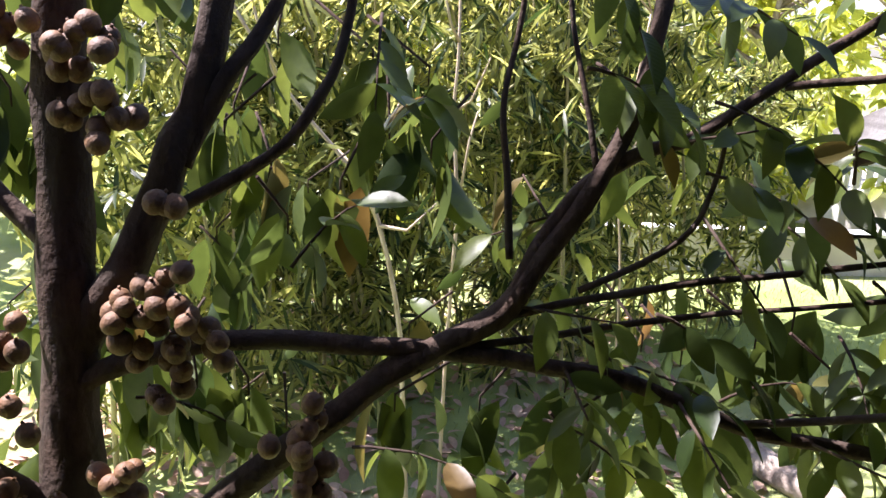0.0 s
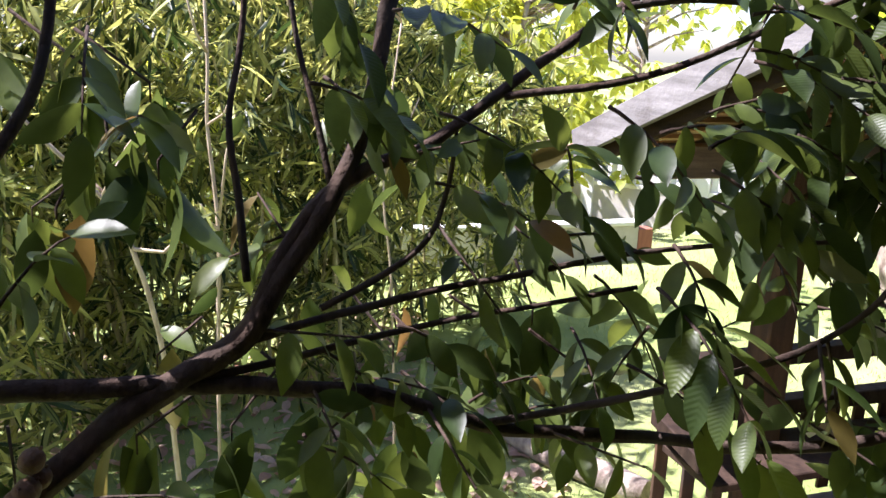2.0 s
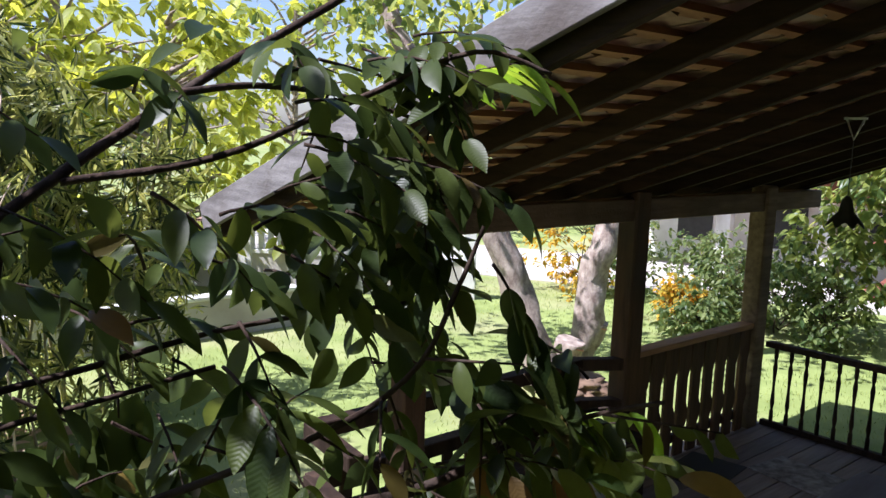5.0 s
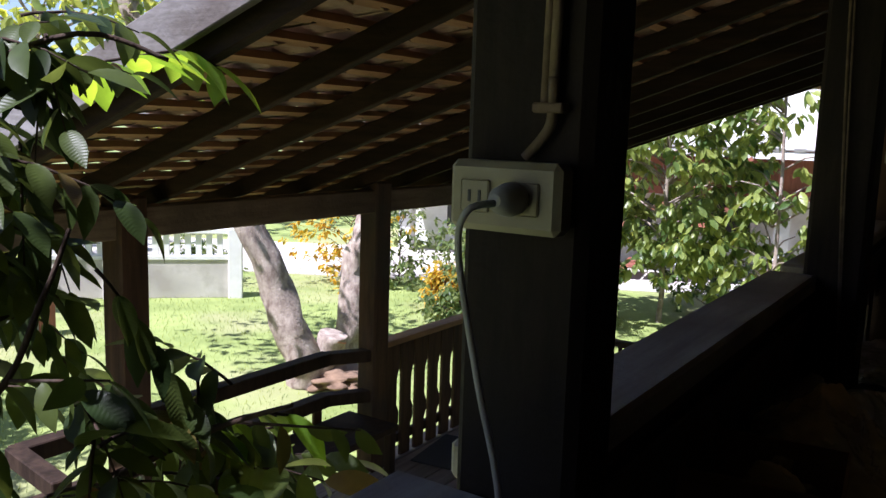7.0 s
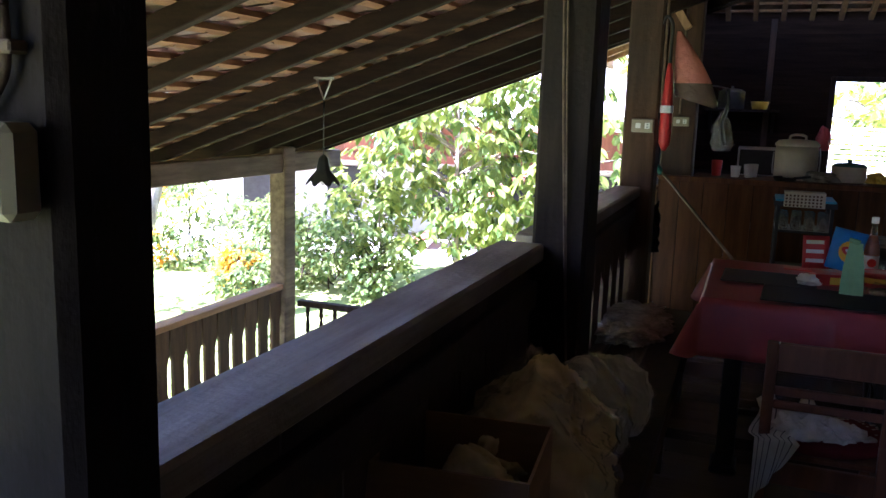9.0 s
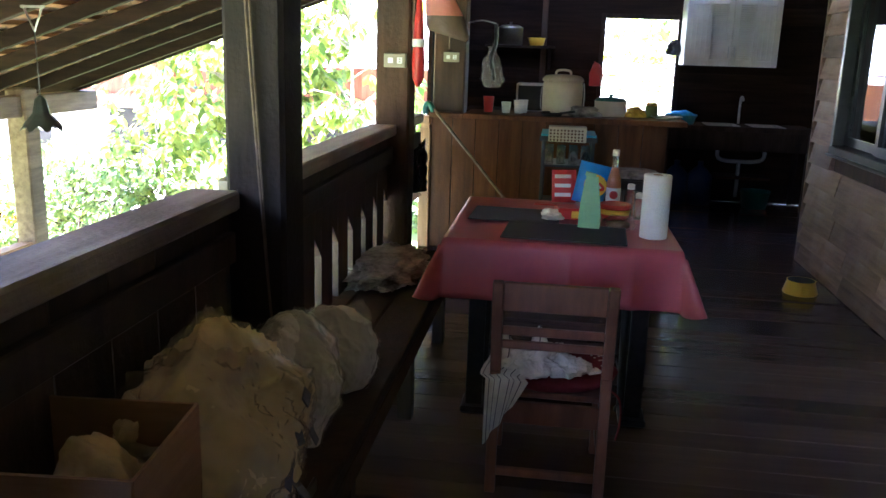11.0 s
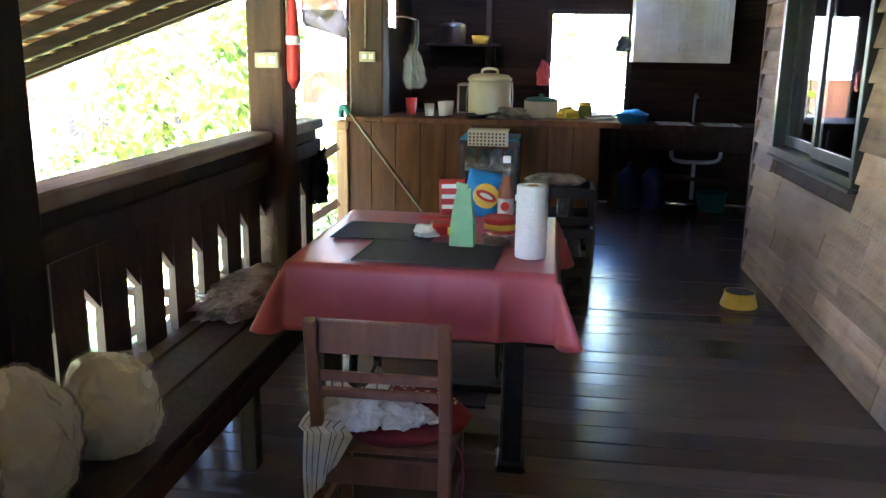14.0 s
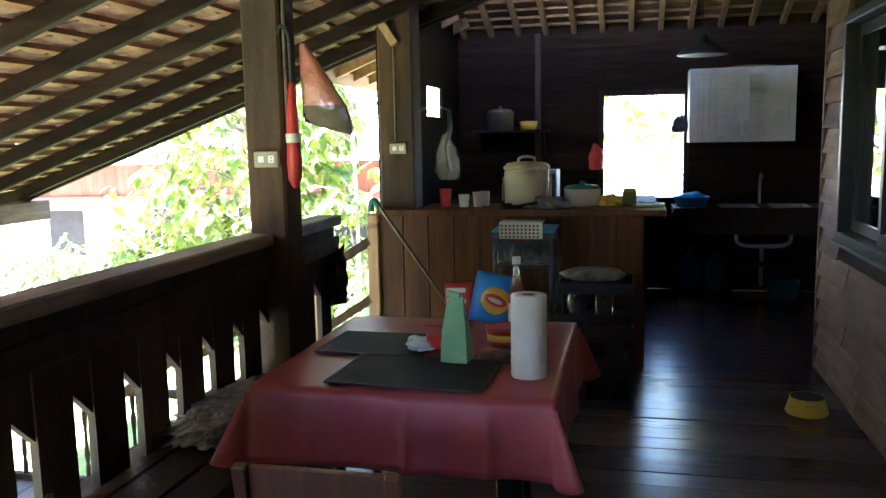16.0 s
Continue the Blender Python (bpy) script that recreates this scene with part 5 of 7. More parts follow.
for k0, (r0, r1) in enumerate(zip(rings, rings[1:])):
    for k in range(18):
        f = bm.faces.new((r0[k], r0[(k + 1) % 18], r1[(k + 1) % 18], r1[k]))
        f.smooth = True
        f.material_index = 0 if k0 > 1 else 1
bm.faces.new(list(reversed(rings[0])))
part("bag", bm, P_PINK, bag).data.materials.append(P_BROWN)
# black bag on the newel
crumpled("plastic_bag", (0.07, 0.09, 0.20), (-0.03, 4.92, 0.62), 33, P_BLACK, "black plastic bag hanging by the stair newel", rough=0.35, crease=0.4)
# mop leaning on the counter
mop = thing("mop", "mop with a pale handle leaning against the newel", "mop", (0, 0, 0))
part("handle", wire([(-0.07, 5.93, 1.07), (0.62, 5.30, 0.42), (0.95, 5.0, 0.10)], 0.011, 8, 2), M_BEAM, mop)
part("head", wire([(-0.07, 5.93, 1.05), (-0.10, 5.94, 1.10), (-0.13, 5.95, 1.09), (-0.135, 5.95, 1.03)], 0.022, 8), M_TEAL, mop, "dark green mop socket")


# ---- kitchen ----
CT = 1.04
counter = thing("bar_counter", "brown boarded bar counter at the kitchen edge", "counter", (0.06, 6.03, 0))
n = 9
bm = B()
box(bm, 0.0, 0.172, 0.0, 0.02, 0.0, CT - 0.04, 0.003)
me = mesh_of(bm, "front_board")
me.materials.append(M_PANEL)
for i in range(-1, n):
    part("front_board", me, M_PANEL, counter, m=pose(0.005 + 0.176 * i, 0, 0))
for x in (0.0, 1.57):
    bm = B()
    box(bm, x, x + 0.025, 0.022, 0.44, 0.0, CT - 0.04, 0.003)
    part("side_panel", bm, M_DARK, counter)
for z in (0.3, 0.65):
    bm = B()
    box(bm, 0.026, 1.569, 0.03, 0.43, z, z + 0.02, 0.002)
    part("shelf", bm, M_DARK, counter)
bm = B()
box(bm, 0.085, 1.72, -0.04, 0.50, CT - 0.04, CT, 0.006)
box(bm, -0.175, 0.085, -0.04, 0.038, CT - 0.04, CT, 0.006)
part("counter_top", bm, M_PANEL, counter, "worn brown counter top")


def vessel(name, label, cat, loc, profile, material, n=20, group="", lid=None, lidmat=None):
    t = thing(name, label, cat, loc, group=group)
    bm = B()
    lathe(bm, profile, n)
    part("body", bm, material, t)
    if lid:
        bm = B()
        lathe(bm, lid, n)
        part("lid", bm, lidmat or material, t)
    return t


def cup(r, h):
    return [(r * 0.75, 0), (r * 0.8, 0.003), (r, h), (r - 0.003, h), (r * 0.75, 0.006), (0, 0.005)]


vessel("mug", "red enamel mug on the counter", "mug", (0.31, 6.25, CT), cup(0.042, 0.12), M_RED)
for x, y in ((0.45, 6.20), (0.545, 6.22), (0.575, 6.30)):
    vessel("cup", "white plastic cup on the counter", "cup", (x, y, CT), cup(0.038, 0.085 if x < 0.5 else 0.10), M_WHITEPL, group="white cups")
jug = thing("water_cooler_jug", "big cream water cooler jug with a handle", "water jug", (0.87, 6.28, CT))
bm = B()
lathe(bm, [(0.14, 0), (0.15, 0.01), (0.152, 0.20), (0.145, 0.255)], 28)
part("body", bm, M_CREAM, jug)
bm = B()
lathe(bm, [(0.156, 0.25), (0.158, 0.265), (0.13, 0.292), (0.06, 0.30)], 28)
part("lid", bm, M_CREAM, jug)
part("handle", wire([(-0.055, 0, 0.296), (-0.05, 0, 0.325), (0, 0, 0.335), (0.05, 0, 0.325), (0.055, 0, 0.296)], 0.009, 8), M_CREAM, jug)
part("bail", wire([(-0.158, 0, 0.20), (-0.162, -0.02, 0.10), (-0.158, -0.03, 0.04)], 0.005, 6), M_STEEL, jug)
part("bail", wire([(0.158, 0, 0.24), (0.166, -0.01, 0.15), (0.162, -0.02, 0.04)], 0.005, 6), M_STEEL, jug)
crumpled("rag", (0.12, 0.09, 0.05), (1.03, 6.14, CT), 41, M_RUG, "crumpled grey rag hanging over the counter edge", "cloth", rough=0.4)
# black pan with handles
pan = vessel("frying_pan", "dark pan lying on the counter", "pan", (0.80, 6.08, CT), [(0.07, 0), (0.085, 0.03), (0.083, 0.03), (0.068, 0.006), (0, 0.005)], M_IRON)
part("handle", wire([(0.08, -0.02, 0.026), (0.17, -0.04, 0.04)], 0.009, 6, 1), M_BLACKPL, pan)
pot = vessel("cooking_pot", "pale cooking pot with a lid on the counter", "pot", (1.24, 6.32, CT), [(0.11, 0), (0.12, 0.01), (0.12, 0.11), (0.125, 0.115)], M_CREAM, lid=[(0.124, 0.115), (0.10, 0.135), (0.015, 0.145), (0.02, 0.16), (0.01, 0.165)], lidmat=M_TEAL)
crumpled("produce_bag", (0.07, 0.06, 0.05), (1.43, 6.30, CT), 43, M_YELLOW, "small yellow packet on the counter", "packet", rough=0.35)
vessel("jar", "greenish glass jar on the counter", "jar", (1.55, 6.33, CT), [(0.045, 0), (0.048, 0.005), (0.048, 0.08), (0.038, 0.095)], L_SHRUB, lid=[(0.042, 0.09), (0.042, 0.11), (0.03, 0.114)], lidmat=M_YELLOW)
bm = B()
lathe(bm, [(0.09, 0), (0.12, 0.015), (0.118, 0.017), (0.085, 0.005)], 24)
solid("plate", bm, M_WHITEPL, "white plate on the counter end", "plate", loc=(1.66, 6.28, CT + 0.001))
# microwave behind the cups
mw = thing("microwave_oven", "small dark microwave oven behind the counter", "microwave", (0.42, 8.2, 0.92))
bm = B()
box(bm, 0, 0.48, 0, 0.34, 0, 0.28, 0.008)
part("body", bm, M_WHITEPL, mw)
bm = B()
box(bm, 0.02, 0.35, -0.012, -0.001, 0.02, 0.26, 0.004)
part("door", bm, M_BLACKPL, mw)
bm = B()
box(bm, 0.37, 0.465, -0.006, -0.001, 0.03, 0.25, 0.003)
part("control_panel", bm, M_BLACKPL, mw)
bench2 = thing("kitchen_worktop", "dark wooden worktop along the kitchen wall", "worktop", (-0.12, 8.1, 0))
bm = B()
box(bm, 0, 1.9, 0, 0.82, 0.86, 0.92, 0.005)
part("top", bm, M_DARK, bench2)
for x in (0.05, 0.9, 1.8):
    for y in (0.06, 0.74):
        bm = B()
        box(bm, x - 0.03, x + 0.03, y - 0.03, y + 0.03, 0, 0.86, 0.004)
        part("leg", bm, M_DARK, bench2)
# glass rack in front of the counter
rack = thing("glass_rack", "black stand with a rack of upturned glasses", "rack", (0.76, 5.62, 0))
for x in (0.0, 0.34):
    for y in (0.0, 0.34):
        bm = B()
        box(bm, x - 0.012, x + 0.012, y - 0.012, y + 0.012, 0, 0.92, 0.002)
        part("leg", bm, M_BLACKPL, rack)
for z in (0.16, 0.44, 0.72):
    bm = B()
    box(bm, -0.01, 0.35, -0.01, 0.35, z, z + 0.018, 0.003)
    part("shelf", bm, M_BLACKPL, rack)
for y in (-0.012, 0.352):
    bm = B()
    box(bm, -0.03, 0.37, y - 0.004, y + 0.004, 0.90, 0.935, 0.002)
    part("rim", bm, M_BLACKPL, rack)
bm = B()
box(bm, -0.02, 0.36, -0.02, 0.36, 0.935, 0.95, 0.003)
part("tray", bm, M_SKYBLUE, rack, "faded blue plastic tray")
gl = vessel("drinking_glass", "clear drinking glass upside down on the rack", "glass", (0.80, 5.67, 0.739), [(0.034, 0), (0.034, 0.004), (0.030, 0.12), (0.0, 0.121)], M_BOTTLE, group="rack glasses")
for i in range(1, 8):
    copy_thing(gl, pose(0.80 + 0.085 * (i % 4), 5.67 + 0.12 * (i // 4), 0.739))
bm = B()
for i in range(10):
    for j in range(4):
        box(bm, i * 0.024, i * 0.024 + 0.012, -0.001, 0.002, 0.006 + j * 0.022, 0.018 + j * 0.022)
lace = thing("lace_cloth", "checked paper mat folded over the tray edge", "cloth", (0.80, 5.585, 0.90))
bmc = B()
box(bmc, -0.01, 0.25, 0.003, 0.006, 0.0, 0.10, 0.001)
box(bmc, -0.01, 0.25, 0.006, 0.16, 0.094, 0.10, 0.001)
part("mat", bmc, M_CREAM, lace)
tagged(part("dots", bm, M_PANEL, lace), kind="stuff")
# dark crate trolley with pots
trol = thing("crate_trolley", "black plastic crates stacked beside the table", "crates", (1.17, 5.18, 0))
for k in range(3):
    z = 0.01 + 0.24 * k
    bm = B()
    for a in ((0, 0.42, 0, 0.015), (0, 0.42, 0.325, 0.34), (0, 0.015, 0.015, 0.325), (0.405, 0.42, 0.015, 0.325)):
        box(bm, *a, z, z + 0.05, 0.002)
        box(bm, *a, z + 0.16, z + 0.22, 0.002)
    for x in (0.0, 0.13, 0.27, 0.39):
        for y in (0.0, 0.31):
            box(bm, x, x + 0.03, y, y + 0.03, z + 0.05, z + 0.16)
    box(bm, 0.016, 0.404, 0.016, 0.324, z, z + 0.01)
    part("crate", bm, M_BLACKPL, trol)
for x, z in ((1.27, 0.502), (1.42, 0.502), (1.48, 0.262)):
    vessel("storage_jar", "clear storage jar standing in the crate", "jar", (x, 5.30, z), [(0.045, 0), (0.05, 0.006), (0.05, 0.12), (0.04, 0.14)], M_BOTTLE, lid=[(0.046, 0.138), (0.046, 0.16), (0.03, 0.163)], lidmat=M_WHITEPL, group="storage jars")
crumpled("folded_towel", (0.17, 0.12, 0.04), (1.36, 5.33, 0.715), 47, M_RUG, "grey towel folded on the crates", "towel", rough=0.2)

# sink counter
sink = thing("sink_counter", "dark sink counter with steel bowls on a frame", "sink", (1.93, 8.42, 0))
bm = B()
for a in ((0.0, 1.45, 0.0, 0.05), (0.0, 1.45, 0.42, 0.52), (0.0, 0.42, 0.05, 0.42), (0.74, 0.86, 0.05, 0.42), (1.18, 1.45, 0.05, 0.42)):
    box(bm, *a, 0.79, 0.84, 0.003)
part("top", bm, M_DARK, sink)
bm = B()
box(bm, 0.06, 1.39, 0.0, 0.02, 0.60, 0.79, 0.003)
part("apron", bm, M_DARK, sink)
for x in (0.44, 0.88):
    bm = B()
    for a in ((x - 0.02, x + 0.30, 0.05, 0.055), (x - 0.02, x + 0.30, 0.415, 0.42), (x - 0.02, x - 0.014, 0.055, 0.415), (x + 0.294, x + 0.30, 0.055, 0.415)):
        box(bm, *a, 0.68, 0.845)
    box(bm, x - 0.014, x + 0.294, 0.055, 0.415, 0.68, 0.686)
    bs = part("basin", bm, M_STEEL, sink, "steel basin")
for x in (0.03, 1.42):
    for y in (0.03, 0.49):
        bm = B()
        box(bm, x - 0.025, x + 0.025, y - 0.025, y + 0.025, 0, 0.79, 0.004)
        part("leg", bm, M_DARK, sink)
part("drain_pipe", wire([(0.59, 0.23, 0.68), (0.59, 0.23, 0.50), (0.80, 0.23, 0.47), (1.03, 0.23, 0.50), (1.03, 0.23, 0.68)], 0.02, 8), M_CABLE, sink)
part("drain_pipe", wire([(0.80, 0.23, 0.47), (0.80, 0.23, 0.1)], 0.02, 8, 1), M_CABLE, sink)
bm = B()
box(bm, 0.55, 1.1, 0.1, 0.4, 0.30, 0.325, 0.003)
part("shelf", bm, M_PANEL, sink)
part("tap", wire([(0.80, 0.47, 0.84), (0.80, 0.47, 1.06), (0.80, 0.42, 1.12), (0.80, 0.34, 1.09)], 0.013, 8), M_STEEL, sink)
tub = thing("dish_basin", "light blue plastic basin full of dishes", "basin", (2.10, 8.62, 0.84))
bm = B()
lathe(bm, [(0.13, 0), (0.16, 0.09), (0.165, 0.092), (0.155, 0.086), (0.125, 0.006), (0, 0.005)], 24)
part("basin", bm, M_SKYBLUE, tub)
bm = B()
lump(bm, 0.12, 0.10, 0.05, at=(0, 0, 0.08), seed=51, rough=0.4, freq=4, sub=3)
part("dishcloth", bm, M_SKYBLUE, tub)
for x in (2.12, 2.36):
    vessel("water_bottle", "dark blue refill water bottle under the sink", "water bottle", (x, 8.7, 0), [(0.12, 0), (0.13, 0.01), (0.13, 0.30), (0.06, 0.38), (0.03, 0.40), (0.03, 0.45)], M_NAVY, group="water bottles")
bm = B()
lathe(bm, [(0.12, 0), (0.15, 0.18), (0.155, 0.18), (0.145, 0.172), (0.115, 0.006), (0, 0.005)], 20)
solid("bucket", bm, M_TEAL, "teal plastic bucket under the sink", "bucket", loc=(2.92, 8.62, 0.0))
# wall cabinet with louvred doors
cab = thing("wall_cabinet", "white wall cabinet with two louvred doors", "cabinet", (2.065, 8.60, 1.425))
CW, CH = 0.905, 0.66
bm = B()
for a in ((0, CW, 0.002, 0.34, 0, 0.018), (0, CW, 0.002, 0.34, CH - 0.018, CH), (0, 0.018, 0.002, 0.34, 0.018, CH - 0.018), (CW - 0.018, CW, 0.002, 0.34, 0.018, CH - 0.018), (0.018, CW - 0.018, 0.33, 0.34, 0.018, CH - 0.018)):
    box(bm, *a)
part("body", bm, M_WHITE, cab)
dw = CW / 2 - 0.004
for k in range(2):
    x0 = 0.002 + k * (CW / 2 + 0.001)
    bm = B()
    for a, b in ((0, 0.055), (dw - 0.055, dw), (dw / 2 - 0.022, dw / 2 + 0.022)):
        box(bm, x0 + a, x0 + b, -0.022, 0.0, 0, CH, 0.002)
    for z0, z1 in ((0, 0.06), (CH - 0.06, CH)):
        box(bm, x0 + 0.055, x0 + dw / 2 - 0.022, -0.021, -0.001, z0, z1, 0.002)
        box(bm, x0 + dw / 2 + 0.022, x0 + dw - 0.055, -0.021, -0.001, z0, z1, 0.002)
    d = part("door", bm, M_WHITE, cab)
    lo, hi = (x0 + dw / 2 + 0.023, x0 + dw - 0.056) if k == 0 else (x0 + 0.056, x0 + dw / 2 - 0.023)
    bm = B()
    box(bm, lo, hi, -0.008, 0.008, -0.0025, 0.0025)
    bmesh.ops.rotate(bm, verts=bm.verts, cent=((lo + hi) / 2, 0, 0), matrix=Matrix.Rotation(radians(58), 3, "X"))
    me = mesh_of(bm, "louvre")
    bm = B()
    box(bm, lo, hi, 0.0, 0.0015, 0.06, CH - 0.06)
    part("backing", bm, M_WHITE, d)
    me.materials.append(M_WHITE)
    for i in range(26):
        part("louvre", me, M_WHITE, d, m=pose(0, -0.010, 0.071 + i * 0.0208))
    lo, hi = (x0 + 0.055, x0 + dw / 2 - 0.022) if k == 0 else (x0 + dw / 2 + 0.022, x0 + dw - 0.055)
    bm = B()
    box(bm, lo, hi, -0.010, -0.004, 0.06, CH - 0.06)
    w3 = (hi - lo) / 3
    for i in range(3):
        box(bm, lo + i * w3 + 0.006, lo + (i + 1) * w3 - 0.006, -0.016, -0.010, 0.07, CH - 0.07, 0.003)
    part("panel", bm, M_WHITE, d)
    hx = x0 + (dw - 0.027 if k == 0 else 0.027)
    part("handle", wire([(hx, -0.022, 0.09), (hx, -0.045, 0.10), (hx, -0.045, 0.18), (hx, -0.022, 0.19)], 0.005, 6), M_STEEL, d)
bm = B()
lump(bm, 0.22, 0.10, 0.018, seed=61, rough=0.3, freq=3, sub=3)
solid("cloth_bundle", bm, M_CARD, "folded cloth lying on top of the cabinet", "cloth", loc=(2.62, 8.77, 2.094))
# hanging enamel lamp
lamp = thing("pendant_lamp", "green enamel pendant lamp shade, unlit", "lamp", (2.12, 8.0, 2.15))
bm = B()
lathe(bm, [(0.20, 0), (0.205, 0.006), (0.16, 0.055), (0.06, 0.10), (0.035, 0.16), (0.03, 0.16), (0.055, 0.095), (0.155, 0.05), (0.195, 0.006)], 28)
part("shade", bm, M_FRAME, lamp)
bm = B()
lathe(bm, [(0.02, 0.10), (0.03, 0.06), (0.03, 0.03), (0.01, 0.01)], 14)
part("bulb", bm, M_WHITEPL, lamp)
part("cord", wire([(0, 0, 0.16), (0, 0, 0.76)], 0.004, 6, 1), M_BLACKPL, lamp)
# black hook / ladle at the window, red cloth, shelf
crumpled("hanging_cloth", (0.07, 0.04, 0.10), (2.0, 8.86, 1.52), 63, M_BLACKPL, "dark glove hanging at the window edge", "cloth", rough=0.4)
crumpled("hanging_bag", (0.07, 0.05, 0.16), (1.22, 8.86, 1.18), 67, P_RED, "red plastic bag hanging beside the window", "bag", rough=0.3)
shelf = thing("plate_shelf", "dark hanging shelf with pots near the ceiling", "shelf", (0.05, 8.6, 1.55))
bm = B()
box(bm, 0, 0.72, 0, 0.34, 0, 0.025, 0.003)
part("board", bm, M_DARK, shelf)
for x in (0.05, 0.67):
    bm = B()
    beam(bm, (x, 0.04, 0.02), (x, 0.34, -0.22), 0.03, 0.03, 0.003)
    part("bracket", bm, M_DARK, shelf)
vessel("steamer_pot", "dull steel pot on the hanging shelf", "pot", (0.30, 8.76, 1.575), [(0.12, 0), (0.13, 0.008), (0.13, 0.17), (0.135, 0.175)], M_STEEL, lid=[(0.134, 0.175), (0.09, 0.20), (0.012, 0.21), (0.012, 0.23)])
vessel("yellow_bowl", "yellow plastic bowl on the hanging shelf", "bowl", (0.58, 8.74, 1.575), cup(0.09, 0.08), M_YELLOW)
# clear bag of cutlery hanging on the counter post
cbag = thing("hanging_plastic_bag", "creased clear plastic bag hanging beside the counter post", "bag", (0.33, 6.24, 1.22))
part("film", bag_shell(0.075, 0.06, 0.17, 7.1, 0.022, 0.0, (0.0, 0.0, 1.0), 0.25), P_FILM, cbag)
bm = B()
tube(bm, smooth_path([(0.02, 0, 0.06), (-0.01, 0.01, 0.22), (0.02, 0, 0.34), (0.015, 0, 0.48)], 3), 0.014, 8)
part("strap", bm, M_BLACKPL, cbag, "dark twisted strap inside")
bm = B()
beam(bm, (0.039, 6.04, 2.124), (-0.239, 6.04, 2.559), 0.055, 0.06, 0.004, (0, 1, 0))
part("knee_brace", bm, M_PINE, post_counter, "pale wooden knee brace")
part("hook", wire([(0.14, 6.20, 1.70), (0.24, 6.22, 1.72), (0.345, 6.24, 1.70)], 0.005, 6), M_STEEL, post_counter)
# fluted lamp over the porch
pl = thing("porch_lamp", "dark green fluted porch lamp hanging on a long cord", "lamp", (-1.65, 3.58, 1.06))
bm = B()
prof = [(0.095, 0.0), (0.070, 0.035), (0.040, 0.07), (0.034, 0.10), (0.026, 0.135), (0.010, 0.155)]
rings = []
for r, z in prof:
    rings.append([bm.verts.new(((r * (1 + (0.10 if z < 0.03 else 0.03) * math.cos(8 * w))) * math.cos(w), (r * (1 + (0.10 if z < 0.03 else 0.03) * math.cos(8 * w))) * math.sin(w), z - (0.015 * math.cos(8 * w) if z < 0.03 else 0))) for w in [2 * math.pi * k / 48 for k in range(48)]])
for a, b in zip(rings, rings[1:]):
    for k in range(48):
        bm.faces.new((a[k], a[(k + 1) % 48], b[(k + 1) % 48], b[k])).smooth = True
bm.faces.new(rings[-1])
part("shade", bm, M_FRAME, pl)
bm = B()
lathe(bm, [(0.010, 0.07), (0.022, 0.035), (0.021, 0.0), (0.008, -0.015)], 14)
part("bulb", bm, M_WHITEPL, pl)
part("cord", wire([(0, 0, 0.155), (0, 0, 0.46)], 0.003, 6, 1), M_BLACKPL, pl)
# small hook hanging under the rafters
hook = thing("rafter_hook", "bent wire hook hanging under the rafters", "hook", (-1.65, 3.58, roof_z(-1.65) - 0.002))
part("wire", wire([(-0.05, 0, 0.0), (0.0, 0, -0.12), (0.05, 0, 0.0)], 0.006, 6, 1), M_STEEL, hook)
bm = B()
box(bm, -0.06, 0.06, -0.006, 0.006, -0.012, 0.0)
part("bar", bm, M_STEEL, hook)


# ---- trees and garden ----
def leaf_template(fold=0.18, droop=0.25, rows=6, wid=0.5, tip=1.6):
    """A leaf of length 1 along x, widest at its middle, with a short drip tip, folded on its midrib and drooping."""
    v, f = [], []
    for i in range(rows + 1):
        t = i / rows
        w = wid * 0.5 * (4 * t ** 1.1 * (1 - t)) ** 0.72
        if t > 0.80 and rows > 5:
            w *= 0.8
        if i in (0, rows):
            w = 0.008
        z = -droop * t ** tip
        v += [(t, -w, z + w * fold * 2), (t, 0, z), (t, w, z + w * fold * 2)]
    for i in range(rows):
        a = 3 * i
        f += [(a, a + 3, a + 4, a + 1), (a + 1, a + 4, a + 5, a + 2)]
    return np.array(v), f


def scatter_leaves(name, pos, direc, size, tpl, material, seed=0, up_jit=0.6):
    """Many leaves in one mesh: a template placed at each position along a direction."""
    rng = np.random.default_rng(seed)
    v, f = tpl
    n, k = len(pos), len(v)
    d = direc / np.linalg.norm(direc, axis=1, keepdims=True)
    upv = np.tile([0.0, 0.0, 1.0], (n, 1)) + rng.normal(0, up_jit, (n, 3))
    s = np.cross(upv, d)
    s /= np.linalg.norm(s, axis=1, keepdims=True) + 1e-9
    u = np.cross(d, s)
    pts = pos[:, None, :] + size[:, None, None] * (v[None, :, 0:1] * d[:, None, :] + v[None, :, 1:2] * s[:, None, :] + v[None, :, 2:3] * u[:, None, :])
    quads = (np.array(f)[None, :, :] + (np.arange(n) * k)[:, None, None]).reshape(-1, 4)
    me = bpy.data.meshes.new(name)
    me.vertices.add(n * k)
    me.vertices.foreach_set("co", pts.reshape(-1).astype(np.float32))
    m = len(quads)
    me.loops.add(m * 4)
    me.loops.foreach_set("vertex_index", quads.reshape(-1).astype(np.int32))
    me.polygons.add(m)
    me.polygons.foreach_set("loop_start", np.arange(0, m * 4, 4, dtype=np.int32))
    me.update(calc_edges=True)
    me.validate()
    me.polygons.foreach_set("use_smooth", np.ones(m, dtype=bool))
    me.materials.append(material)
    return me


BROAD = leaf_template(0.16, 0.42, 7, 0.46)
NARROW = leaf_template(0.10, 0.40, 3, 0.15)
OVAL = leaf_template(0.14, 0.30, 4, 0.50)


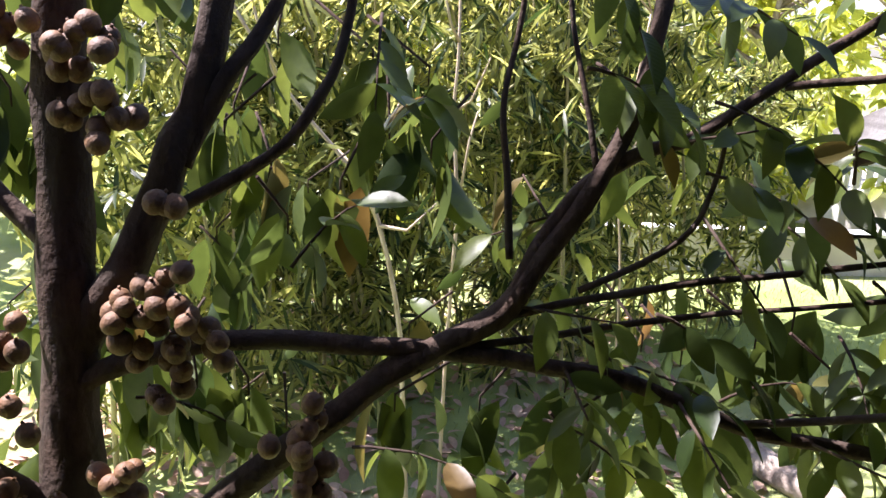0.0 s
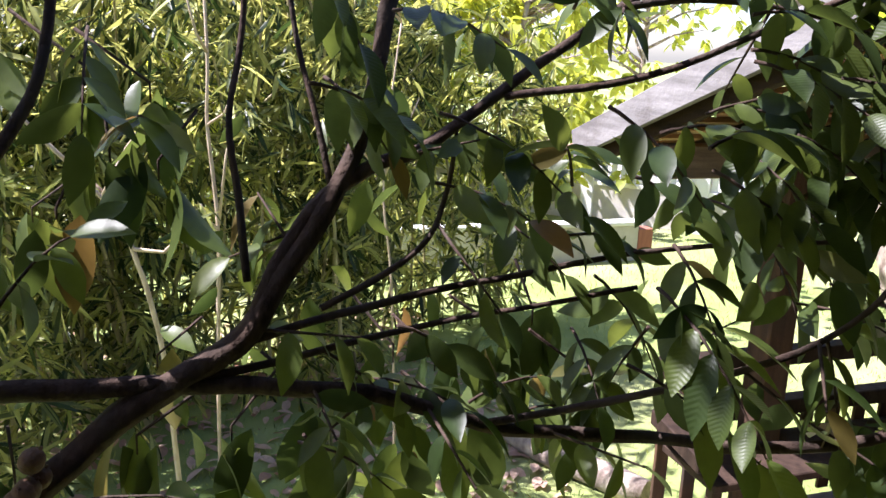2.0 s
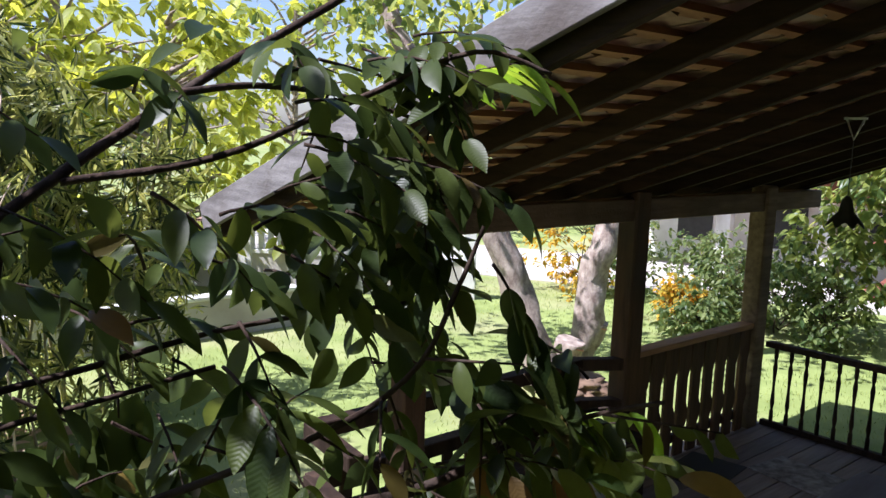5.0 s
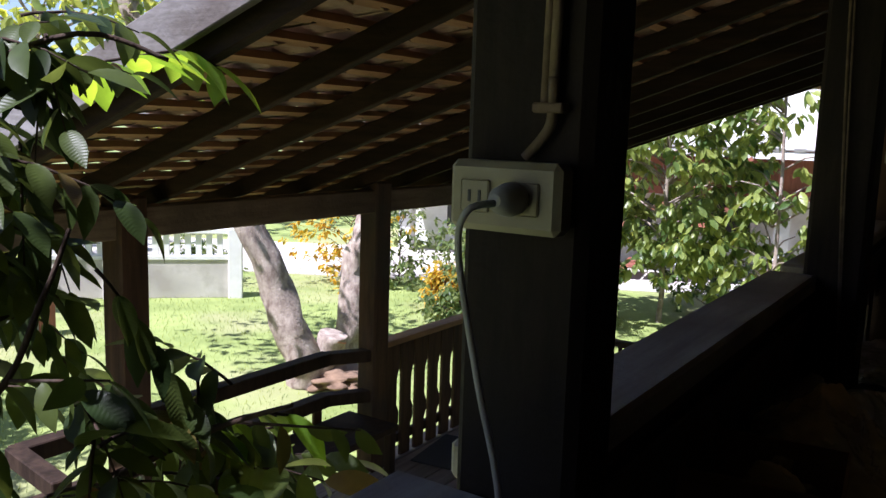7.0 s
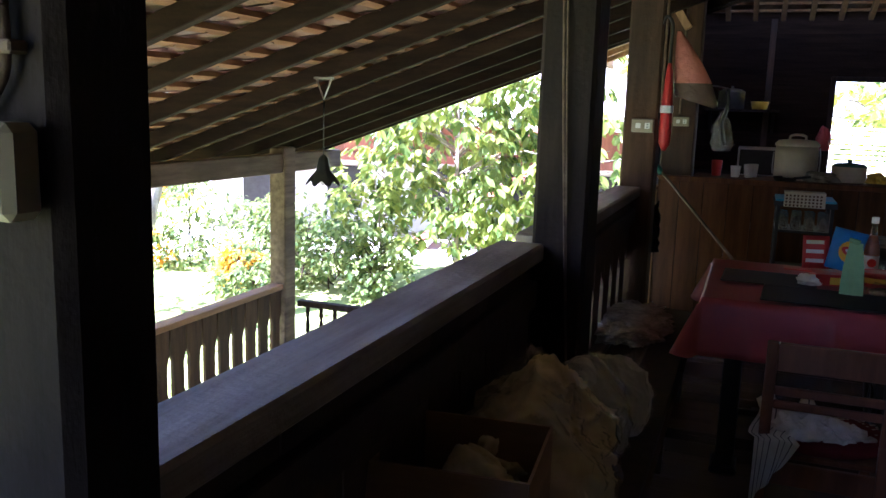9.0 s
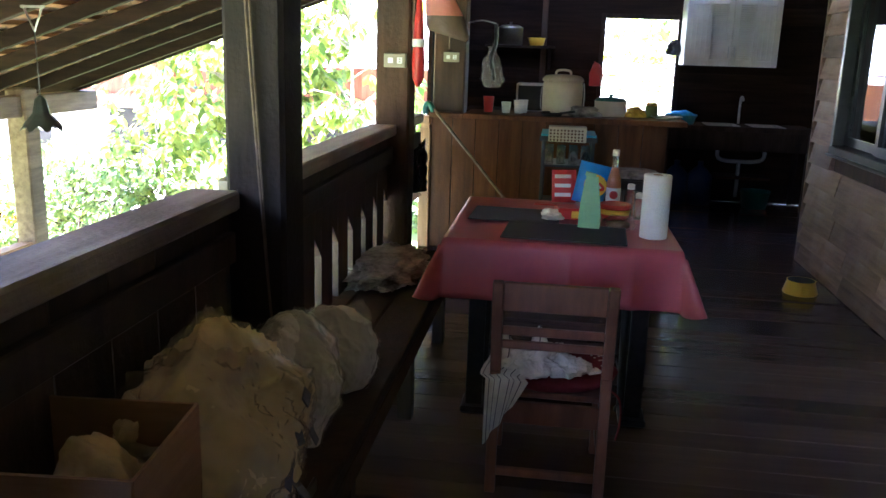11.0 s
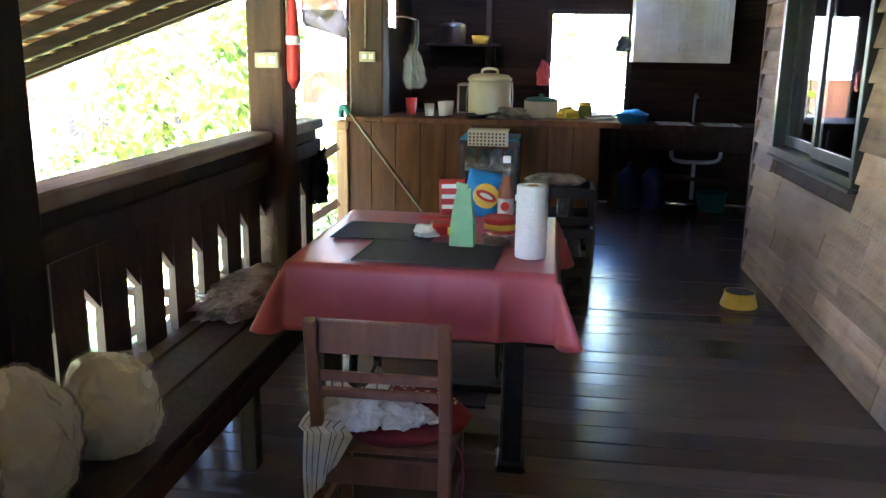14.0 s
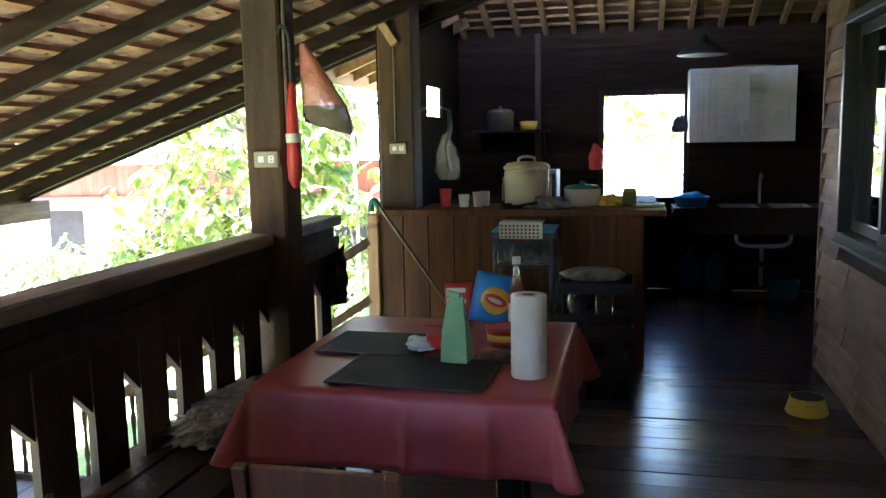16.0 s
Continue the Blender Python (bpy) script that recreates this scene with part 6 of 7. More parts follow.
def stuff(name, me, material, parent, label=""):
    o = part(name, me, material, parent, label)
    o["kind"] = "stuff"
    return o


# the fruit tree beside the half wall
ftree = thing("fruit_tree", "fruit tree with clusters of round tan fruit on its dark limbs", "tree", (-1.3, -1.86, GROUND))
off = Vector((1.3, 1.86, -GROUND))


def tree_limb(name, pts, r0, r1, n=8):
    bm = B()
    limb(bm, [Vector(p) + off for p in pts], r0, r1, n)
    return part(name, bm, M_BARK, ftree)


tree_limb("trunk", [(-1.3, -1.86, GROUND - 0.1), (-1.26, -1.85, 0.2), (-1.34, -1.87, 0.8), (-1.42, -1.88, 1.3), (-1.55, -1.9, 2.6), (-1.6, -1.85, 4.2)], 0.062, 0.04, 12)
BOUGHS = [
    ([(-1.34, -1.87, 0.80), (-1.36, -1.76, 0.98), (-1.41, -1.68, 1.2), (-1.46, -1.61, 1.4), (-1.55, -1.5, 2.2), (-1.5, -1.3, 3.2)], 0.055, 0.03),
    ([(-1.41, -1.66, 1.18), (-1.44, -1.58, 1.33), (-1.48, -1.49, 1.48), (-1.6, -1.3, 2.0)], 0.028, 0.014),
    ([(-1.38, -1.70, 1.08), (-1.40, -1.49, 1.2), (-1.43, -1.41, 1.3), (-1.47, -1.35, 1.47), (-1.5, -1.3, 1.9)], 0.018, 0.010),
    ([(-1.31, -1.87, 0.74), (-1.32, -1.72, 0.82), (-1.32, -1.51, 0.86), (-1.30, -1.24, 0.86), (-1.29, -1.03, 0.85), (-1.27, -0.81, 0.82), (-1.24, -0.59, 0.75), (-1.21, -0.31, 0.70), (-1.05, 0.0, 0.72), (-0.95, 0.25, 0.80)], 0.030, 0.014),
    ([(-1.26, -1.85, 0.25), (-1.24, -1.55, 0.57), (-1.28, -1.29, 0.78), (-1.30, -1.16, 0.86), (-1.31, -1.03, 0.95), (-1.34, -0.94, 1.08), (-1.37, -0.85, 1.20), (-1.42, -0.78, 1.38), (-1.5, -0.7, 1.8), (-1.55, -0.6, 2.5)], 0.042, 0.016),
    ([(-1.31, -1.03, 0.95), (-1.36, -0.93, 1.13), (-1.38, -0.80, 1.23), (-1.38, -0.70, 1.27), (-1.40, -0.54, 1.37), (-1.43, -0.33, 1.51), (-1.35, -0.02, 1.72), (-1.2, 0.2, 1.9)], 0.022, 0.010),
    ([(-1.40, -0.52, 1.37), (-1.32, -0.25, 1.42), (-1.2, 0.02, 1.55), (-1.05, 0.22, 1.66), (-0.95, 0.35, 1.62)], 0.011, 0.006),
    ([(-1.37, -0.29, 1.55), (-1.35, -0.16, 1.57), (-1.33, 0.0, 1.57), (-1.28, 0.10, 1.55), (-1.2, 0.25, 1.5)], 0.010, 0.005),
    ([(-1.29, -1.17, 0.86), (-1.30, -0.92, 0.90), (-1.30, -0.68, 0.94), (-1.2, -0.3, 1.02)], 0.012, 0.006),
    ([(-1.31, -1.03, 0.93), (-1.31, -0.76, 0.99), (-1.31, -0.55, 1.02), (-1.25, -0.20, 1.08), (-1.1, 0.1, 1.12)], 0.012, 0.006),
    ([(-1.34, -1.03, 1.03), (-1.37, -1.04, 1.16), (-1.41, -1.05, 1.32), (-1.46, -1.02, 1.49), (-1.5, -1.0, 1.9)], 0.010, 0.006),
    ([(-1.37, -0.87, 1.20), (-1.41, -0.90, 1.35), (-1.46, -0.93, 1.51), (-1.5, -0.95, 1.8)], 0.009, 0.005),
    ([(-1.31, -0.90, 0.98), (-1.33, -0.71, 1.08), (-1.36, -0.65, 1.18), (-1.39, -0.62, 1.31)], 0.010, 0.005),
    ([(-1.24, -0.59, 0.75), (-1.05, -0.25, 0.88), (-0.92, -0.05, 1.02), (-0.86, 0.02, 1.2), (-0.84, 0.06, 1.32)], 0.011, 0.005),
    ([(-0.95, 0.22, 0.80), (-0.80, 0.32, 0.90), (-0.62, 0.36, 0.98)], 0.010, 0.005),
    ([(-1.27, -1.86, 0.5), (-1.15, -2.2, 0.9), (-1.2, -2.5, 1.4), (-1.3, -2.6, 2.2)], 0.03, 0.015),
    ([(-1.36, -1.87, 1.0), (-1.45, -2.1, 1.2), (-1.5, -2.3, 1.6)], 0.03, 0.015),
    ([(-1.25, -1.86, 0.45), (-1.1, -1.5, 0.42), (-1.12, -1.1, 0.52), (-1.18, -0.7, 0.5), (-1.15, -0.3, 0.45)], 0.016, 0.007),
]
for pts, r0, r1 in BOUGHS:
    tree_limb("branch", pts, r0 * 0.78, r1 * 0.8)
# fruit clusters on trunk and limbs
bm = B()
bmesh.ops.create_uvsphere(bm, u_segments=14, v_segments=9, radius=0.0215)
for v in bm.verts:
    v.co.z *= 1.08
for f in bm.faces:
    f.smooth = True
tube(bm, [(0, 0, 0.020), (0, 0, 0.028)], [0.004, 0.003], 5)
fruit_me = mesh_of(bm, "fruit")
fruit_me.materials.append(M_FRUIT)
rnd = random.Random(17)
for (x, y, z), n, sp in (((-1.36, -1.80, 1.40), 14, 0.055), ((-1.34, -1.80, 1.27), 7, 0.045), ((-1.31, -1.66, 1.13), 3, 0.02), ((-1.27, -1.69, 0.94), 16, 0.05), ((-1.26, -1.62, 0.92), 14, 0.055), ((-1.25, -1.64, 0.83), 8, 0.05), ((-1.22, -1.40, 0.74), 6, 0.04), ((-1.19, -1.39, 0.67), 9, 0.045), ((-1.26, -1.96, 0.86), 8, 0.04), ((-1.22, -1.96, 0.74), 12, 0.05), ((-1.19, -1.72, 0.63), 10, 0.045), ((-1.35, -1.72, 1.27), 1, 0.0), ((-1.2, -1.9, 0.55), 12, 0.06), ((-1.40, -1.95, 1.45), 6, 0.05), ((-1.45, -1.70, 1.60), 10, 0.05)):
    for k in range(n):
        p = Vector((x + rnd.uniform(0, sp), y + rnd.gauss(0, sp * 0.75), z + rnd.gauss(0, sp * 0.75))) + off
        part("fruit", fruit_me, M_FRUIT, ftree, m=pose(*p, rnd.uniform(-40, 40), rnd.uniform(-40, 40), rnd.uniform(0, 360)) @ Matrix.Diagonal((*[rnd.uniform(0.85, 1.12)] * 3, 1)))
# broad leaves: single parts near the walk, the rest in one crown
near_me = []
for dr, wd in ((0.22, 0.43), (0.42, 0.48), (0.70, 0.44)):
    v, f = leaf_template(0.20, dr, 9, wd)
    near_me.append(raw("leaf", [tuple(p) for p in v], f, L_VEINED, True))
rnd = random.Random(23)
TWIGS = []       # (start, end): sprays of alternating leaves
for pts, r0, r1 in BOUGHS[3:15]:
    path = smooth_path(pts, 4)
    for p in path[len(path) // 3::2]:
        if rnd.random() < 0.22:
            d = Vector((rnd.uniform(-0.5, 0.9), rnd.uniform(-0.6, 0.9), rnd.uniform(-0.55, 0.35))).normalized()
            TWIGS.append((p, p + d * rnd.uniform(0.14, 0.28)))
MID_SPRAYS = [(-1.28, -0.85, 1.5), (-1.26, -0.83, 1.38), (-1.26, -0.68, 1.53), (-1.24, -0.55, 1.3), (-1.26, -0.44, 1.3), (-1.24, -0.59, 1.21), (-1.36, -0.48, 1.12), (-1.3, -0.33, 1.12), (-0.98, -0.42, 1.33), (-1.08, -0.25, 1.36), (-0.99, -0.25, 1.36), (-1.26, 0.03, 1.41), (-1.14, -0.01, 1.47), (-1.22, 0.17, 1.63), (-1.11, 0.15, 1.66), (-1.1, -0.05, 1.56), (-1.3, 0.06, 1.24), (-1.23, -0.07, 1.18), (-1.21, -0.23, 1.21), (-0.99, -0.32, 1.1), (-1.04, -0.25, 0.99), (-1.25, 0.09, 1.02), (-1.03, -0.1, 1.19), (-1.25, 0.21, 1.11)]
LOW_SPRAYS = [(-1.09, 0.14, 0.99), (-1.26, 0.43, 0.86), (-1.36, -0.2, 0.92), (-1.25, -0.37, 0.87), (-1.33, -0.49, 0.81), (-1.33, -0.41, 0.74), (-1.23, -0.63, 0.91), (-1.25, -0.32, 0.82), (-1.2, 0.5, 0.7), (-0.97, -0.01, 0.89), (-1.12, 0.22, 0.73), (-1.07, 0.53, 0.82), (-1.23, 0.89, 0.55), (-0.98, 0.31, 0.71), (-1.06, 0.77, 0.67), (-0.97, 0.17, 0.69), (-1, -0.2, 0.82), (-1.32, -0.78, 0.82), (-1.31, -0.73, 0.84), (-1.24, -0.06, 1.63), (-1.25, -0.12, 1.68), (-1.35, -0.38, 1.6), (-1.2, 0.08, 1.35), (-1.09, 0.07, 1.26), (-1.3, 0.07, 1.3)]
NEAR_SPRAYS = [(-0.85, 0.23, 1.1), (-0.91, 0.36, 1.04), (-0.91, 0.2, 0.99), (-0.83, 0.22, 0.96), (-0.88, 0.14, 0.92), (-0.91, 0.38, 0.88), (-0.88, 0.46, 0.84), (-0.85, 0.2, 0.85), (-0.95, 0.43, 0.73), (-0.8, 0.45, 0.81), (-0.96, 0.74, 0.6), (-0.84, 0.08, 0.85), (-0.87, -0.36, 1.03)]
CLUMP_SPRAYS = [(-1.18, 0.17, 1.69), (-1.11, 0.2, 1.59), (-1.15, 0.12, 1.47), (-1.09, 0.12, 1.36), (-1.09, 0.18, 1.27), (-1.22, 0.35, 1.74), (-1.24, 0.15, 1.59), (-1.04, -0.02, 1.42), (-1.18, 0, 1.33), (-1.18, 0.21, 1.53), (-1, 0.15, 1.42), (-1.13, 0.15, 1.2), (-1.04, 0.02, 1.29), (-1.13, 0.24, 1.65), (-1.09, -0.11, 1.28), (-1.2, 0.18, 1.09)]
LEFT_SPRAYS = [(-1.42, -1.29, 1.42), (-1.40, -1.20, 1.34), (-1.37, -0.82, 1.36), (-1.34, -1.36, 1.12), (-1.31, -1.62, 0.74), (-1.28, -0.85, 0.70), (-1.36, -1.15, 0.62)]
count = 0
crown_p, crown_d, crown_s = [], [], []


def add_leaf(p, d, s):
    global count
    if count < 290 and p.y > -1.0:
        q = d.to_track_quat("X", "Z").to_matrix().to_4x4()
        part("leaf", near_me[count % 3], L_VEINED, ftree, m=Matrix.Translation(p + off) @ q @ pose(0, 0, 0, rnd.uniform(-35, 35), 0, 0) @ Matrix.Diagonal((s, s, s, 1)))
        count += 1
    else:
        crown_p.append(p + off)
        crown_d.append(d)
        crown_s.append(s)


twig_bm = B()


def spray(c, n, big):
    """A twig with a feather of paired leaflets that arch over and hang."""
    d = Vector((rnd.uniform(-0.3, 0.9), rnd.uniform(-0.3, 1.0), rnd.uniform(-0.45, 0.35))).normalized()
    ln = 0.030 * n * (0.7 + 0.4 * big)
    a = c - d * ln * 0.5
    at = lambda t: a + d * ln * t + Vector((0, 0, -0.35 * ln * t * t))
    tube(twig_bm, [at(t) + off for t in (-0.12, 0, 0.33, 0.66, 1.0)], [0.0042, 0.0036, 0.003, 0.0022, 0.0015], 5)
    side = d.cross(Vector((0, 0, 1))).normalized()
    for k in range(n):
        t = (k // 2 + 0.6) / (n / 2)
        s1 = side * (1 if k % 2 else -1) if k < n - 1 else d
        ld = (s1 * rnd.uniform(0.7, 1.0) + d * rnd.uniform(0.25, 0.7) + Vector((0, 0, rnd.uniform(-0.85, 0.05)))).normalized()
        add_leaf(at(min(t, 1.0)), ld, rnd.uniform(0.075, 0.105) * (1 + 0.45 * big))


for k, c in enumerate(NEAR_SPRAYS + CLUMP_SPRAYS + MID_SPRAYS + LOW_SPRAYS + LEFT_SPRAYS):
    spray(Vector(c), rnd.choice((7, 9, 11)), 0.25 if c[2] > 1.2 else rnd.choice((0.0, 0.3, 0.9)))
for p0, p1 in TWIGS:
    d = (p1 - p0).normalized()
    tube(twig_bm, [p0 + off, p1 + off], [0.004, 0.002], 5)
    for k in range(5):
        t = (k + 0.8) / 5
        side = d.cross(Vector((0, 0, 1))).normalized() * (1 if k % 2 else -1)
        ld = (side * rnd.uniform(0.5, 1.1) + d * rnd.uniform(0.1, 0.9) + Vector((0, 0, rnd.uniform(-1.0, 0.1)))).normalized()
        add_leaf(p0.lerp(p1, t), ld, rnd.uniform(0.07, 0.12))
# large leaves hanging straight down in small groups
hang = [(-1.64, -1.31, 1.36), (-1.63, -1.19, 1.33), (-1.60, -1.27, 1.21), (-1.58, -1.18, 1.18), (-1.57, -1.37, 1.09), (-1.61, -1.62, 1.2), (-1.56, -1.48, 1.01), (-1.6, -0.73, 1.36), (-1.47, -1.66, 0.68), (-1.46, -1.55, 0.68), (-1.44, -1.24, 0.66), (-1.44, -1.06, 0.66), (-1.44, -0.88, 0.70), (-1.46, -0.72, 0.80), (-1.41, -0.87, 0.58), (-1.41, -0.57, 0.64), (-1.45, -0.48, 0.82), (-1.46, -0.40, 0.86), (-1.42, -0.31, 0.74)]
for k in range(11):
    hang.append((rnd.uniform(-1.95, -1.35), rnd.uniform(-2.0, 0.0), rnd.uniform(0.36, 0.74)))
for k in range(26):
    hang.append((rnd.uniform(-2.3, -1.75), rnd.uniform(-2.6, -1.5), rnd.uniform(0.2, 1.6)))
for k in range(16):
    hang.append((rnd.uniform(-2.0, -1.5), rnd.uniform(-2.35, -1.62), rnd.uniform(0.5, 1.6)))
for c in hang:
    c = Vector(c)
    tube(twig_bm, [p + off for p in (c + Vector((rnd.uniform(-0.1, 0.1), rnd.uniform(-0.15, 0.15), 0.14)), c + Vector((0, 0, 0.04)), c)], [0.004, 0.003, 0.002], 5)
    for k in range(rnd.randint(3, 5)):
        add_leaf(c + Vector((rnd.uniform(-0.03, 0.03), rnd.uniform(-0.05, 0.05), rnd.uniform(-0.02, 0.05))), Vector((rnd.uniform(-0.45, 0.45), rnd.uniform(-0.6, 0.6), -1)).normalized(), rnd.uniform(0.12, 0.20))
# young spray in front of the roof edge, its sunlight put into the leaf colour
young = []
for dr in (0.15, 0.35):
    v, f = leaf_template(0.2, dr, 8, 0.46)
    young.append(raw("leaf", [tuple(p) for p in v], f, L_YOUNG, True))
def young_spray(path, pairs, lo, hi, face):
    """Tender leaves in pairs along an arching stem, hanging from it."""
    sm = smooth_path([Vector(p) for p in path], 4)
    bm = B()
    tube(bm, [p + off for p in sm], 0.0045, 6)
    part("branch", bm, M_BARK, ftree)
    for k in range(pairs * 2):
        t = 0.30 + 0.70 * (k // 2 + 0.5) / pairs
        i = min(int(t * (len(sm) - 1)), len(sm) - 2)
        d = (sm[i + 1] - sm[i]).normalized()
        side = d.cross(Vector((0, 0, 1))).normalized() * (1 if k % 2 else -1)
        ld = (side * rnd.uniform(0.5, 0.9) + d * rnd.uniform(0.3, 0.8) + Vector(face) + Vector((0, 0, rnd.uniform(-0.8, -0.1)))).normalized()
        q = ld.to_track_quat("X", "Z").to_matrix().to_4x4()
        sc = rnd.uniform(lo, hi)
        part("leaf", young[k % 2], L_YOUNG, ftree, "tender leaf, sunlit green put into its colour", Matrix.Translation(sm[i] + off) @ q @ pose(0, 0, 0, rnd.uniform(-25, 25)) @ Matrix.Diagonal((sc, sc, sc, 1)))


young_spray(((-1.35, 0.02, 1.64), (-1.50, 0.42, 1.62), (-1.55, 0.70, 1.67), (-1.57, 0.88, 1.70), (-1.57, 1.02, 1.66)), 8, 0.14, 0.20, (0.25, 0.1, 0.0))
young_spray(((-1.0, 0.20, 0.78), (-0.93, 0.38, 0.84), (-0.88, 0.52, 0.86), (-0.86, 0.64, 0.82)), 4, 0.10, 0.15, (0.2, 0.1, 0.0))
# crown above and behind
rng = np.random.default_rng(4)
for k in range(450):
    p = Vector((rng.normal(-1.7, 0.45), rng.normal(-1.3, 0.75), rng.uniform(1.75, 4.3)))
    if p.x > -0.8 or p.y > -0.95:
        continue
    crown_p.append(p + off)
    crown_d.append(Vector((rng.normal(), rng.normal(), rng.normal(-0.6, 0.4))))
    crown_s.append(rng.uniform(0.09, 0.16))
for k in range(90):
    p = Vector((rng.normal(-2.0, 0.25), rng.normal(-1.2, 0.7), rng.uniform(0.0, 1.75)))
    crown_p.append(p + off)
    crown_d.append(Vector((rng.normal(), rng.normal(), rng.normal(-0.8, 0.4))))
    crown_s.append(rng.uniform(0.08, 0.14))
for k in range(170):
    p = Vector((rng.uniform(-2.0, -1.35), rng.uniform(-2.9, -1.92), rng.uniform(0.2, 2.0)))
    crown_p.append(p + off)
    crown_d.append(Vector((rng.normal(), rng.normal(), rng.normal(-0.8, 0.4))))
    crown_s.append(rng.uniform(0.09, 0.15))
stuff("twig", mesh_of(twig_bm, "twig"), M_BARK, ftree)
stuff("crown", scatter_leaves("crown", np.array(crown_p), np.array(crown_d), np.array(crown_s), BROAD, L_NEAR, 1, 0.5), L_NEAR, ftree, "glossy broad leaves, dark with shade put into their green")


# bamboo thicket
def bamboo(x, y, h, n, leaves, seed, lean=0.3):
    rng = np.random.default_rng(seed)
    cl = thing("bamboo_clump", "dense bamboo clump with narrow sunlit leaves", "bamboo", (x, y, GROUND), group="bamboo thicket")
    pos, dr, sz = [], [], []
    for k in range(n):
        bm = B()
        b = Vector((rng.normal(0, 0.35), rng.normal(0, 0.45), -0.1))
        tip = b + Vector((rng.normal(0.2, lean), rng.normal(0, lean), h * rng.uniform(0.7, 1.1)))
        bend = Vector((rng.normal(0, 0.35), rng.normal(0, 0.35), -0.3))
        path = [b, b.lerp(tip, 0.4), b.lerp(tip, 0.75) + bend * 0.3, tip + bend]
        sm = smooth_path(path, 6)
        r = rng.uniform(0.011, 0.022)
        tube(bm, sm, [r * (1 - 0.6 * i / (len(sm) - 1)) for i in range(len(sm))], 7)
        part("culm", bm, M_CULM, cl)
        for j in range(leaves // n):
            t = rng.uniform(0.12, 1.0)
            q = sm[min(int(t * (len(sm) - 1)), len(sm) - 1)]
            spread = 0.10 + 0.5 * rng.random()
            v = rng.normal(0, 1, 3)
            v /= np.linalg.norm(v)
            # leaves come in drooping fans
            c = np.array(q) + v * spread
            base = rng.normal(0, 1, 3)
            base[2] = -abs(base[2]) * 0.6
            base /= np.linalg.norm(base) + 1e-6
            across = np.cross(base, rng.normal(0, 1, 3))
            across /= np.linalg.norm(across) + 1e-6
            for w in range(6):
                pos.append(c + rng.normal(0, 0.008, 3) - base * 0.02 * w)
                dr.append(base + across * (w - 2.5) * 0.34 + rng.normal(0, 0.10, 3))
                sz.append(rng.uniform(0.13, 0.24))
    stuff("foliage", scatter_leaves("foliage", np.array(pos), np.array(dr), np.array(sz), NARROW, L_BAMBOO, seed), L_BAMBOO, cl)


for k, (x, y, h) in enumerate(((-4.9, -2.9, 3.4), (-5.6, -1.9, 3.8), (-6.1, -0.9, 3.8), (-7.2, 0.3, 3.9), (-6.6, -1.6, 4.2), (-6.9, -3.2, 4.2), (-6.9, 0.1, 4.2), (-7.6, 1.6, 3.6))):
    bamboo(x, y, h, 9, 900, 100 + k)


# pale saplings in front of the bamboo
for pts, r in (([(-4.2, -0.98, GROUND - 0.1), (-4.2, -0.97, -0.24), (-4.2, -0.95, 0.50), (-4.2, -0.99, 1.04), (-4.2, -0.98, 1.40), (-4.3, -1.0, 2.3)], 0.020), ([(-3.9, -1.16, GROUND - 0.1), (-3.9, -1.24, -0.1), (-3.9, -1.36, 0.48), (-3.9, -1.48, 0.73), (-3.9, -1.86, 1.19), (-3.9, -2.3, 1.9)], 0.024), ([(-4.6, 0.15, GROUND - 0.1), (-4.6, 0.1, 0.0), (-4.55, 0.02, 0.7), (-4.6, 0.12, 1.6)], 0.014), ([(-4.4, -2.35, GROUND - 0.1), (-4.4, -2.2, 0.2), (-4.4, -2.25, 1.1), (-4.5, -2.1, 2.0)], 0.016)):
    x, y = pts[0][:2]
    sap = thing("sapling", "slim pale sapling stem with few narrow leaves", "sapling", (x, y, GROUND), group="saplings")
    o2 = Vector((-x, -y, -GROUND))
    bm = B()
    limb(bm, [Vector(p) + o2 for p in pts], r * 0.6, r * 0.35, 8)
    part("stem", bm, M_SAPLING, sap)
    srng = random.Random(int(-y * 100))
    tips = []
    for k in range(5):
        a = Vector(pts[2 + k % (len(pts) - 2)]) + o2 + Vector((0, 0, srng.uniform(-0.2, 0.2)))
        b = a + Vector((srng.uniform(-0.1, 0.2), srng.uniform(-0.3, 0.3), srng.uniform(0.2, 0.5)))
        bm = B()
        tube(bm, [Vector(pts[2 + k % (len(pts) - 2)]) + o2, a.lerp(b, 0.5), b], [r * 0.45, r * 0.35, 0.004], 6)
        part("side_branch", bm, M_SAPLING, sap)
        tips += [b + Vector((srng.gauss(0, 0.05), srng.gauss(0, 0.05), srng.gauss(0, 0.05))) for _ in range(10)]
    stuff("foliage", scatter_leaves("foliage", np.array(tips), np.array([[srng.gauss(0, 1), srng.gauss(0, 1), -0.5] for _ in tips]), np.array([srng.uniform(0.12, 0.2) for _ in tips]), NARROW, L_BAMBOO, 7), L_BAMBOO, sap)


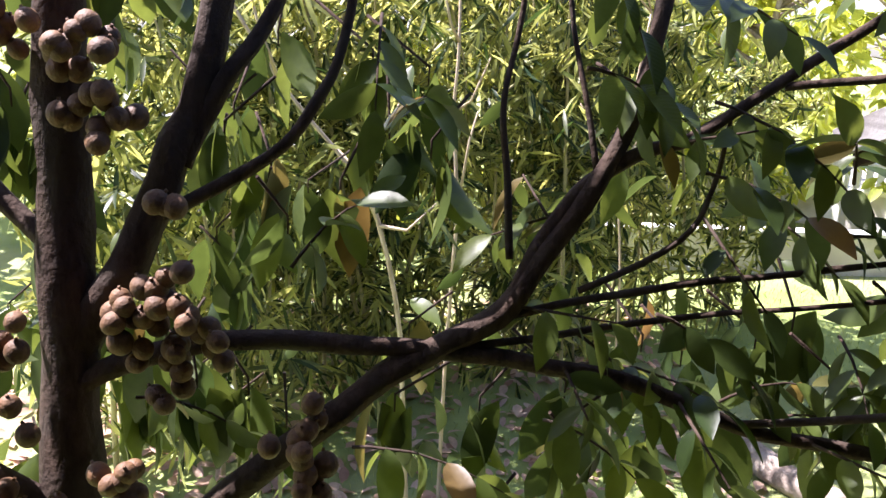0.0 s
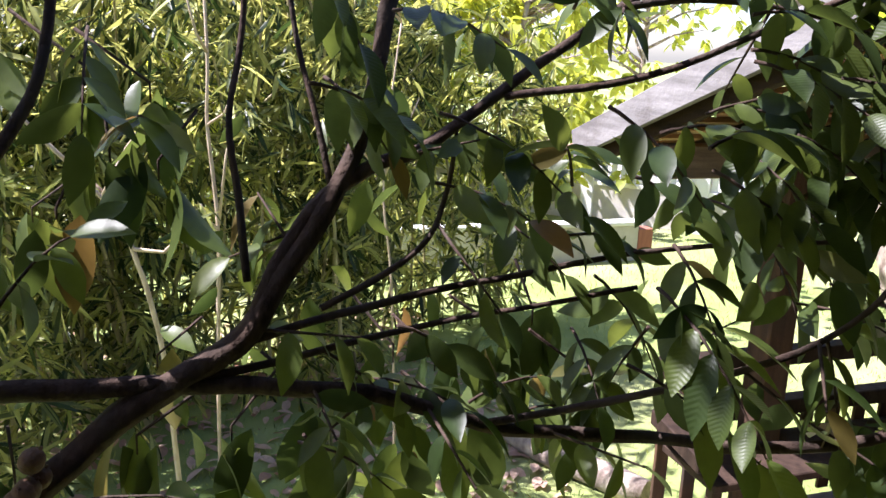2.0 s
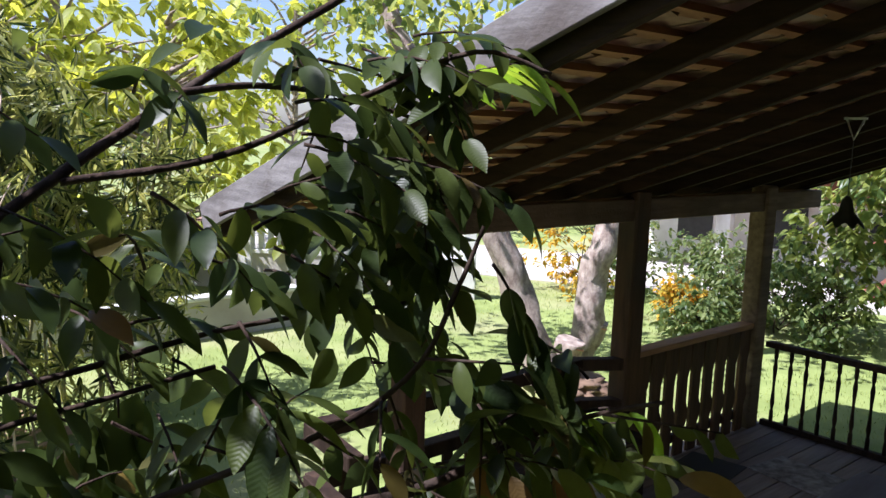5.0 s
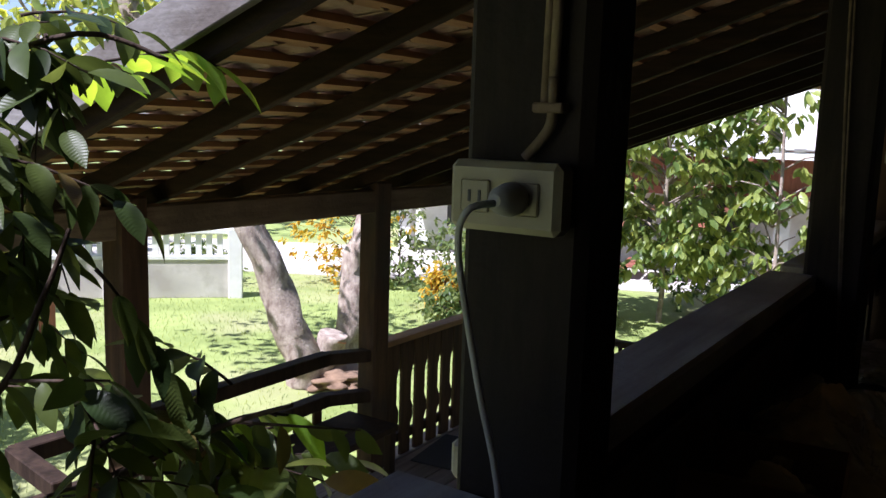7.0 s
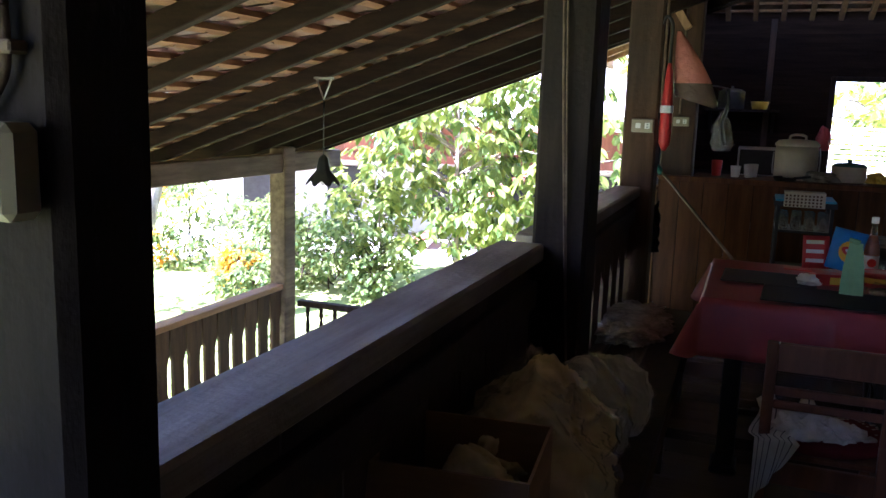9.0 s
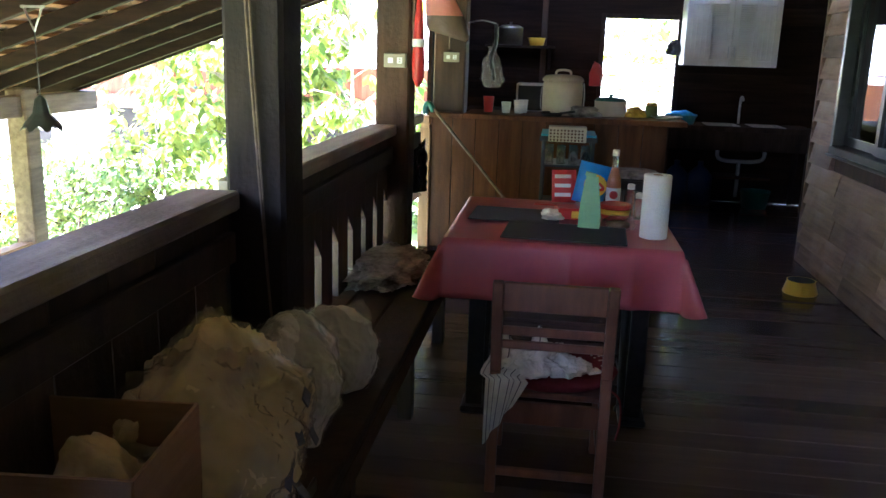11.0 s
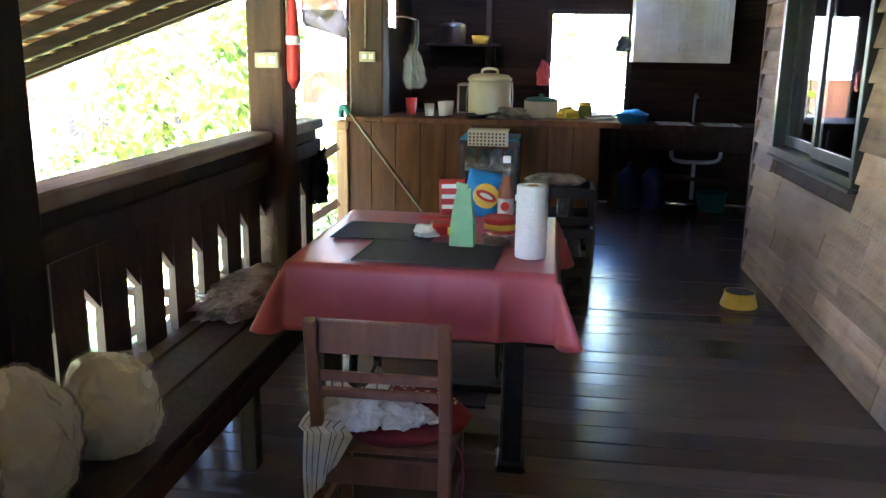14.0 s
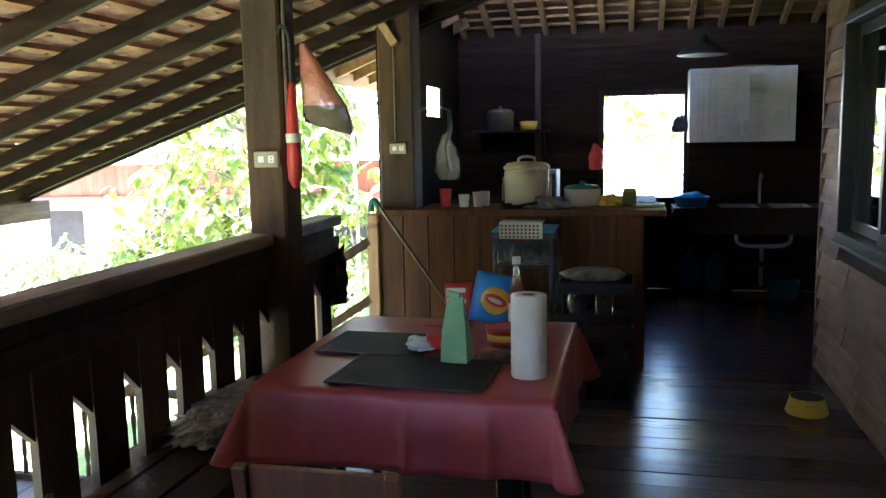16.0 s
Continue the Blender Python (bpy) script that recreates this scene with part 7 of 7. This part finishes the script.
def crown_tree(name, label, x, y, trunk_h, crown_r, crown_h, n, size, material, tpl, seed, trunk_r=0.06, cat="tree", clumps=26, kindgroup="", bark=None, sag=0.18):
    """Trunk, limbs and a crown of leaf clumps with gaps."""
    rng = np.random.default_rng(seed)
    t = thing(name, label, cat, (x, y, GROUND), group=kindgroup)
    bm = B()
    limb(bm, [(0, 0, -0.1), (rng.normal(0, 0.05), rng.normal(0, 0.05), trunk_h * 0.6), (rng.normal(0, 0.12), rng.normal(0, 0.12), trunk_h + crown_h * 0.75)], trunk_r, trunk_r * 0.3, 9)
    part("trunk", bm, bark or M_PALEBARK, t)
    pos, dr, sz = [], [], []
    bm = B()
    for c in range(clumps):
        a, u = rng.uniform(0, 2 * math.pi), rng.uniform(-1, 1)
        r = crown_r * math.sqrt(max(0.05, 1 - u * u)) * rng.uniform(0.55, 1.05)
        cc = np.array([r * math.cos(a), r * math.sin(a), trunk_h + crown_h * (u * 0.5 + 0.5)])
        tube(bm, [Vector((0, 0, max(0.05, cc[2] - 0.35 * r - 0.05))), Vector(cc * [0.5, 0.5, 1]) - Vector((0, 0, 0.1 * r)), Vector(cc)], [trunk_r * 0.35, trunk_r * 0.22, 0.006], 5)
        for k in range(max(1, n // clumps // 8)):
            tip = cc + rng.normal(0, 0.20 * crown_r + 0.05, 3)
            out = (tip - [0, 0, cc[2]]) * [1, 1, 0]
            out /= np.linalg.norm(out) + 1e-6
            a0 = rng.uniform(0, 6.28)
            for w in range(8):
                a = a0 + w * 0.785 + rng.normal(0, 0.2)
                pos.append(tip + rng.normal(0, 0.02 + 0.1 * size, 3))
                dr.append(np.array([math.cos(a), math.sin(a), 0]) * rng.uniform(0.5, 1.0) + out * 0.5 + [0, 0, rng.normal(-1.8 * sag, 0.25)])
                sz.append(size * rng.uniform(0.7, 1.25))
    stuff("branchwork", mesh_of(bm, "branchwork"), bark or M_PALEBARK, t)
    stuff("crown", scatter_leaves("crown", np.array(pos), np.array(dr), np.array(sz), tpl, material, seed, 0.4), material, t)
    return t


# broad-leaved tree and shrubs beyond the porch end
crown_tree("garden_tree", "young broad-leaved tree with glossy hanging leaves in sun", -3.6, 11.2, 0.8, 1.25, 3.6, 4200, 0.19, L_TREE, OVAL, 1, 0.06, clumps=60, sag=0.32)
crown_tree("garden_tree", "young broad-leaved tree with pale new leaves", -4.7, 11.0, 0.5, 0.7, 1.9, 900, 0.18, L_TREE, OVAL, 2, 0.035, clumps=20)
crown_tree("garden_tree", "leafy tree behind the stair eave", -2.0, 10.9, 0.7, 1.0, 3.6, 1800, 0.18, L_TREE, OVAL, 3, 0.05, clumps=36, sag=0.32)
for k, (x, y, r, h, mt, lb) in enumerate(((-5.3, 10.5, 0.7, 1.1, L_SHRUB, "rounded green shrub in sun"), (-4.5, 10.2, 0.55, 1.0, L_SHRUB, "rounded green shrub in sun"), (-5.8, 10.4, 0.7, 1.2, L_SHRUB, "dense green shrub by the lawn"), (-6.4, 10.9, 0.6, 0.9, L_SHRUB, "low green shrub by the lawn"), (-7.2, 11.4, 0.7, 0.9, L_SHRUB, "low green shrub by the path"), (-8.9, 10.3, 0.85, 1.6, L_CROTON, "bright yellow croton shrub on the lawn"), (-8.3, 10.9, 0.7, 1.4, L_SHRUB, "green shrub beside the yellow croton"), (-10.9, 8.6, 0.45, 0.5, L_SHRUB, "small green shrub by the white fence"), (-3.2, 12.6, 0.8, 0.9, L_SHRUB, "green hedge shrub beyond the rail"), (-1.4, 12.4, 0.7, 0.9, L_SHRUB, "green hedge shrub beyond the rail"), (-6.6, 9.9, 0.28, 0.45, L_CROTON, "yellow-leaved plant in the shrub bed"), (-5.9, 9.2, 0.4, 0.5, L_SHRUB, "small green plant in the bed"))):
    crown_tree("shrub", lb, x, y, 0.12, r, h, 1100, 0.105, mt, OVAL, 40 + k, 0.02, "shrub", 34, "garden shrubs", M_BARK)
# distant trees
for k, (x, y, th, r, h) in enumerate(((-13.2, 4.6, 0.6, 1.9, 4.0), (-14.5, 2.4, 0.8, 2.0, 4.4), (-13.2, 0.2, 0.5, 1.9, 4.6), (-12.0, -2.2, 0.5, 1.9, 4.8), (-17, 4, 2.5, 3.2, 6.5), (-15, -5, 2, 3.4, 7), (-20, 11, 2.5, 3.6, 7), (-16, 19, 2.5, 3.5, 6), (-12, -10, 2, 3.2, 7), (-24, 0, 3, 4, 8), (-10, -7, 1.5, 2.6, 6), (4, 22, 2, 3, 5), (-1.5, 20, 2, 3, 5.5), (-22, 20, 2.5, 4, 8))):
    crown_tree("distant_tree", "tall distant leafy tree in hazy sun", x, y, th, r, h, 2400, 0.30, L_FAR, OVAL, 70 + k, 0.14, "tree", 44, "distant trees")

# leaning pale trunks on the lawn
for base, topp, r, lb in (((-5.5, 5.65), (-7.6, 4.7, 3.1), 0.195, "leaning mottled tree trunk with a sawn limb"), ((-5.95, 6.65), (-5.5, 7.85, 3.3), 0.19, "pale sunlit leaning tree trunk")):
    t = thing("leaning_trunk", lb, "tree", (*base, GROUND), group="leaning trunks")
    tp = Vector((topp[0] - base[0], topp[1] - base[1], topp[2] - GROUND))
    bm = B()
    limb(bm, [(0, 0, -0.1), (tp.x * 0.06, tp.y * 0.06, 0.35), (tp.x * 0.20, tp.y * 0.20, tp.z * 0.27), (tp.x * 0.45, tp.y * 0.45, tp.z * 0.55), tp], r * 1.15, r * 0.6, 14, 6, 0.35)
    part("trunk", bm, M_PALEBARK, t)
    bm = B()
    limb(bm, [(0.02, 0.05, 0.10), (0.09, 0.16, 0.34), (0.13, 0.21, 0.50)], r * 0.85, r * 0.8, 12, 3, 0.2)
    st = part("stump", bm, M_PALEBARK, t)
    bm = B()
    d = (Vector((0.13, 0.21, 0.50)) - Vector((0.09, 0.16, 0.34))).normalized()
    bmesh.ops.create_cone(bm, cap_ends=True, segments=14, radius1=r * 0.76, radius2=r * 0.74, depth=0.012, matrix=Matrix.Translation(Vector((0.13, 0.21, 0.50)) + d * 0.006) @ d.to_track_quat("Z", "Y").to_matrix().to_4x4())
    part("cut_face", bm, M_CUTWOOD, st, "raw reddish cut face")
    rng = np.random.default_rng(5)
    pos = np.array([np.array(tp) + rng.normal(0, 1, 3) * [0.8, 0.8, 0.5] for _ in range(900)])
    stuff("crown", scatter_leaves("crown", pos, rng.normal(0, 1, (900, 3)), rng.uniform(0.12, 0.2, 900), OVAL, L_TREE, 6), L_TREE, t)
bm = B()
lump(bm, 0.45, 0.4, 0.14, seed=3, rough=0.4, freq=4, sub=4)
solid("soil_mound", bm, M_SOIL, "mound of soil and dry leaves at the trunks", "soil", loc=(-5.4, 5.9, GROUND + 0.05))

# white balustrade fence and path
fence = thing("garden_fence", "white concrete garden fence with open balusters", "fence", (-9.6, 8.25, GROUND), rz=225)
bm = B()
box(bm, -0.11, 0.11, -0.11, 0.11, -0.1, 1.12, 0.01)
me = mesh_of(bm, "fence_post")
me.materials.append(M_LIMEWASH)
for k in range(5):
    part("fence_post", me, M_LIMEWASH, fence, m=pose(1.9 * k, 0, 0))
bm = B()
box(bm, 0.11, 7.5, -0.06, 0.06, 0.0, 0.62, 0.006)
part("fence_panel", bm, M_STONE, fence, "grey stained lower panel")
for z in (0.62, 1.04):
    bm = B()
    box(bm, 0.11, 7.5, -0.08, 0.08, z, z + 0.07, 0.006)
    part("fence_rail", bm, M_LIMEWASH, fence)
bm = B()
box(bm, -0.045, 0.045, -0.03, 0.03, 0.69, 1.04)
me = mesh_of(bm, "baluster")
me.materials.append(M_LIMEWASH)
for k in range(44):
    part("baluster", me, M_LIMEWASH, fence, m=pose(0.24 + 0.165 * k, 0, 0))
bm = B()
box(bm, -40, 40, -2.0, 2.0, -0.05, 0.012)
solid("garden_path", bm, M_STONE, "pale concrete drive beyond the lawn", "path", kind="structure", loc=(-10.5, 12.6, GROUND), rz=28)



# low garden wall beyond the lawn
gw = thing("garden_wall", "low pale concrete wall with a brick end", "wall", (-9.6, 5.1, GROUND), rz=-90)
bm = B()
box(bm, 0.2, 4.2, -0.08, 0.08, -0.05, 0.50, 0.01)
part("wall", bm, M_STONE, gw)
bm = B()
box(bm, 0.17, 4.23, -0.11, 0.11, 0.50, 0.56, 0.01)
part("coping", bm, M_LIMEWASH, gw)
bm = B()
box(bm, -0.02, 0.198, -0.10, 0.10, -0.05, 0.45, 0.01)
part("end_pier", bm, M_REDWOOD, gw, "red-brown brick pier")

# neighbouring house behind the shrubs
house = thing("neighbour_house", "neighbouring house, red-brown boards over white columns", "house", (-11.0, 14.2, GROUND), rz=12)
bm = B()
box(bm, 0, 10.5, 1.2, 6, 0.0, 1.6)
part("lower_wall", bm, M_LIMEWASH, house)
bm = B()
box(bm, 0, 10.5, 0, 6, 1.65, 1.82, 0.01)
part("floor_beam", bm, M_REDWOOD, house)
for i in range(6):
    bm = B()
    box(bm, 0.15 + 2.0 * i, 0.45 + 2.0 * i, 0.05, 0.35, 0, 1.65, 0.01)
    part("column", bm, M_LIMEWASH, house, "white square column")
for i in range(5):
    bm = B()
    box(bm, 0.9 + 2.0 * i, 1.7 + 2.0 * i, 1.17, 1.195, 0.5, 1.45, 0.005)
    part("window", bm, M_BLACKPL, house)
bm = B()
box(bm, 0, 0.235, 0, 0.03, 1.82, 2.75)
me = mesh_of(bm, "wall_board")
me.materials.append(M_REDWOOD)
for i in range(44):
    part("wall_board", me, M_REDWOOD, house, m=pose(0.24 * i, 0.05, 0))
bm = B()
box(bm, 0.05, 10.5, 0.09, 6, 1.82, 2.75)
part("upper_wall", bm, M_REDWOOD, house)
bm = B()
beam(bm, (-0.6, -1.0, 2.52), (11.1, -1.0, 2.52), 0.05, 0.14)
part("fascia", bm, M_LIMEWASH, house)
for i in range(30):
    bm = B()
    for k in range(2):
        x = -0.5 + 0.195 * (2 * i + k)
        beam(bm, (x, -1.05, 2.62), (x, 3.2, 4.2), 0.194, 0.03 if k else 0.07)
    part("roof_sheet", bm, M_ROOFSHEET, house)
# outside stair of that house
for i in range(10):
    bm = B()
    box(bm, 5.2 + 0.25 * i, 5.45 + 0.25 * i, -1.1, -0.1, 0.165 * i + 0.1, 0.165 * i + 0.15)
    part("step", bm, M_REDWOOD, house)
bm = B()
beam(bm, (5.2, -1.12, 0.95), (7.7, -1.12, 2.45), 0.05, 0.08)
part("stair_rail", bm, M_REDWOOD, house)

# shed roof seen through the kitchen opening
shed = thing("shed", "low shed with a pale tiled roof behind the kitchen", "shed", (1.2, 12.4, GROUND))
bm = B()
box(bm, 0, 3.0, 0.3, 2.2, 0, 1.9)
part("wall", bm, M_LIMEWASH, shed)
for i in range(14):
    bm = B()
    beam(bm, (-0.4, -0.25 + 0.19 * i, 1.75 + 0.07 * i), (3.4, -0.25 + 0.19 * i, 1.75 + 0.07 * i), 0.21, 0.03)
    part("roof_board", bm, M_ROOFSHEET, shed)
crown_tree("garden_tree", "leafy tree behind the shed", 3.4, 15.5, 1.2, 1.6, 3.0, 900, 0.25, L_TREE, OVAL, 95, 0.08, clumps=24)
# sawn log lying on the lawn
bm = B()
limb(bm, [(0, 0, 0.09), (0.5, 0.2, 0.09), (1.0, 0.5, 0.1)], 0.10, 0.09, 12, 3)
solid("log", bm, M_PALEBARK, "short pale log lying on the grass", "log", loc=(-4.9, 1.1, GROUND))
# dry leaves under the bamboo
rng = np.random.default_rng(31)
N = 1800
lp = np.stack([rng.uniform(-8, -3.9, N), rng.uniform(-5, 1.2, N), np.full(N, GROUND + 0.02) + rng.uniform(0, 0.03, N)], 1)
litter = new("leaf_litter", scatter_leaves("leaf_litter", lp, np.stack([rng.normal(0, 1, N), rng.normal(0, 1, N), rng.normal(0, 0.15, N)], 1), rng.uniform(0.08, 0.16, N), OVAL, L_DRY, 9, 0.2))
tagged(litter, "dry pinkish-brown leaves lying under the bamboo", "leaves", kind="stuff")
# grass blades on the lawn near the porch
rng = np.random.default_rng(12)
N = 30000
gx, gy = rng.uniform(-13, -2.4, N), rng.uniform(-2, 11, N)
gd = np.stack([rng.normal(0, 0.4, N), rng.normal(0, 0.4, N), np.ones(N)], 1)
grass = new("grass", scatter_leaves("grass", np.stack([gx, gy, np.full(N, GROUND - 0.005)], 1), gd, rng.uniform(0.03, 0.07, N), leaf_template(0.1, 0.25, 2, 0.12), L_TREE, 8, 1.0))
tagged(grass, "short bright green grass blades on the lawn", "grass", kind="stuff")
